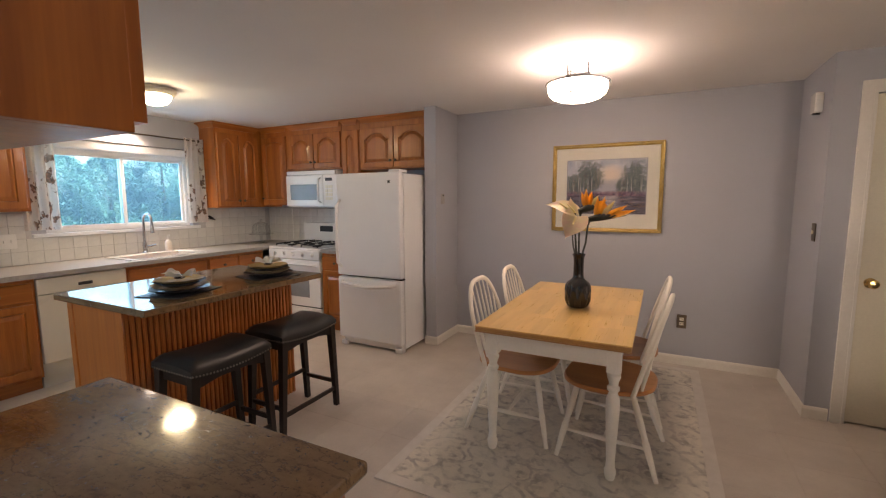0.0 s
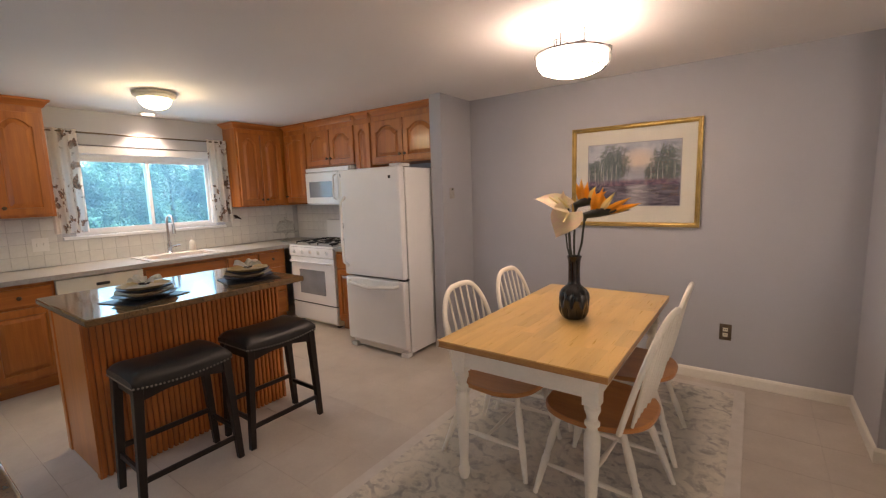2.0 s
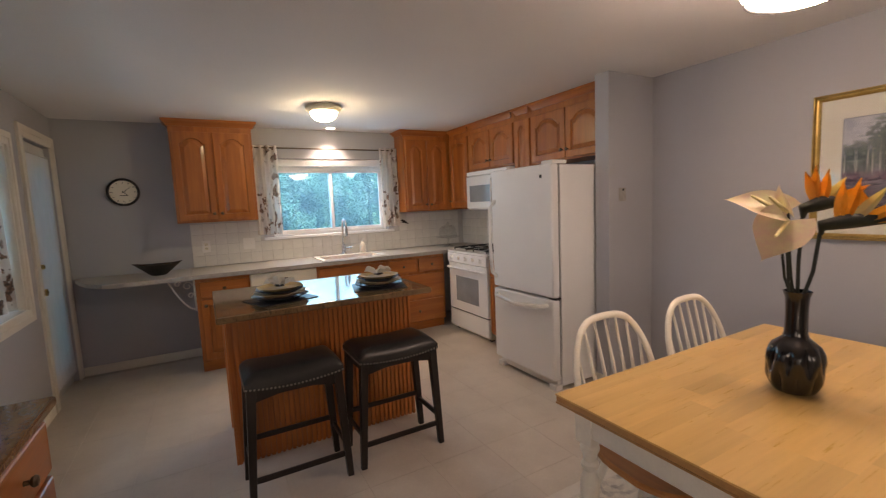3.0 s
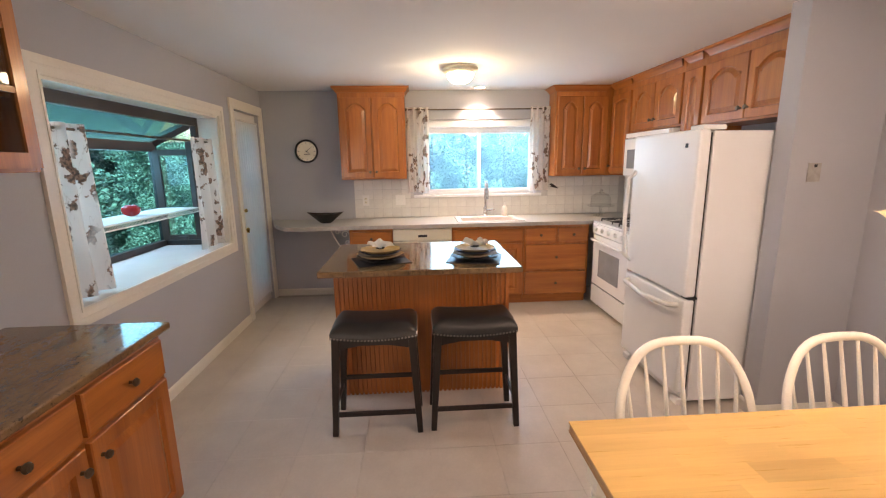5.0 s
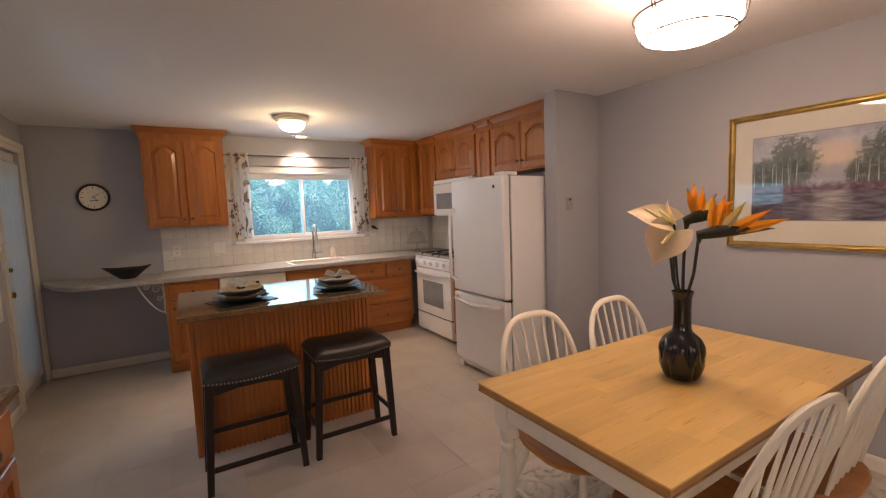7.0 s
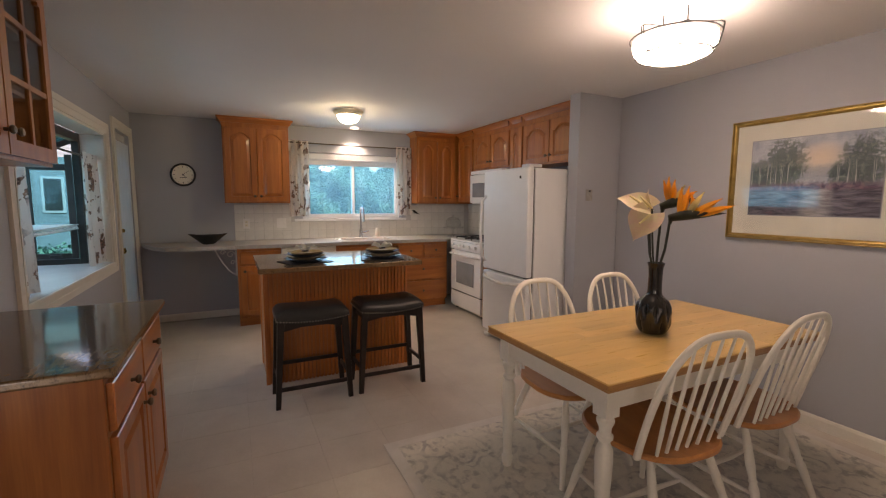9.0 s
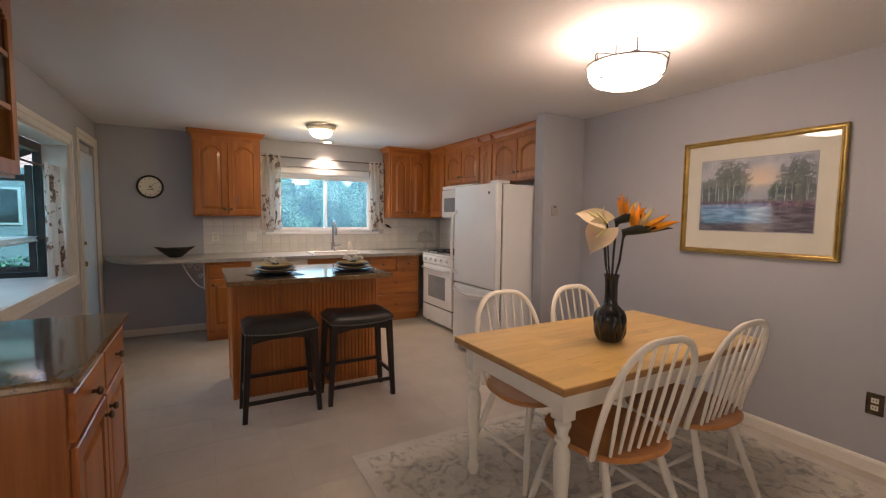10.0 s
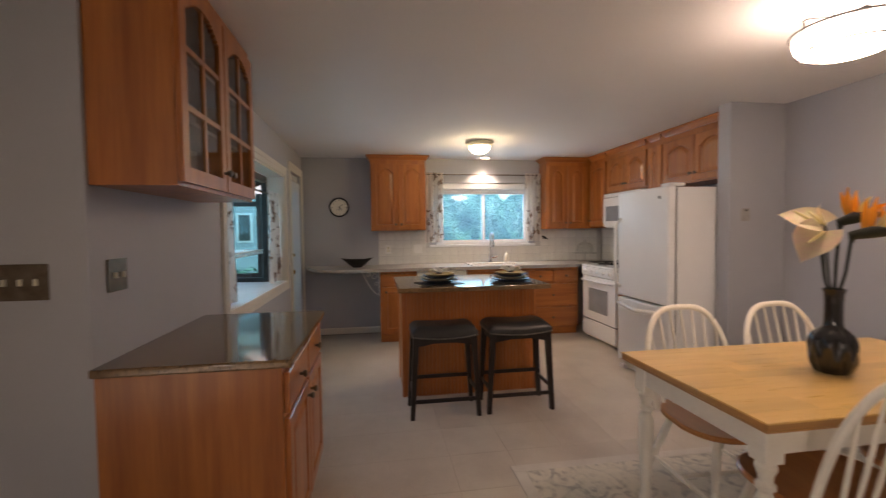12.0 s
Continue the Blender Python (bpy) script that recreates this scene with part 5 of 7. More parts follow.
# ---------------------------------------------------------------- island
isl = thing("kitchen_island", (-2.6, 1.87, 0), "oak beadboard kitchen island with granite top", "island")
ix0, ix1, iy0, iy1 = -2.88, -2.355, 1.315, 2.45
part("body", boxes((ix0, iy0, 0.0, ix1, iy1, 0.893)), CHERRY, isl, bevel=0.003)
part("granite_top", boxes((-2.935, 1.268, 0.894, -2.06, 2.468, 0.93)), GRANITE, isl, "polished brown granite top", bevel=0.008)
for xx in (ix0 - 0.004, ix1 - 0.03):
    part("corner_strip", boxes((xx, iy0 - 0.008, 0.0, xx + 0.05, iy0 + 0.002, 0.892)), CHERRY, isl, bevel=0.003)
n_sl = 38
pitch = (iy1 - iy0) / n_sl
bm = boxes((ix1, 0, 0.0, ix1 + 0.018, pitch - 0.010, 0.892))
bmesh.ops.bevel(bm, geom=[e for e in bm.edges if abs(e.verts[0].co.z - e.verts[1].co.z) > 0.1 and e.verts[0].co.x > ix1 + 0.004], offset=0.004, segments=2, affect="EDGES")
slat = part("slat", bm, CHERRY, isl)
o0 = ORIGIN[isl.name]
slat.location = (0, iy0 + 0.002, 0)
for k in range(1, n_sl):
    c = slat.copy()
    scene.collection.objects.link(c)
    c.location = (0, iy0 + 0.002 + k * pitch, 0)

# ---------------------------------------------------------------- buffet and glazed wall cabinet
bf = thing("buffet_cabinet", (-0.91, 0.48, 0), "honey oak buffet cabinet with granite top", "cabinet")
bx0, bx1, by = -1.375, -0.455, 0.775
part("body", boxes((bx0, YS + 0.002, 0.10, bx1, by, 0.878)), OAK, bf, bevel=0.003)
part("toe_kick", boxes((bx0, YS + 0.002, 0.0, bx1, by - 0.06, 0.10)), OAK_X, bf)
part("granite_top", boxes((-1.40, YS + 0.002, 0.879, -0.425, 0.815, 0.91)), GRANITE, bf, "polished brown granite top", bevel=0.008)
w = (bx1 - bx0 - 0.06) / 2
for k in range(2):
    u = bx1 - 0.02 - k * (w + 0.02)
    front(bf, "+y", (u, by, 0.70), w, 0.15, kind="drawer", knob=(w / 2, 0.075), raised=False)
    front(bf, "+y", (u, by, 0.125), w, 0.555, knob=((w - 0.035) if k == 0 else 0.035, 0.49))

gc = thing("glazed_wall_cabinet", (-0.91, 0.31, 1.53), "honey oak wall cabinet with arched glazed doors", "cabinet")
gx0, gx1, gy, gz = -1.375, -0.475, 0.444, 1.526
for nm, b in (("side_panel", (gx0, YS + 0.002, gz, gx0 + 0.018, gy, 2.328)), ("side_panel", (gx1 - 0.018, YS + 0.002, gz, gx1, gy, 2.328)), ("bottom_panel", (gx0 + 0.018, YS + 0.002, gz, gx1 - 0.018, gy, gz + 0.02)),
              ("top_panel", (gx0 + 0.018, YS + 0.002, 2.29, gx1 - 0.018, gy, 2.328)), ("back_panel", (gx0 + 0.018, YS + 0.002, gz + 0.02, gx1 - 0.018, YS + 0.012, 2.29))):
    part(nm, boxes(b), OAK, gc, bevel=0.002)
for z in (1.79, 2.03):
    part("shelf", boxes((gx0 + 0.018, YS + 0.012, z, gx1 - 0.018, gy - 0.04, z + 0.015)), OAK_X, gc)
w, h = (gx1 - gx0 - 0.03) / 2, 0.735
for k in range(2):
    m = facing("+y", (gx1 - 0.01 - k * (w + 0.01), gy, gz + 0.015))
    bm = bmesh.new()

    def bar(u0, v0, u1, v1, w0=0.0, w1=0.02):
        for v in box(bm, u0, v0, w0, u1, v1, w1):
            v.co = m @ v.co
    bar(0, 0, 0.052, h)
    bar(w - 0.052, 0, w, h)
    bar(0.052, 0, w - 0.052, 0.055)
    n_a = 16
    for i in range(n_a):
        u0 = 0.052 + (w - 0.104) * i / n_a
        u1 = 0.052 + (w - 0.104) * (i + 1) / n_a
        c = abs(2 * (i + 0.5) / n_a - 1)
        bar(u0, h - 0.055 - 0.06 * min(1.0, c / 0.9) ** 2.2, u1, h)
    bar(w / 2 - 0.010, 0.055, w / 2 + 0.010, h - 0.06, 0.003, 0.017)
    for vv in (0.27, 0.48):
        bar(0.052, vv - 0.010, w - 0.052, vv + 0.010, 0.003, 0.017)
    dr = part("door", bm, OAK, gc, "glazed door with two by three panes", smooth=False)
    for cu in range(2):
        for rv, (a, b) in enumerate(((0.056, 0.259), (0.281, 0.469), (0.491, h - 0.07))):
            u0 = 0.053 if cu == 0 else w / 2 + 0.0105
            bm = bmesh.new()
            for v in box(bm, u0, a, 0.008, u0 + w / 2 - 0.0635, b, 0.011):
                v.co = m @ v.co
            p = part("pane", bm, CUPGLASS, dr, smooth=False)
            p.visible_shadow = False
    knob_at(dr, m, (w - 0.026) if k == 0 else 0.026, 0.08)

# ---------------------------------------------------------------- bar stools
def bar_stool(at, label):
    ob = thing("bar_stool", at, label, "stool", "stools at the island")
    x, y, _ = at
    hx, hy = 0.155, 0.232

    def top(u, v):
        a, b = 2 * u - 1, 2 * v - 1
        e = max(abs(a) ** 7, abs(b) ** 9)
        return (x + a * (hx + 0.006), y + b * (hy + 0.006), 0.660 + 0.014 * b * b + 0.012 * (1 - a * a) - 0.045 * e)
    bm = bmesh.new()
    g = sheet(bm, 18, 24, top)
    rim = [g[i][0] for i in range(19)] + [g[18][j] for j in range(1, 25)] + [g[i][24] for i in range(17, -1, -1)] + [g[0][j] for j in range(23, 0, -1)]
    low = []
    for v in rim:
        b = (v.co.y - y) / hy
        low.append(bm.verts.new((v.co.x, v.co.y, 0.576 + 0.020 * b * b)))
    for i in range(len(rim)):
        j = (i + 1) % len(rim)
        bm.faces.new((rim[i], rim[j], low[j], low[i]))
    bm.faces.new(low[::-1])
    seat = part("seat", bm, BLACK_LEATHER, ob, "black padded leather saddle seat")
    bm = bmesh.new()
    for s in (-1, 1):
        for k in range(26):
            b = -1 + 2 * k / 25
            lathe(bm, [(0.006, 0), (0.005, 0.003), (0.0, 0.004)], m=facing("+x" if s > 0 else "-x", (x + s * (hx + 0.006), y + b * hy, 0.584 + 0.020 * b * b)), seg=6)
        for k in range(16):
            a = -1 + 2 * k / 15
            lathe(bm, [(0.006, 0), (0.005, 0.003), (0.0, 0.004)], m=facing("+y" if s > 0 else "-y", (x + a * hx, y + s * (hy + 0.006), 0.604)), seg=6)
    part("nailhead_trim", bm, NAILHEAD, seat, "row of pewter nailheads")
    for sx in (-1, 1):
        bm = bmesh.new()
        prism(bm, [(y - hy + 0.03, 0.593), (y - hy + 0.03, 0.528), (y - 0.08, 0.550), (y + 0.08, 0.550), (y + hy - 0.03, 0.528), (y + hy - 0.03, 0.593), (y, 0.574)], x + sx * (hx - 0.02) - 0.011, x + sx * (hx - 0.02) + 0.011, lambda a, b, c: (c, a, b))
        part("apron", bm, ESPRESSO, ob, smooth=False)
    for sy in (-1, 1):
        part("apron", boxes((x - hx + 0.03, y + sy * (hy - 0.03) - 0.01, 0.538, x + hx - 0.03, y + sy * (hy - 0.03) + 0.01, 0.593)), ESPRESSO, ob)
    foot = {}
    for sx in (-1, 1):
        for sy in (-1, 1):
            bm = bmesh.new()
            t0 = Vector((x + sx * (hx - 0.022), y + sy * (hy - 0.022), 0.593))
            f0 = Vector((x + sx * (hx - 0.018), y + sy * (hy + 0.012), 0.0))
            vs = box(bm, -1, -1, 0, 1, 1, 1)
            for v in vs:
                c = f0.lerp(t0, v.co.z)
                h = 0.016 + 0.006 * v.co.z
                v.co = Vector((c.x + h * v.co.x, c.y + h * v.co.y, c.z))
            part("leg", bm, ESPRESSO, ob, bevel=0.003)
            foot[sx, sy] = (f0, t0)
    for (a, b, z) in (((1, -1), (1, 1), 0.13), ((-1, -1), (-1, 1), 0.22), ((1, -1), (-1, -1), 0.18), ((1, 1), (-1, 1), 0.18)):
        p = foot[a][0].lerp(foot[a][1], z / 0.593)
        q = foot[b][0].lerp(foot[b][1], z / 0.593)
        d = Vector((0.008, 0.008, 0.014))
        part("stretcher", boxes((min(p.x, q.x) - d.x, min(p.y, q.y) - d.y, z - d.z, max(p.x, q.x) + d.x, max(p.y, q.y) + d.y, z + d.z)), ESPRESSO, ob, bevel=0.003)
    return ob


bar_stool((-2.035, 1.595, 0), "espresso wood counter stool with black leather seat")
bar_stool((-2.045, 2.162, 0), "espresso wood counter stool with black leather seat")

# ---------------------------------------------------------------- rug, table and chairs
rug = thing("area_rug", (-0.38, 3.03, 0), "faded grey and cream floral rug on the tiled floor", "rug")
bm = bmesh.new()
sheet(bm, 60, 90, lambda u, v: (-1.12 + 1.49 * u, 1.915 + 2.24 * v, 0.0085 + 0.0012 * math.sin(u * 9 + v * 5) * math.sin(v * 11)))
part("field", bm, RUG, rug)
bm = bmesh.new()
for b in ((-1.185, 1.85, -1.12, 4.22), (0.37, 1.85, 0.435, 4.22), (-1.12, 1.85, 0.37, 1.915), (-1.12, 4.155, 0.37, 4.22)):
    box(bm, b[0], b[1], 0.0005, b[2], b[3], 0.0095)
part("border", bm, RUG_EDGE, rug, "cream woven border", bevel=0.002)
part("backing", boxes((-1.12, 1.915, 0.0005, 0.37, 4.155, 0.0065)), RUG_EDGE, rug)
RT = 0.0095

tb = thing("dining_table", (-0.403, 3.03, RT), "farmhouse dining table with butcher block top and white legs", "table")
tx0, tx1, ty0, ty1 = -0.806, 0.0, 2.30, 3.76
top = part("tabletop", boxes((tx0 + 0.002, ty0 + 0.002, 0.722, tx1 - 0.002, ty1 - 0.002, 0.7435)), TABLE_EDGE, tb, "butcher block top with a dark brown edge", bevel=0.003)
n_pl = 11
pw = (tx1 - tx0) / n_pl
rs = random.Random(5)
for k in range(n_pl):
    a = tx0 + k * pw
    cuts = [ty0]
    while cuts[-1] < ty1 - 0.45:
        cuts.append(cuts[-1] + rs.uniform(0.22, 0.42))
    cuts.append(ty1)
    for c0, c1 in zip(cuts, cuts[1:]):
        part("stave", boxes((a + 0.00003, c0 + 0.00003, 0.744, a + pw - 0.00003, c1 - 0.00003, 0.75)), BUTCHER, top, bevel=0.0001)
part("edge_band", boxes((tx0 + 0.001, ty0 + 0.001, 0.716, tx1 - 0.001, ty1 - 0.001, 0.722)), TABLE_EDGE, top)
for b in ((tx0 + 0.09, ty0 + 0.055, tx1 - 0.09, ty0 + 0.077), (tx0 + 0.09, ty1 - 0.077, tx1 - 0.09, ty1 - 0.055), (tx0 + 0.055, ty0 + 0.09, tx0 + 0.077, ty1 - 0.09), (tx1 - 0.077, ty0 + 0.09, tx1 - 0.055, ty1 - 0.09)):
    part("apron", boxes((b[0], b[1], 0.615, b[2], b[3], 0.716)), CHALK, tb, bevel=0.002)
for lx in (tx0 + 0.082, tx1 - 0.082):
    for ly in (ty0 + 0.082, ty1 - 0.082):
        bm = bmesh.new()
        box(bm, lx - 0.034, ly - 0.034, 0.585, lx + 0.034, ly + 0.034, 0.7155)
        lathe(bm, [(0.021, RT), (0.027, 0.03), (0.030, 0.06), (0.022, 0.075), (0.024, 0.085), (0.021, 0.10), (0.030, 0.30), (0.0345, 0.40), (0.033, 0.445), (0.021, 0.475), (0.022, 0.482), (0.031, 0.492), (0.031, 0.505),
                   (0.022, 0.515), (0.024, 0.535), (0.033, 0.556), (0.034, 0.568), (0.026, 0.578), (0.026, 0.586)], at=(lx, ly, 0), seg=18)
        part("leg", bm, CHALK, tb, "white turned leg")


def windsor_chair(at, label):
    """Hoop-back chair that looks along +x."""
    ob = thing("dining_chair", at, label, "chair", "chairs round the table")
    x, y, z = at

    def P(a, b, c):
        return Vector((x + a, y + b, z + c))
    ol = []
    for k in range(40):
        a = 2 * math.pi * k / 40
        c, s = math.cos(a), math.sin(a)
        ol.append((0.243 * math.copysign(abs(c) ** 0.75, c), (0.258 if c > 0 else 0.250) * math.copysign(abs(s) ** 0.72, s) * (1 - 0.10 * max(0, -c))))
    bm = bmesh.new()
    rings = []
    for sc, zz in ((0.93, 0.415), (1.0, 0.426), (1.0, 0.438), (0.97, 0.446), (0.80, 0.441), (0.45, 0.435)):
        rings.append([bm.verts.new(P(a * sc, b * sc, zz)) for a, b in ol])
    for r1, r2 in zip(rings, rings[1:]):
        for i in range(40):
            bm.faces.new((r1[i], r1[(i + 1) % 40], r2[(i + 1) % 40], r2[i]))
    bm.faces.new(rings[0][::-1])
    bm.faces.new(rings[-1])
    part("seat", bm, SEATWOOD, ob, "honey stained saddled wooden seat")
    lean = lambda c: -0.168 - 0.122 * (c - 0.43) / 0.49
    hoop = []
    for k in range(31):
        a = math.pi * k / 30
        c = 0.43 + 0.49 * math.sin(a) ** 0.9
        wide = (0.226 + 0.032 * min(1.0, 1.6 * math.sin(a))) * math.copysign(abs(math.cos(a)) ** 0.62, math.cos(a))
        hoop.append(P(lean(c) + 0.02 * (1 - math.sin(a)), wide, c))
    bm = bmesh.new()
    tube(bm, hoop, 0.0125, 10, 1.25)
    part("hoop", bm, CHALK, ob, "white bent hoop")
    for k in range(7):
        t = (k - 3) / 3.0
        b0, b1 = 0.165 * t, 0.195 * t
        s = math.sqrt(max(0.0, 1 - (abs(b1) / 0.258) ** 3.226))
        ctop = 0.43 + 0.49 * s ** 0.9 - 0.008
        bm = bmesh.new()
        p0, p1 = P(lean(0.43) + 0.008 * (1 - t * t) - 0.012, b0, 0.43), P(lean(ctop), b1, ctop)
        tube(bm, [p0, p0.lerp(p1, 0.3), p0.lerp(p1, 0.6), p1], [0.0065, 0.0085, 0.0075, 0.005], 8)
        part("spindle", bm, CHALK, ob)
    legs = {}
    for sx in (-1, 1):
        for sy in (-1, 1):
            t0 = P(0.145 if sx > 0 else -0.135, sy * 0.145, 0.42)
            f0 = P(0.235 if sx > 0 else -0.275, sy * (0.235 if sx > 0 else 0.225), 0.0)
            prof = ((0.0, 0.012), (0.06, 0.0125), (0.30, 0.017), (0.42, 0.019), (0.46, 0.014), (0.48, 0.018), (0.50, 0.014), (0.62, 0.0185), (0.80, 0.017), (1.0, 0.013))
            bm = bmesh.new()
            tube(bm, [f0.lerp(t0, q) for q, _ in prof], [r for _, r in prof], 10)
            part("leg", bm, CHALK, ob)
            legs[sx, sy] = (f0, t0)
    mids = []
    for sy in (-1, 1):
        p, q = legs[1, sy][0].lerp(legs[1, sy][1], 0.36), legs[-1, sy][0].lerp(legs[-1, sy][1], 0.36)
        bm = bmesh.new()
        tube(bm, [p, p.lerp(q, 0.25), p.lerp(q, 0.5), p.lerp(q, 0.75), q], [0.007, 0.010, 0.014, 0.010, 0.007], 8)
        part("stretcher", bm, CHALK, ob)
        mids.append(p.lerp(q, 0.5))
    bm = bmesh.new()
    tube(bm, [mids[0], mids[0].lerp(mids[1], 0.3), mids[0].lerp(mids[1], 0.5), mids[0].lerp(mids[1], 0.7), mids[1]], [0.007, 0.010, 0.014, 0.010, 0.007], 8)
    part("stretcher", bm, CHALK, ob)
    return ob


ch = windsor_chair((-0.675, 2.74, RT), "white hoop-back chair with honey wood seat")
copy_thing(ch, pose(-0.655, 3.31, RT, 0, 0, 2))
copy_thing(ch, pose(-0.125, 2.690, RT, 0, 0, 176))
copy_thing(ch, pose(-0.125, 3.262, RT, 0, 0, 181))

# ---------------------------------------------------------------- lamps
lm = thing("ceiling_lamp", (LAMP[0], LAMP[1], HC), "lit glass bowl ceiling lamp with wire cage", "lamp")
LX, LY = LAMP
bm = bmesh.new()
lathe(bm, [(0.075, HC - 0.001), (0.075, HC - 0.014), (0.03, HC - 0.022), (0.0, HC - 0.023)], at=(LX, LY, 0))
part("canopy", bm, WHITE, lm)
bm = bmesh.new()
box(bm, LX - 0.075, LY - 0.016, 2.236, LX + 0.075, LY + 0.016, 2.246)
for sx in (-0.065, 0.065):
    tube(bm, [(LX + sx, LY, 2.246), (LX + sx, LY, HC - 0.012)], 0.004, 6)
part("hanger", bm, IRON, lm, "thin dark hanger bar")
for nm, inset, mt in (("glass_bowl", 0.0, LAMP_GLASS), ("bowl_lining", 0.004, LAMP_LINING)):
    bm = bmesh.new()
    prof = [(0.186, 2.182), (0.186, 2.150), (0.178, 2.125), (0.157, 2.103), (0.115, 2.086), (0.06, 2.077), (0.0, 2.075)]
    lathe(bm, [(max(0.0, r - inset), z + (inset if z < 2.18 else 0.0)) for r, z in prof[::-1]], at=(LX, LY, 0), seg=36)
    bm.faces.ensure_lookup_table()
    for f in [f for f in bm.faces if len(f.verts) > 8]:
        bm.faces.remove(f)
    part(nm, bm, mt, lm, "glowing frosted glass bowl")
for rr, zz in ((0.199, 2.186), (0.168, 2.104)):
    bm = bmesh.new()
    tube(bm, [(LX + rr * math.cos(a), LY + rr * math.sin(a), zz) for a in [2 * math.pi * k / 48 for k in range(48)]], 0.0036, 6, closed=True)
    part("wire_ring", bm, IRON, lm, "thin dark wire ring")
for k in range(3):
    a0 = 0.45 + k * 2.094
    bm = bmesh.new()
    for da in (-0.03, 0.03):
        c, s_ = math.cos(a0 + da), math.sin(a0 + da)
        tube(bm, [(LX + 0.150 * c, LY + 0.150 * s_, 2.094), (LX + 0.188 * c, LY + 0.188 * s_, 2.122), (LX + 0.203 * c, LY + 0.203 * s_, 2.19), (LX + 0.206 * c, LY + 0.206 * s_, 2.212), (LX + 0.190 * c, LY + 0.190 * s_, 2.222)], 0.003, 6)
    c, s_ = math.cos(a0), math.sin(a0)
    tube(bm, [(LX + 0.190 * c, LY + 0.190 * s_, 2.221), (LX + 0.07 * c, LY + 0.02 * s_, 2.242)], 0.0026, 6)
    part("wire_post", bm, IRON, lm, "thin dark wire post")

dm = thing("ceiling_lamp", (DOME[0], DOME[1], HC), "small lit flush dome lamp with cream rim", "lamp")
bm = bmesh.new()
lathe(bm, [(0.115, HC - 0.001), (0.152, HC - 0.008), (0.154, HC - 0.026), (0.132, HC - 0.050), (0.112, HC - 0.056)], at=(*DOME, 0), seg=36)
bm.faces.ensure_lookup_table()
for f in [f for f in bm.faces if len(f.verts) > 8]:
    bm.faces.remove(f)
part("rim", bm, surf("pale_rim_enamel", (0.62, 0.58, 0.46), (0.68, 0.64, 0.52), 20, rough=0.45, bump=0), dm, "cream enamelled rim")
bm = bmesh.new()
lathe(bm, [(0.0, HC - 0.134), (0.04, HC - 0.130), (0.08, HC - 0.115), (0.108, HC - 0.084), (0.116, HC - 0.050)], at=(*DOME, 0), seg=32)
bm.faces.ensure_lookup_table()
for f in [f for f in bm.faces if len(f.verts) > 8]:
    bm.faces.remove(f)
part("glass_dome", bm, DOME_GLASS, dm, "glowing alabaster glass dome").visible_shadow = False
cn = thing("recessed_lamp", (CAN[0], CAN[1], HC), "lit recessed ceiling lamp above the sink", "lamp")
bm = bmesh.new()
lathe(bm, [(0.062, HC - 0.001), (0.075, HC - 0.003), (0.078, HC - 0.009), (0.060, HC - 0.011)], at=(*CAN, 0), seg=28)
bm.faces.ensure_lookup_table()
for f in [f for f in bm.faces if len(f.verts) > 8]:
    bm.faces.remove(f)
part("trim_ring", bm, WHITE, cn)
bm = bmesh.new()
lathe(bm, [(0.0, HC - 0.006), (0.035, HC - 0.005), (0.058, HC - 0.002)], at=(*CAN, 0), seg=20)
part("bulb_face", bm, BULB, cn, "glowing bulb")

# ---------------------------------------------------------------- picture
pc = thing("framed_picture", (-0.374, YN, 1.548), "gold framed lakeside watercolour with cream mat", "picture")
px0, px1, pz0, pz1, py = -0.847, 0.099, 1.150, 1.946, YN - 0.006
PROF = [(0.0, 0.0), (0.0, 0.022), (0.004, 0.029), (0.009, 0.028), (0.012, 0.014), (0.017, 0.014), (0.020, 0.024), (0.026, 0.022), (0.034, 0.012), (0.034, 0.0)]
for side in range(4):
    bm = bmesh.new()
    c = [((px0, pz0), (px1, pz0), (0, 1)), ((px1, pz0), (px1, pz1), (-1, 0)), ((px1, pz1), (px0, pz1), (0, -1)), ((px0, pz1), (px0, pz0), (1, 0))][side]
    (ax, az), (bx_, bz), (ix, iz) = c
    d = Vector((bx_ - ax, bz - az)).normalized()
    ra = [bm.verts.new((ax + ix * p + d.x * p, py - q, az + iz * p + d.y * p)) for p, q in PROF]
    rb = [bm.verts.new((bx_ + ix * p - d.x * p, py - q, bz + iz * p - d.y * p)) for p, q in PROF]
    for i in range(len(PROF)):
        j = (i + 1) % len(PROF)
        bm.faces.new((ra[i], ra[j], rb[j], rb[i]))
    bm.faces.new(ra[::-1])
    bm.faces.new(rb)
    part("frame_bar", bm, GOLD, pc, smooth=False)
part("mat", boxes((px0 + 0.03, py - 0.006, pz0 + 0.03, px1 - 0.03, py - 0.001, pz1 - 0.03)), MATBOARD, pc, "cream mat board", smooth=False)
qx0, qx1, qz0, qz1 = px0 + 0.135, px1 - 0.135, pz0 + 0.165, pz1 - 0.145
part("mat_bevel", boxes((qx0 - 0.005, py - 0.0075, qz0 - 0.005, qx1 + 0.005, py - 0.0062, qz1 + 0.005)), surf("grey_mat_line", (0.30, 0.30, 0.34), (0.34, 0.34, 0.38), 5, rough=0.9), pc, smooth=False)
pt = finish("painting", boxes((qx0, -0.0016, qz0, qx1, 0, qz1)), watercolour("lakeside_watercolour", qx1 - qx0, qz1 - qz0), smooth=False, at=((qx0 + qx1) / 2, 0, (qz0 + qz1) / 2))
pt.parent = pc
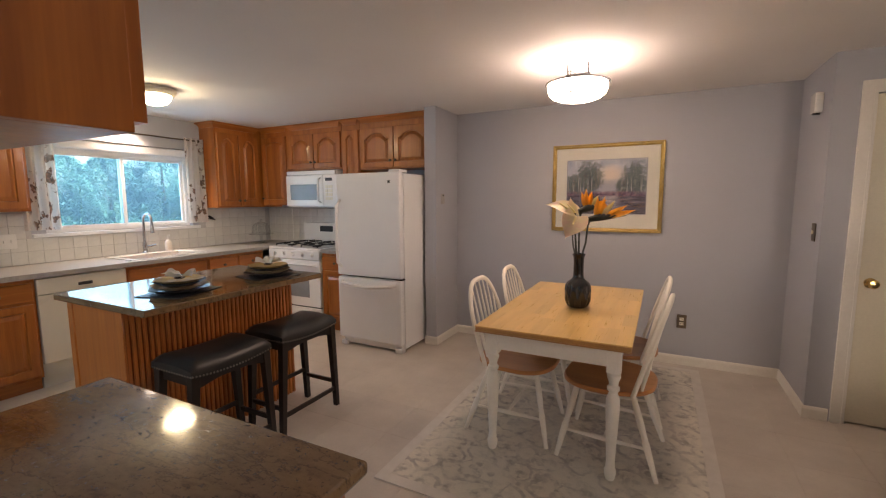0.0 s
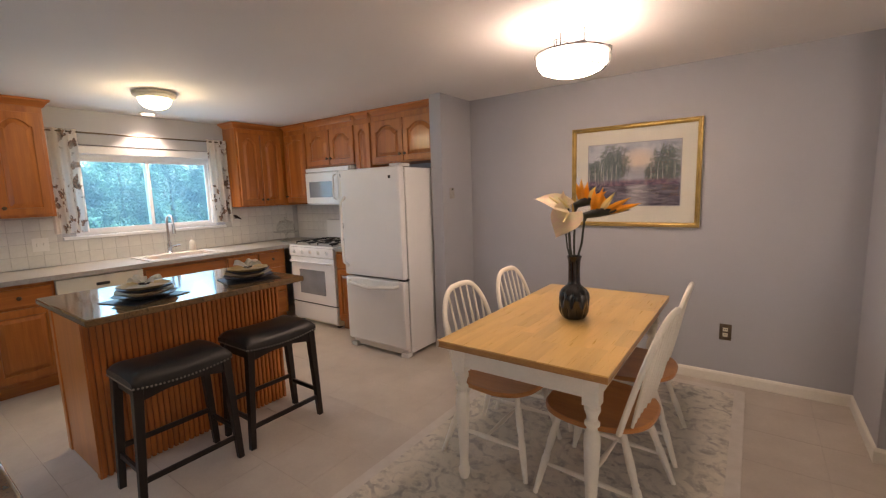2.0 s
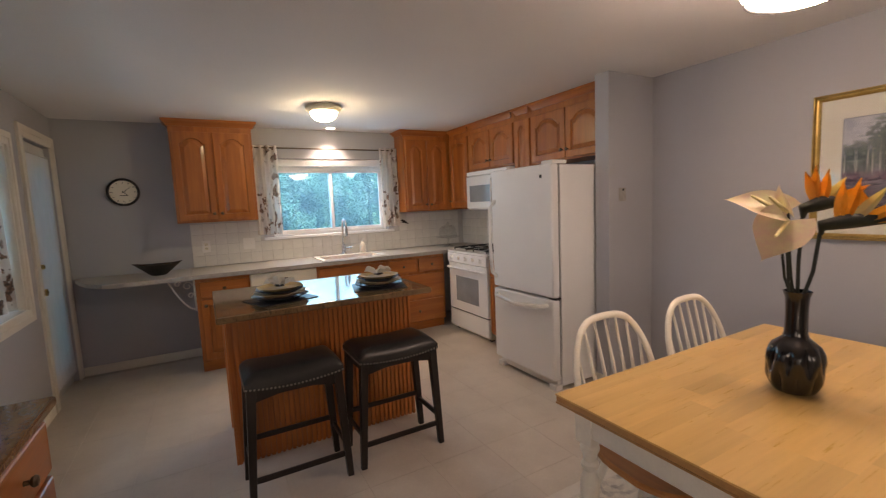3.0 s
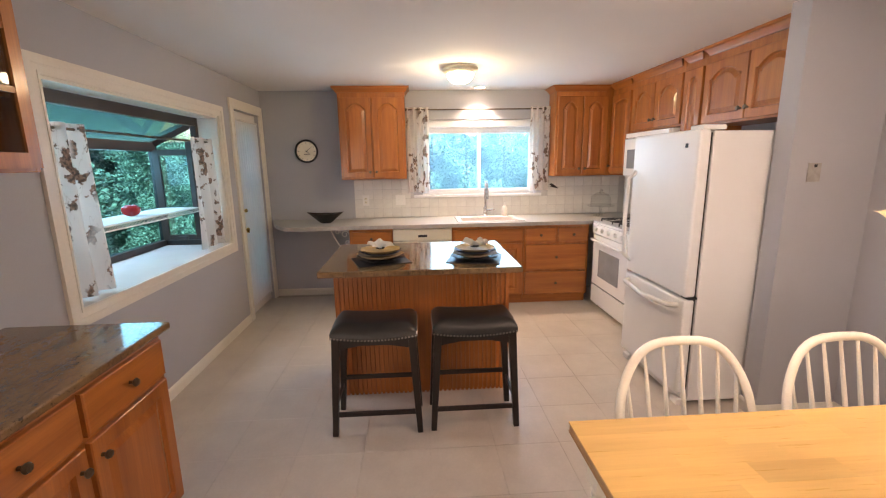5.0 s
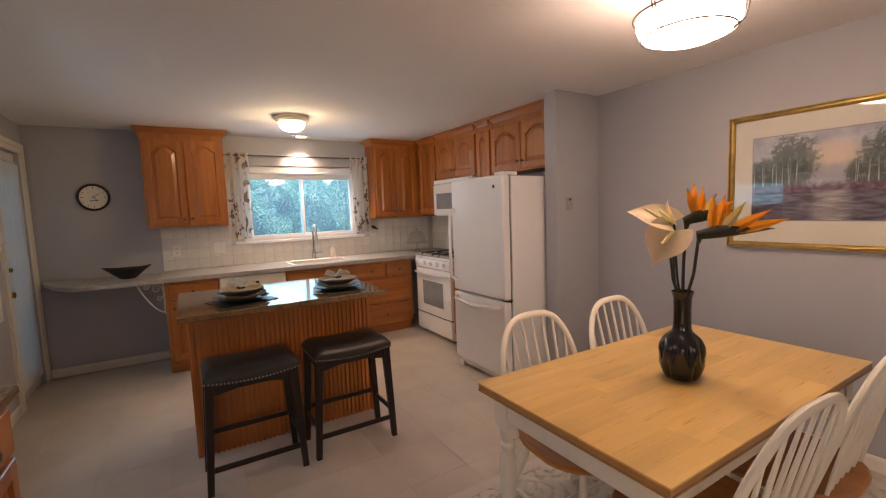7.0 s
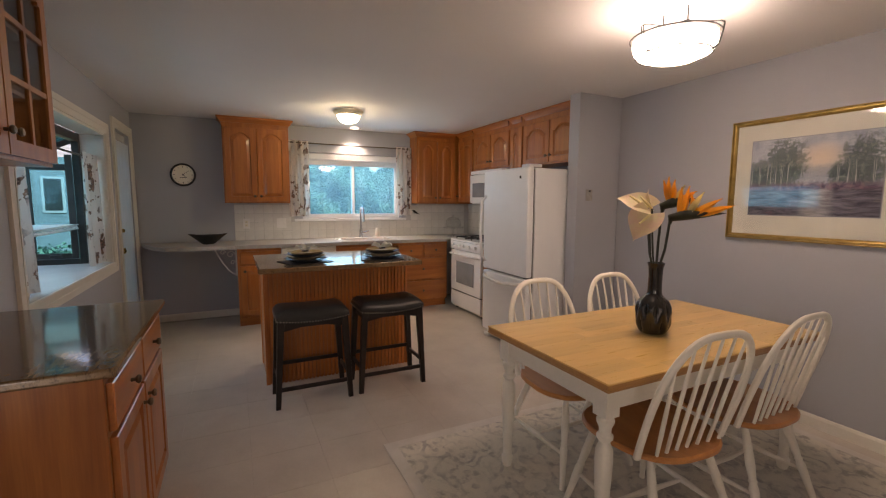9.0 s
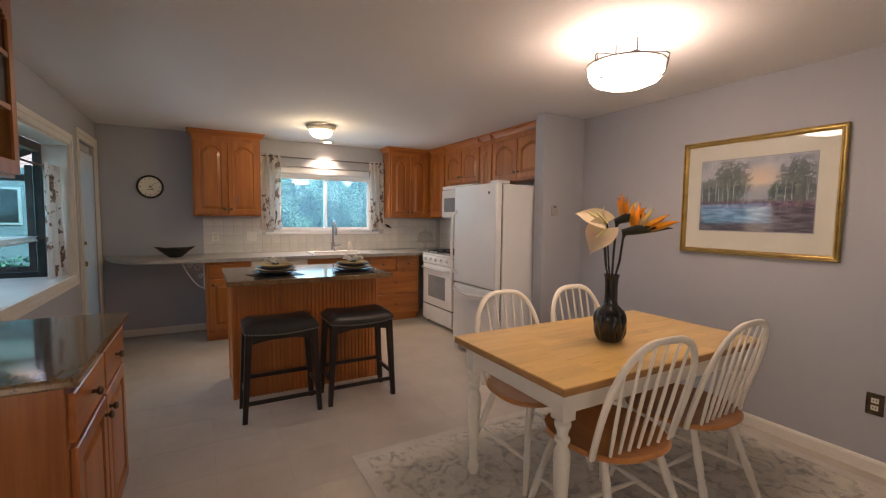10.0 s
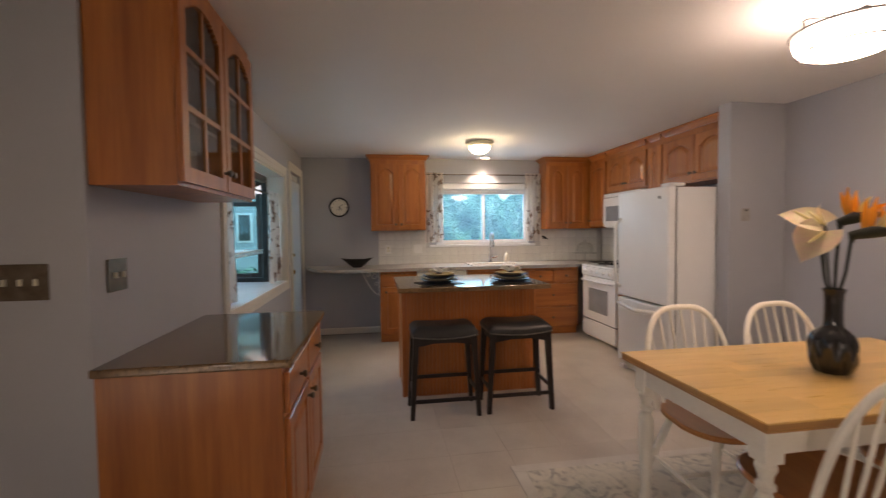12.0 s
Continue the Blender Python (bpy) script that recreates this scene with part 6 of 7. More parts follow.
pt.location = Vector(((qx0 + qx1) / 2, py - 0.0077, (qz0 + qz1) / 2)) - Vector(ORIGIN[pc.name])
tagged(pt, "misty violet lake between dark trees")
g = part("glazing", boxes((px0 + 0.03, py - 0.0125, pz0 + 0.03, px1 - 0.03, py - 0.011, pz1 - 0.03)), DOMEGLASS, pc, smooth=False)
g.visible_shadow = False

# ---------------------------------------------------------------- vase and flowers
VX, VY = -0.368, 2.985
vs_ = thing("vase", (VX, VY, 0.75), "black fluted ceramic vase on the table", "vase")
bm = bmesh.new()
prof = [(0.052, 0.7505), (0.060, 0.755), (0.070, 0.772), (0.078, 0.795), (0.082, 0.825), (0.082, 0.862), (0.078, 0.890), (0.068, 0.912), (0.050, 0.928), (0.037, 0.940), (0.033, 0.957), (0.032, 0.99), (0.032, 1.04), (0.034, 1.075), (0.041, 1.098), (0.037, 1.099), (0.029, 1.06), (0.024, 1.0), (0.0, 0.99)]


def leaf_facets(a, z):
    """Pointed leaf ribs in two staggered rows, fading to the foot and shoulder."""
    up = max(0.0, 1 - ((z - 0.868) / 0.060) ** 2)
    low = max(0.0, 1 - ((z - 0.802) / 0.058) ** 2)
    return 1 + 0.15 * (abs(math.sin(a * 4.5)) - 0.75) * up + 0.15 * (abs(math.cos(a * 4.5)) - 0.75) * low


lathe(bm, [q for p0, p1 in zip(prof, prof[1:]) for q in (p0, ((p0[0] + p1[0]) / 2, (p0[1] + p1[1]) / 2))] + [prof[-1]], at=(VX, VY, 0), seg=108, flute=leaf_facets)
part("body", bm, VASE, vs_)


def stem(parent, pts, r=0.0045):
    bm = bmesh.new()
    tube(bm, pts, r, 8)
    return part("stem", bm, STEM, parent)


def spathe(parent, base, tip, up, width, name="spathe"):
    """A heart-shaped waxy bract from base to tip, cupped towards up."""
    b, t, u = Vector(base), Vector(tip), Vector(up).normalized()
    d = t - b
    s = d.cross(u).normalized()
    u = s.cross(d).normalized()
    bm = bmesh.new()

    def fn(p, q):
        e = 2 * q - 1
        w = width * (math.sin(math.pi * min(1.0, p * 0.95 + 0.10) ** 0.62)) * (1 - 0.15 * p)
        back = -0.22 * d.length * (abs(e) ** 0.8) * max(0.0, 0.35 - p) / 0.35
        return b + d * p + d.normalized() * back + s * (e * w) + u * (0.30 * w * e * e + 0.10 * d.length * math.sin(p * 3.1))
    sheet(bm, 14, 12, fn)
    bmesh.ops.solidify(bm, geom=bm.faces[:], thickness=0.0012)
    return part(name, bm, SPATHE, parent, "waxy pink and green heart-shaped bract")


def anthurium(base, tip, up, width, bend):
    ob = thing("anthurium", (VX, VY, 1.0), "artificial pink and green anthurium in the vase", "flower", "flowers in the vase")
    m = Vector((VX, VY, 1.02))
    stem(ob, [m, m.lerp(Vector(base), 0.35) + Vector(bend), m.lerp(Vector(base), 0.7) + Vector(bend) * 0.7, base])
    spathe(ob, base, tip, up, width)
    bm = bmesh.new()
    b = Vector(base)
    q = b + (Vector(tip) - b) * 0.45 + Vector(up) * 0.055
    tube(bm, [b, b.lerp(q, 0.5), q], [0.006, 0.007, 0.004], 8)
    part("spadix", bm, YELLOW, ob, "pale yellow spadix")


anthurium((-0.415, 2.965, 1.365), (-0.583, 2.924, 1.412), (0.1, -0.6, 0.7), 0.062, (-0.02, 0, 0))
anthurium((-0.390, 2.955, 1.335), (-0.445, 2.905, 1.196), (0.35, -0.85, 0.30), 0.085, (-0.012, -0.01, 0))

anthurium((-0.398, 2.972, 1.362), (-0.432, 2.985, 1.462), (-0.5, -0.7, 0.2), 0.040, (-0.008, 0, 0))


def bird_flower(base, beak, fan, bend, lean):
    """A bird of paradise: dark beak, orange and yellow sepals."""
    ob = thing("bird_of_paradise", (VX, VY, 1.0), "artificial orange bird-of-paradise flower in the vase", "flower", "flowers in the vase")
    m, b, k = Vector((VX, VY, 1.02)), Vector(base), Vector(beak)
    stem(ob, [m, m.lerp(b, 0.5) + Vector(bend), b], 0.006)
    bm = bmesh.new()
    tube(bm, [b + Vector((0, 0, -0.03)), b, b.lerp(k, 0.3) + Vector((0, 0, 0.008)), b.lerp(k, 0.65) + Vector((0, 0, 0.004)), k], [0.006, 0.019, 0.025, 0.015, 0.001], 10, 1.0)
    part("beak", bm, STEM, ob, "dark pointed flower sheath")
    for i, (dx, dy, dz, ln, mt) in enumerate(fan):
        d = Vector((dx, dy, dz)).normalized()
        s0 = b.lerp(k, 0.18 + 0.06 * i)
        sd = d.cross(Vector(lean)).normalized()
        bm = bmesh.new()

        def fn(p, q, s0=s0, d=d, sd=sd, ln=ln):
            w = 0.0165 * math.sin(math.pi * (p * 0.96 + 0.035)) * (1.25 - 0.5 * p)
            e = 2 * q - 1
            return s0 + d * (ln * p) + sd * (w * e) + sd.cross(d) * (0.008 * abs(e) + 0.012 * p * p)
        sheet(bm, 12, 4, fn)
        bmesh.ops.solidify(bm, geom=bm.faces[:], thickness=0.001)
        part("petal", bm, mt, ob)


bird_flower((-0.372, 3.010, 1.372), (-0.225, 3.060, 1.408), [(0.05, 0, 1, 0.135, ORANGE), (-0.28, 0, 1, 0.12, ORANGE), (0.22, -0.1, 1, 0.12, ORANGE), (0.5, 0.05, 0.8, 0.10, YELLOW), (0.7, 0.1, 0.4, 0.11, ORANGE)], (-0.004, 0, 0), (0, -1, 0.1))
bird_flower((-0.318, 3.000, 1.318), (-0.100, 3.065, 1.345), [(0.10, 0, 1, 0.14, ORANGE), (0.32, -0.1, 1, 0.15, ORANGE), (0.62, 0.05, 0.8, 0.14, YELLOW), (0.9, 0.1, 0.5, 0.165, ORANGE), (0.95, 0.15, 0.26, 0.185, ORANGE), (-0.15, 0, 1, 0.10, ORANGE)], (0.012, 0, 0), (0, -1, 0.1))

# ---------------------------------------------------------------- place settings
def octagon(bm, cx, cy, r0, r1, z0, z1, dish=0.0, turn=0.39):
    a = [(cx + r * math.cos(turn + k * math.pi / 4), cy + r * math.sin(turn + k * math.pi / 4)) for r in (1,) for k in range(8)]
    rings = []
    for r, z in ((r0, z0), (r1, z1 - 0.002), (r1, z1), (r1 * 0.72, z1 - dish), (0.0, z1 - dish)):
        if r == 0:
            rings.append([bm.verts.new((cx, cy, z))])
        else:
            rings.append([bm.verts.new((cx + r * (p - cx), cy + r * (q - cy), z)) for p, q in a])
    for p, q in zip(rings, rings[1:]):
        for i in range(8):
            j = (i + 1) % 8
            bm.faces.new((p[i], p[j], q[j], q[i]) if len(q) > 1 else (p[i], p[j], q[0]))
    bm.faces.new(rings[0][::-1])


def setting(cx, cy, turn, seed):
    IT = 0.931
    mt = thing("placemat", (cx, cy, IT), "black woven placemat on the granite top", "placemat", "place settings")
    bm = boxes((-0.14, -0.165, 0, 0.14, 0.165, 0.004))
    bmesh.ops.transform(bm, matrix=pose(cx, cy, IT, 0, 0, turn), verts=bm.verts[:])
    part("mat", bm, DARK, mt, bevel=0.001)
    z = IT + 0.0045
    for i, (r, m, nm, lb, up) in enumerate(((0.162, DARK, "charger_plate", "black octagonal charger plate", 0.019), (0.150, PLATE_CREAM, "dinner_plate", "tan octagonal dinner plate", 0.020),
                                            (0.139, DARK, "rim_plate", "black octagonal plate", 0.011), (0.132, PLATE_GOLD, "salad_plate", "mustard octagonal salad plate", 0.017))):
        ob = thing(nm, (cx, cy, z), lb + " in a stack", "plate", "place settings")
        bm = bmesh.new()
        octagon(bm, cx, cy, r * 0.60, r, z, z + 0.025, 0.014, 0.39 + 0.21 * i + seed)
        part("dish", bm, m, ob, smooth=False)
        z += up
    ob = thing("napkin", (cx, cy, z), "folded white napkin on the plates", "napkin", "place settings")
    rg_ = random.Random(seed)
    for q in range(3):
        ang, ph = seed + q * 2.1 + rg_.uniform(-0.3, 0.3), rg_.uniform(0, 6)
        ca, sa = math.cos(ang), math.sin(ang)
        bm = bmesh.new()

        def fold(u, v, ca=ca, sa=sa, ph=ph):
            e = 2 * v - 1
            d = 0.075 * u
            w = e * (0.016 + 0.040 * u)
            h = 0.004 + 0.052 * math.sin(1.9 * u) * (1 - 0.5 * e * e) + 0.007 * math.sin(e * 6 + ph) * u
            return (cx + ca * d - sa * w, cy + sa * d + ca * w, z + h)
        sheet(bm, 12, 16, fold)
        bmesh.ops.solidify(bm, geom=bm.faces[:], thickness=0.0025)
        part("fold", bm, NAPKIN, ob)
    bm = bmesh.new()
    tube(bm, [(cx + 0.022 * math.cos(a), cy + 0.022 * math.sin(a), z + 0.012) for a in [k * 0.524 for k in range(12)]], 0.007, 8, closed=True)
    part("napkin_ring", bm, VASE, ob, "dark napkin ring")


setting(-2.33, 1.615, 18, 1)
setting(-2.31, 2.215, -14, 2)

# ---------------------------------------------------------------- counter things
bw = thing("bowl", (-4.34, 0.87, 0.91), "black pointed serving bowl on the shelf", "bowl")
bm = bmesh.new()


def bowl_pt(r, zz, a):
    c, s = math.cos(a), math.sin(a)
    peak = 1 + 0.28 * abs(s) ** 6
    return (-4.34 + r * 0.62 * c, 0.87 + r * s * peak, 0.911 + zz + 0.016 * abs(s) ** 6 * (zz / 0.09))


levels = [(0.040, 0.0), (0.055, 0.010), (0.105, 0.058), (0.155, 0.102), (0.149, 0.103), (0.098, 0.060), (0.05, 0.018), (0.02, 0.014)]
rings = [[bm.verts.new(bowl_pt(r, zz, 2 * math.pi * k / 36)) for k in range(36)] for r, zz in levels]
for p, q in zip(rings, rings[1:]):
    for i in range(36):
        bm.faces.new((p[i], p[(i + 1) % 36], q[(i + 1) % 36], q[i]))
bm.faces.new(rings[0][::-1])
bm.faces.new(rings[-1])
part("body", bm, VASE, bw)

ck = thing("wall_clock", (XW, 0.637, 1.681), "round black-rimmed wall clock with white face", "clock")
m = facing("+x", (XW + 0.001, 0.637, 1.681))
bm = bmesh.new()
lathe(bm, [(0.118, 0.0), (0.130, 0.012), (0.128, 0.026), (0.116, 0.030), (0.108, 0.020), (0.108, 0.0)], m=m, seg=48)
part("rim", bm, DARK, ck)
bm = bmesh.new()
lathe(bm, [(0.109, 0.010), (0.109, 0.014), (0.0, 0.0142)], m=m, seg=48)
fc = part("face", bm, CHALK, ck, "white clock face")
for k in range(12):
    bm = bmesh.new()
    a = k * math.pi / 6
    r0, r1 = (0.080, 0.098) if k % 3 == 0 else (0.086, 0.097)
    p = [(r0 * math.sin(a) - 0.0025 * math.cos(a), r0 * math.cos(a) + 0.0025 * math.sin(a)), (r0 * math.sin(a) + 0.0025 * math.cos(a), r0 * math.cos(a) - 0.0025 * math.sin(a)),
         (r1 * math.sin(a) + 0.0025 * math.cos(a), r1 * math.cos(a) - 0.0025 * math.sin(a)), (r1 * math.sin(a) - 0.0025 * math.cos(a), r1 * math.cos(a) + 0.0025 * math.sin(a))]
    prism(bm, p, 0.0145, 0.0158, lambda a_, b_, c_: m @ Vector((a_, b_, c_)))
    part("hour_mark", bm, DARK, fc, smooth=False)
for nm, an, ln, wd, w0 in (("hour_pointer", 2.35, 0.050, 0.004, 0.0165), ("minute_pointer", 0.9, 0.078, 0.003, 0.0185)):
    bm = bmesh.new()
    c, s = math.cos(an), math.sin(an)
    prism(bm, [(-wd * c - 0.012 * s, wd * s - 0.012 * c), (wd * c - 0.012 * s, -wd * s - 0.012 * c), (ln * s + wd * 0.4 * c, ln * c - wd * 0.4 * s), (ln * s - wd * 0.4 * c, ln * c + wd * 0.4 * s)], w0, w0 + 0.0015, lambda a_, b_, c_: m @ Vector((a_, b_, c_)))
    part(nm, bm, DARK, fc, smooth=False)
bm = bmesh.new()
box(bm, -0.03, -0.035, 0.0145, 0.03, -0.029, 0.0155)
for v in bm.verts:
    v.co = m @ v.co
part("maker_mark", bm, DARK, fc, smooth=False)

cs_ = thing("cake_stand", (-4.38, 3.93, 0.91), "glass domed cake stand on the corner counter", "cake stand")
at = (-4.38, 3.93, 0)
bm = bmesh.new()
lathe(bm, [(0.075, 0.911), (0.072, 0.918), (0.022, 0.935), (0.014, 0.97), (0.014, 1.00), (0.03, 1.018), (0.0, 1.019)], at=at, seg=28)
part("pedestal", bm, DOMEGLASS, cs_)
bm = bmesh.new()
lathe(bm, [(0.03, 1.020), (0.14, 1.026), (0.150, 1.034), (0.146, 1.038), (0.0, 1.034)], at=at, seg=32)
part("plate", bm, DOMEGLASS, cs_)
bm = bmesh.new()
lathe(bm, [(0.108, 1.040), (0.110, 1.08), (0.100, 1.13), (0.07, 1.165), (0.02, 1.18), (0.010, 1.19), (0.018, 1.205), (0.010, 1.218), (0.0, 1.219)], at=at, seg=32)
bm.faces.ensure_lookup_table()
for f in [f for f in bm.faces if len(f.verts) > 8]:
    bm.faces.remove(f)
bmesh.ops.solidify(bm, geom=bm.faces[:], thickness=0.003)
part("dome", bm, DOMEGLASS, cs_, "clear glass dome with knob")

bd = thing("bird_ornament", (XW, 3.47, 1.24), "small dark bird ornament on the tiles", "ornament")
bm = bmesh.new()
tube(bm, [(XW + 0.022, 3.43, 1.262), (XW + 0.024, 3.445, 1.262), (XW + 0.026, 3.465, 1.248), (XW + 0.024, 3.495, 1.232), (XW + 0.02, 3.53, 1.215)], [0.006, 0.013, 0.017, 0.012, 0.003], 10)
tube(bm, [(XW + 0.022, 3.432, 1.262), (XW + 0.022, 3.412, 1.258)], [0.004, 0.001], 6)
part("body", bm, ESPRESSO, bd)
bm = bmesh.new()
tube(bm, [(XW + 0.012, 3.44, 1.235), (XW + 0.014, 3.47, 1.229), (XW + 0.012, 3.51, 1.226)], 0.004, 6)
part("perch", bm, ESPRESSO, bd)

ap = thing("apple_ornament", (-2.90, -0.22, 1.188), "red glazed apple ornament on the wire shelf", "ornament")
bm = bmesh.new()
lathe(bm, [(0.018, 1.188), (0.045, 1.199), (0.060, 1.224), (0.057, 1.251), (0.035, 1.267), (0.012, 1.261), (0.0, 1.257)], at=(-2.90, -0.22, 0), seg=24)
part("fruit", bm, RED, ap)
bm = bmesh.new()
tube(bm, [(-2.90, -0.22, 1.257), (-2.895, -0.22, 1.284)], 0.004, 6)
part("stalk", bm, BARK, ap)

# ---------------------------------------------------------------- curtains and rods
def curtain(name, p0, p1, z0, z1, out, waves, amp, label, group, flare=0.0):
    ob = thing(name, (*p0, z0), label, "curtain", group)
    a, b, o = Vector((*p0, 0)), Vector((*p1, 0)), Vector((*out, 0))
    bm = bmesh.new()

    def fn(u, v):
        k = u + flare * (1 - v) * (u - 0.5)
        return a.lerp(b, k) + o * (amp * math.sin(u * waves * 6.283 + 0.5 * math.sin(v * 2.5)) * (0.75 + 0.35 * (1 - v))) + Vector((0, 0, z0 + (z1 - z0) * v))
    sheet(bm, int(waves * 14), 14, fn)
    bmesh.ops.solidify(bm, geom=bm.faces[:], thickness=0.0015)
    part("cloth", bm, CURTAIN, ob)
    return ob


def rod(p0, p1, out, label):
    ob = thing("curtain_rod", p0, label, "curtain rod")
    bm = bmesh.new()
    tube(bm, [p0, p1], 0.0075, 10)
    part("bar", bm, BRONZE, ob)
    d = (Vector(p1) - Vector(p0)).normalized()
    for p, s in ((Vector(p0), -1), (Vector(p1), 1)):
        bm = bmesh.new()
        tube(bm, [p, p + d * s * 0.012, p + d * s * 0.026, p + d * s * 0.04, p + d * s * 0.047], [0.009, 0.010, 0.020, 0.017, 0.004], 12)
        part("finial", bm, BRONZE, ob)
        bm = bmesh.new()
        q = p - d * s * 0.02
        tube(bm, [q, q - Vector(out)], 0.006, 8)
        part("bracket", bm, BRONZE, ob)
    return ob


rod((XW + 0.075, 1.80, 2.112), (XW + 0.075, 3.30, 2.112), (0.074, 0, 0), "bronze curtain rod over the kitchen window")
curtain("curtain", (XW + 0.075, 1.762), (XW + 0.075, 2.015), 1.20, 2.135, (1, 0), 3.5, 0.024, "white leaf-print curtain panel", "kitchen curtains")
curtain("curtain", (XW + 0.075, 3.165), (XW + 0.075, 3.395), 1.20, 2.135, (1, 0), 3.5, 0.024, "white leaf-print curtain panel", "kitchen curtains")
rod((-3.53, 0.085, 1.735), (-1.86, 0.085, 1.735), (0, 0.02, -0.0), "bronze rod across the garden window")
curtain("curtain", (-1.815, 0.09), (-2.15, 0.09), 0.865, 1.765, (0, 1), 2.6, 0.034, "white leaf-print curtain in the garden window", "garden window curtains", 0.1)
curtain("curtain", (-3.23, 0.09), (-3.565, 0.09), 0.865, 1.765, (0, 1), 2.2, 0.030, "white leaf-print curtain in the garden window", "garden window curtains", 0.1)

# ---------------------------------------------------------------- plates and small fittings
def wall_plate(name, side, at, w, h, mat, label, toggles=0, outlet=False):
    ob = thing(name, at, label, "wall plate")
    m = facing(side, at)

    def local(b, mt, nm, parent, bev=0.001, lb=""):
        bm = bmesh.new()
        for v in box(bm, *b):
            v.co = m @ v.co
        return part(nm, bm, mt, parent, lb, bevel=bev)
    pl = local((-w / 2, -h / 2, 0.0005, w / 2, h / 2, 0.006), mat, "cover", ob, 0.002)
    for k in range(toggles):
        u = (k - (toggles - 1) / 2) * 0.046
        local((u - 0.005, -0.011, 0.006, u + 0.005, 0.011, 0.016), BISQUE if mat is BRONZE else mat, "toggle", pl)
    if outlet:
        for dv in (-0.02, 0.02):
            s = local((-0.016, dv - 0.014, 0.006, 0.016, dv + 0.014, 0.008), BISQUE, "socket", pl, 0.003)
            for du in (-0.006, 0.006):
                local((du - 0.0014, dv - 0.004, 0.008, du + 0.0014, dv + 0.006, 0.0085), DARK, "slot", pl, 0)
    return ob


wall_plate("outlet", "-y", (0.294, YN, 0.386), 0.075, 0.12, BRONZE, "bronze outlet plate with two ivory sockets", outlet=True)
wall_plate("light_switch", "+y", (-0.615, YS, 1.21), 0.12, 0.12, BRONZE, "bronze double switch plate over the buffet", 2)
wall_plate("light_switch", "+x", (-0.46, -0.055, 1.205), 0.205, 0.12, BRONZE, "bronze four-gang switch plate on the hall wall", 4)
wall_plate("light_switch", "-x", (1.0, 3.78, 1.225), 0.075, 0.12, BRONZE, "bronze switch plate beside the closet", 1)
wall_plate("light_switch", "+x", (-1.86, 3.99, 1.455), 0.075, 0.10, LAMINATE, "pale switch plate on the short wall", 0)
wall_plate("light_switch", "+x", (-1.853, 3.99, 1.49), 0.016, 0.016, DARK, "small dark button on the short wall", 0)
wall_plate("outlet", "+x", (XW + 0.0065, 1.27, 1.115), 0.075, 0.12, WHITE, "white outlet plate on the tiles", outlet=True)
wall_plate("light_switch", "+x", (XW + 0.0065, 1.67, 1.115), 0.115, 0.12, WHITE, "white double switch plate on the tiles", 2)
cb = thing("door_chime", (1.0, 3.88, 2.07), "small white door chime box", "chime")
part("box", boxes((0.955, 3.83, 2.005, 0.9995, 3.935, 2.135)), WHITE, cb, bevel=0.006)
part("button", boxes((0.952, 3.85, 1.995, 0.99, 3.875, 2.0055)), DARK, cb)

# ---------------------------------------------------------------- tiles, last
def tile_mesh(name, w, h, thick, bev, mat):
    bm = boxes((-w / 2, -h / 2, 0, w / 2, h / 2, thick))
    bmesh.ops.bevel(bm, geom=[e for e in bm.edges if min(v.co.z for v in e.verts) > thick / 2], offset=bev, segments=1, affect="EDGES")
    me = bpy.data.meshes.new(name)
    bm.to_mesh(me)
    bm.free()
    me.materials.append(mat)
    return me


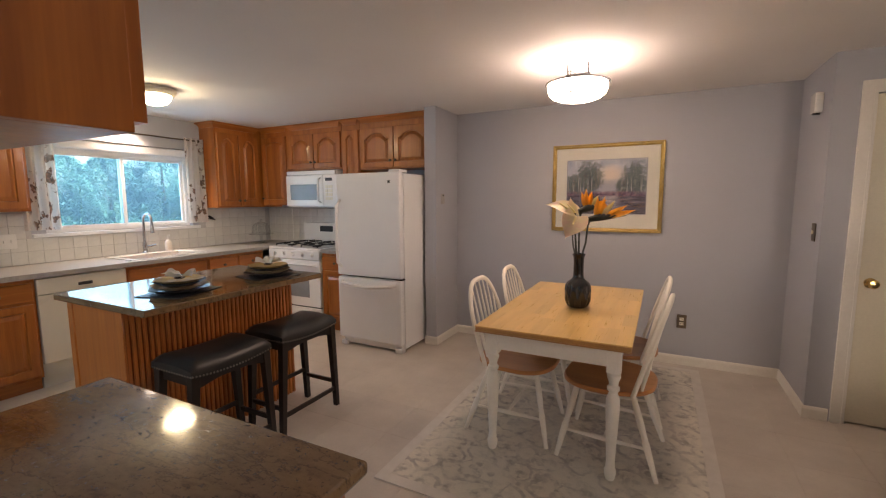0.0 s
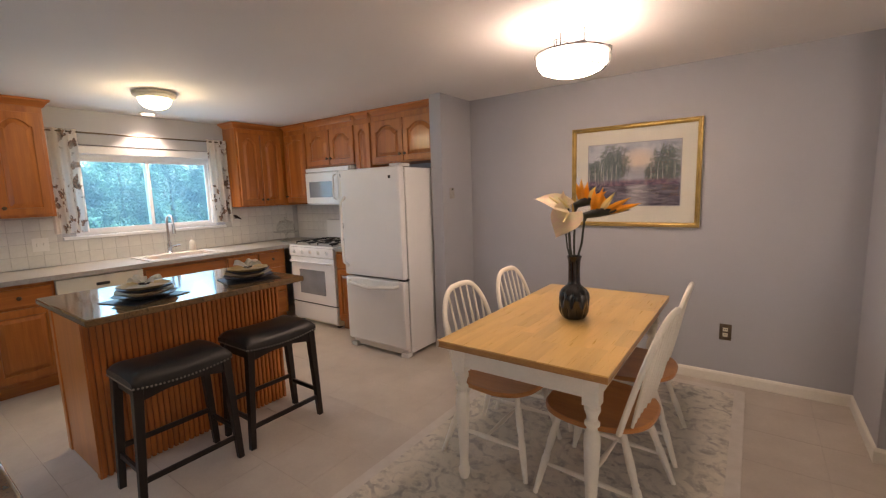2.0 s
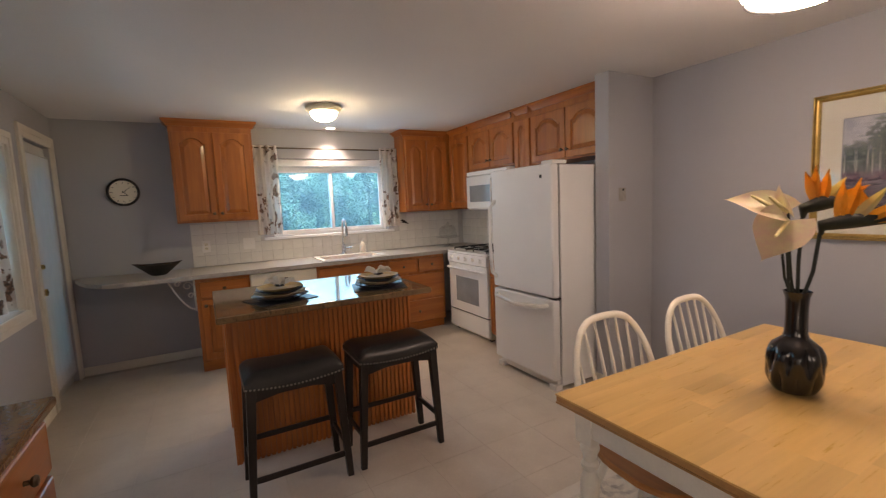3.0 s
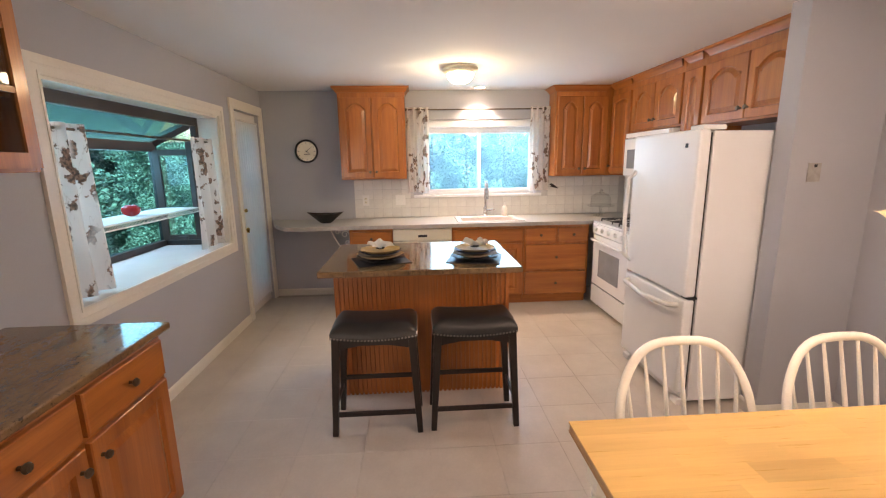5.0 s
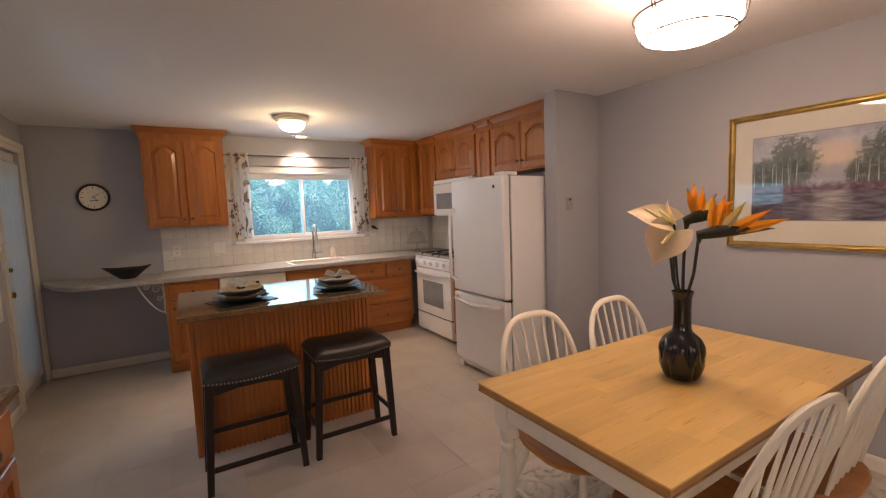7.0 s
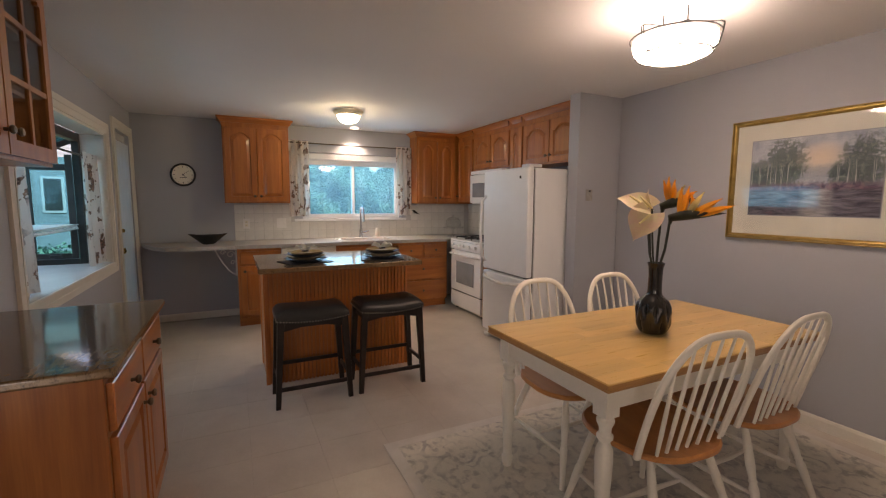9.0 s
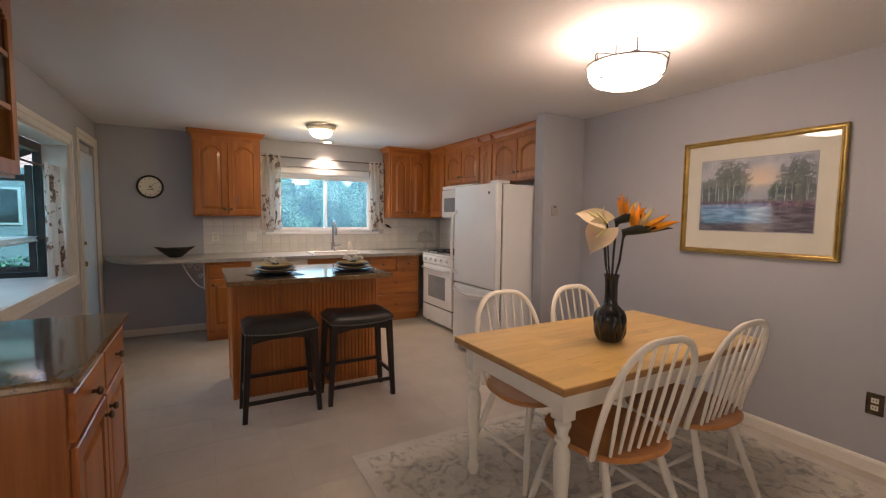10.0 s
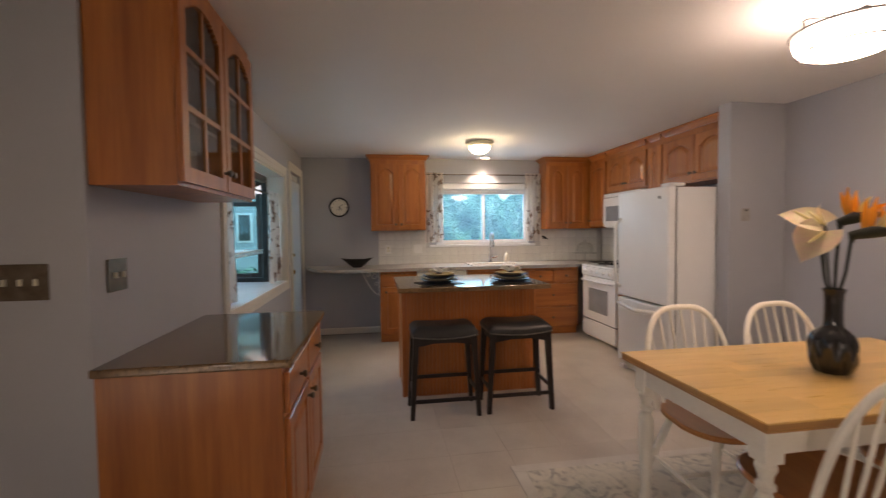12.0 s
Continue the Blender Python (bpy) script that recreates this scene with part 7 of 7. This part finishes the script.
floor_ob = bpy.data.objects["floor"]
TP = 0.3605
ft = tile_mesh("tile", TP - 0.0011, TP - 0.0011, 0.003, 0.0003, FLOOR_TILE)
far = []
gx, gy_ = -2.094, 1.889
for i in range(-8, 16):
    for j in range(-12, 8):
        cx, cy = gx + (i + 0.5) * TP, gy_ + (j + 0.5) * TP
        if cx - TP / 2 < XW - 0.2 or cx > XE or cy < YB or cy > YN + 0.2 or (cx < -0.58 and cy < YS - 0.14):
            continue
        if cx < 1.6 and cy > 0.0 and cx > XW and cy < YN + 0.1:
            ob = new("tile", ft)
            ob.location = (cx, cy, -0.003)
            ob.parent = floor_ob
        else:
            far.append((cx, cy))
v, f = [], []
for cx, cy in far:
    k = len(v)
    h = TP / 2 - 0.002
    v += [(cx - h, cy - h, 0), (cx + h, cy - h, 0), (cx + h, cy + h, 0), (cx - h, cy + h, 0)]
    f.append((k, k + 1, k + 2, k + 3))
me = bpy.data.meshes.new("hall_tiles")
me.from_pydata(v, [], f)
me.materials.append(FLOOR_TILE)
ht = new("hall_tiles", me)
ht.parent = floor_ob
tagged(ht, "beige hall floor tiles", kind="stuff")

WT = 0.108
wm = tile_mesh("tile", WT - 0.003, WT - 0.003, 0.006, 0.0015, WALL_TILE)
bs = structure("backsplash", boxes((XW + 0.0004, 1.142, 0.911, XW + 0.003, 3.40, 1.134), (XW + 0.0004, 1.142, 1.134, XW + 0.003, 1.828, 1.362), (XW + 0.0004, 3.332, 1.134, XW + 0.003, YN - 0.004, 1.362), (XW + 0.0004, 3.40, 0.911, XW + 0.003, YN - 0.004, 1.134),
                                  (XW + 0.004, YN - 0.003, 0.911, -2.80, YN - 0.0004, 1.362)), WALL_GROUT, "white square tile backsplash behind the counter", "backsplash", smooth=False)
for i in range(29):
    for j in range(4):
        cy, cz = 1.142 + (i + 0.5) * WT, 0.913 + (j + 0.5) * WT
        if cy + WT / 2 > YN - 0.003:
            continue
        if cz + WT / 2 > 1.136 and 1.828 - WT / 2 < cy < 3.332 + WT / 2:
            continue
        ob = new("tile", wm)
        ob.matrix_world = Matrix.Translation((XW + 0.001, cy, cz)) @ Matrix(((0, 0, 1, 0), (1, 0, 0, 0), (0, 1, 0, 0), (0, 0, 0, 1)))
        ob.parent = bs
for i in range(17):
    for j in range(4):
        ob = new("tile", wm)
        ob.matrix_world = Matrix.Translation((XW + 0.012 + (i + 0.5) * WT, YN - 0.001, 0.913 + (j + 0.5) * WT)) @ Matrix(((1, 0, 0, 0), (0, 0, -1, 0), (0, 1, 0, 0), (0, 0, 0, 1)))
        ob.parent = bs
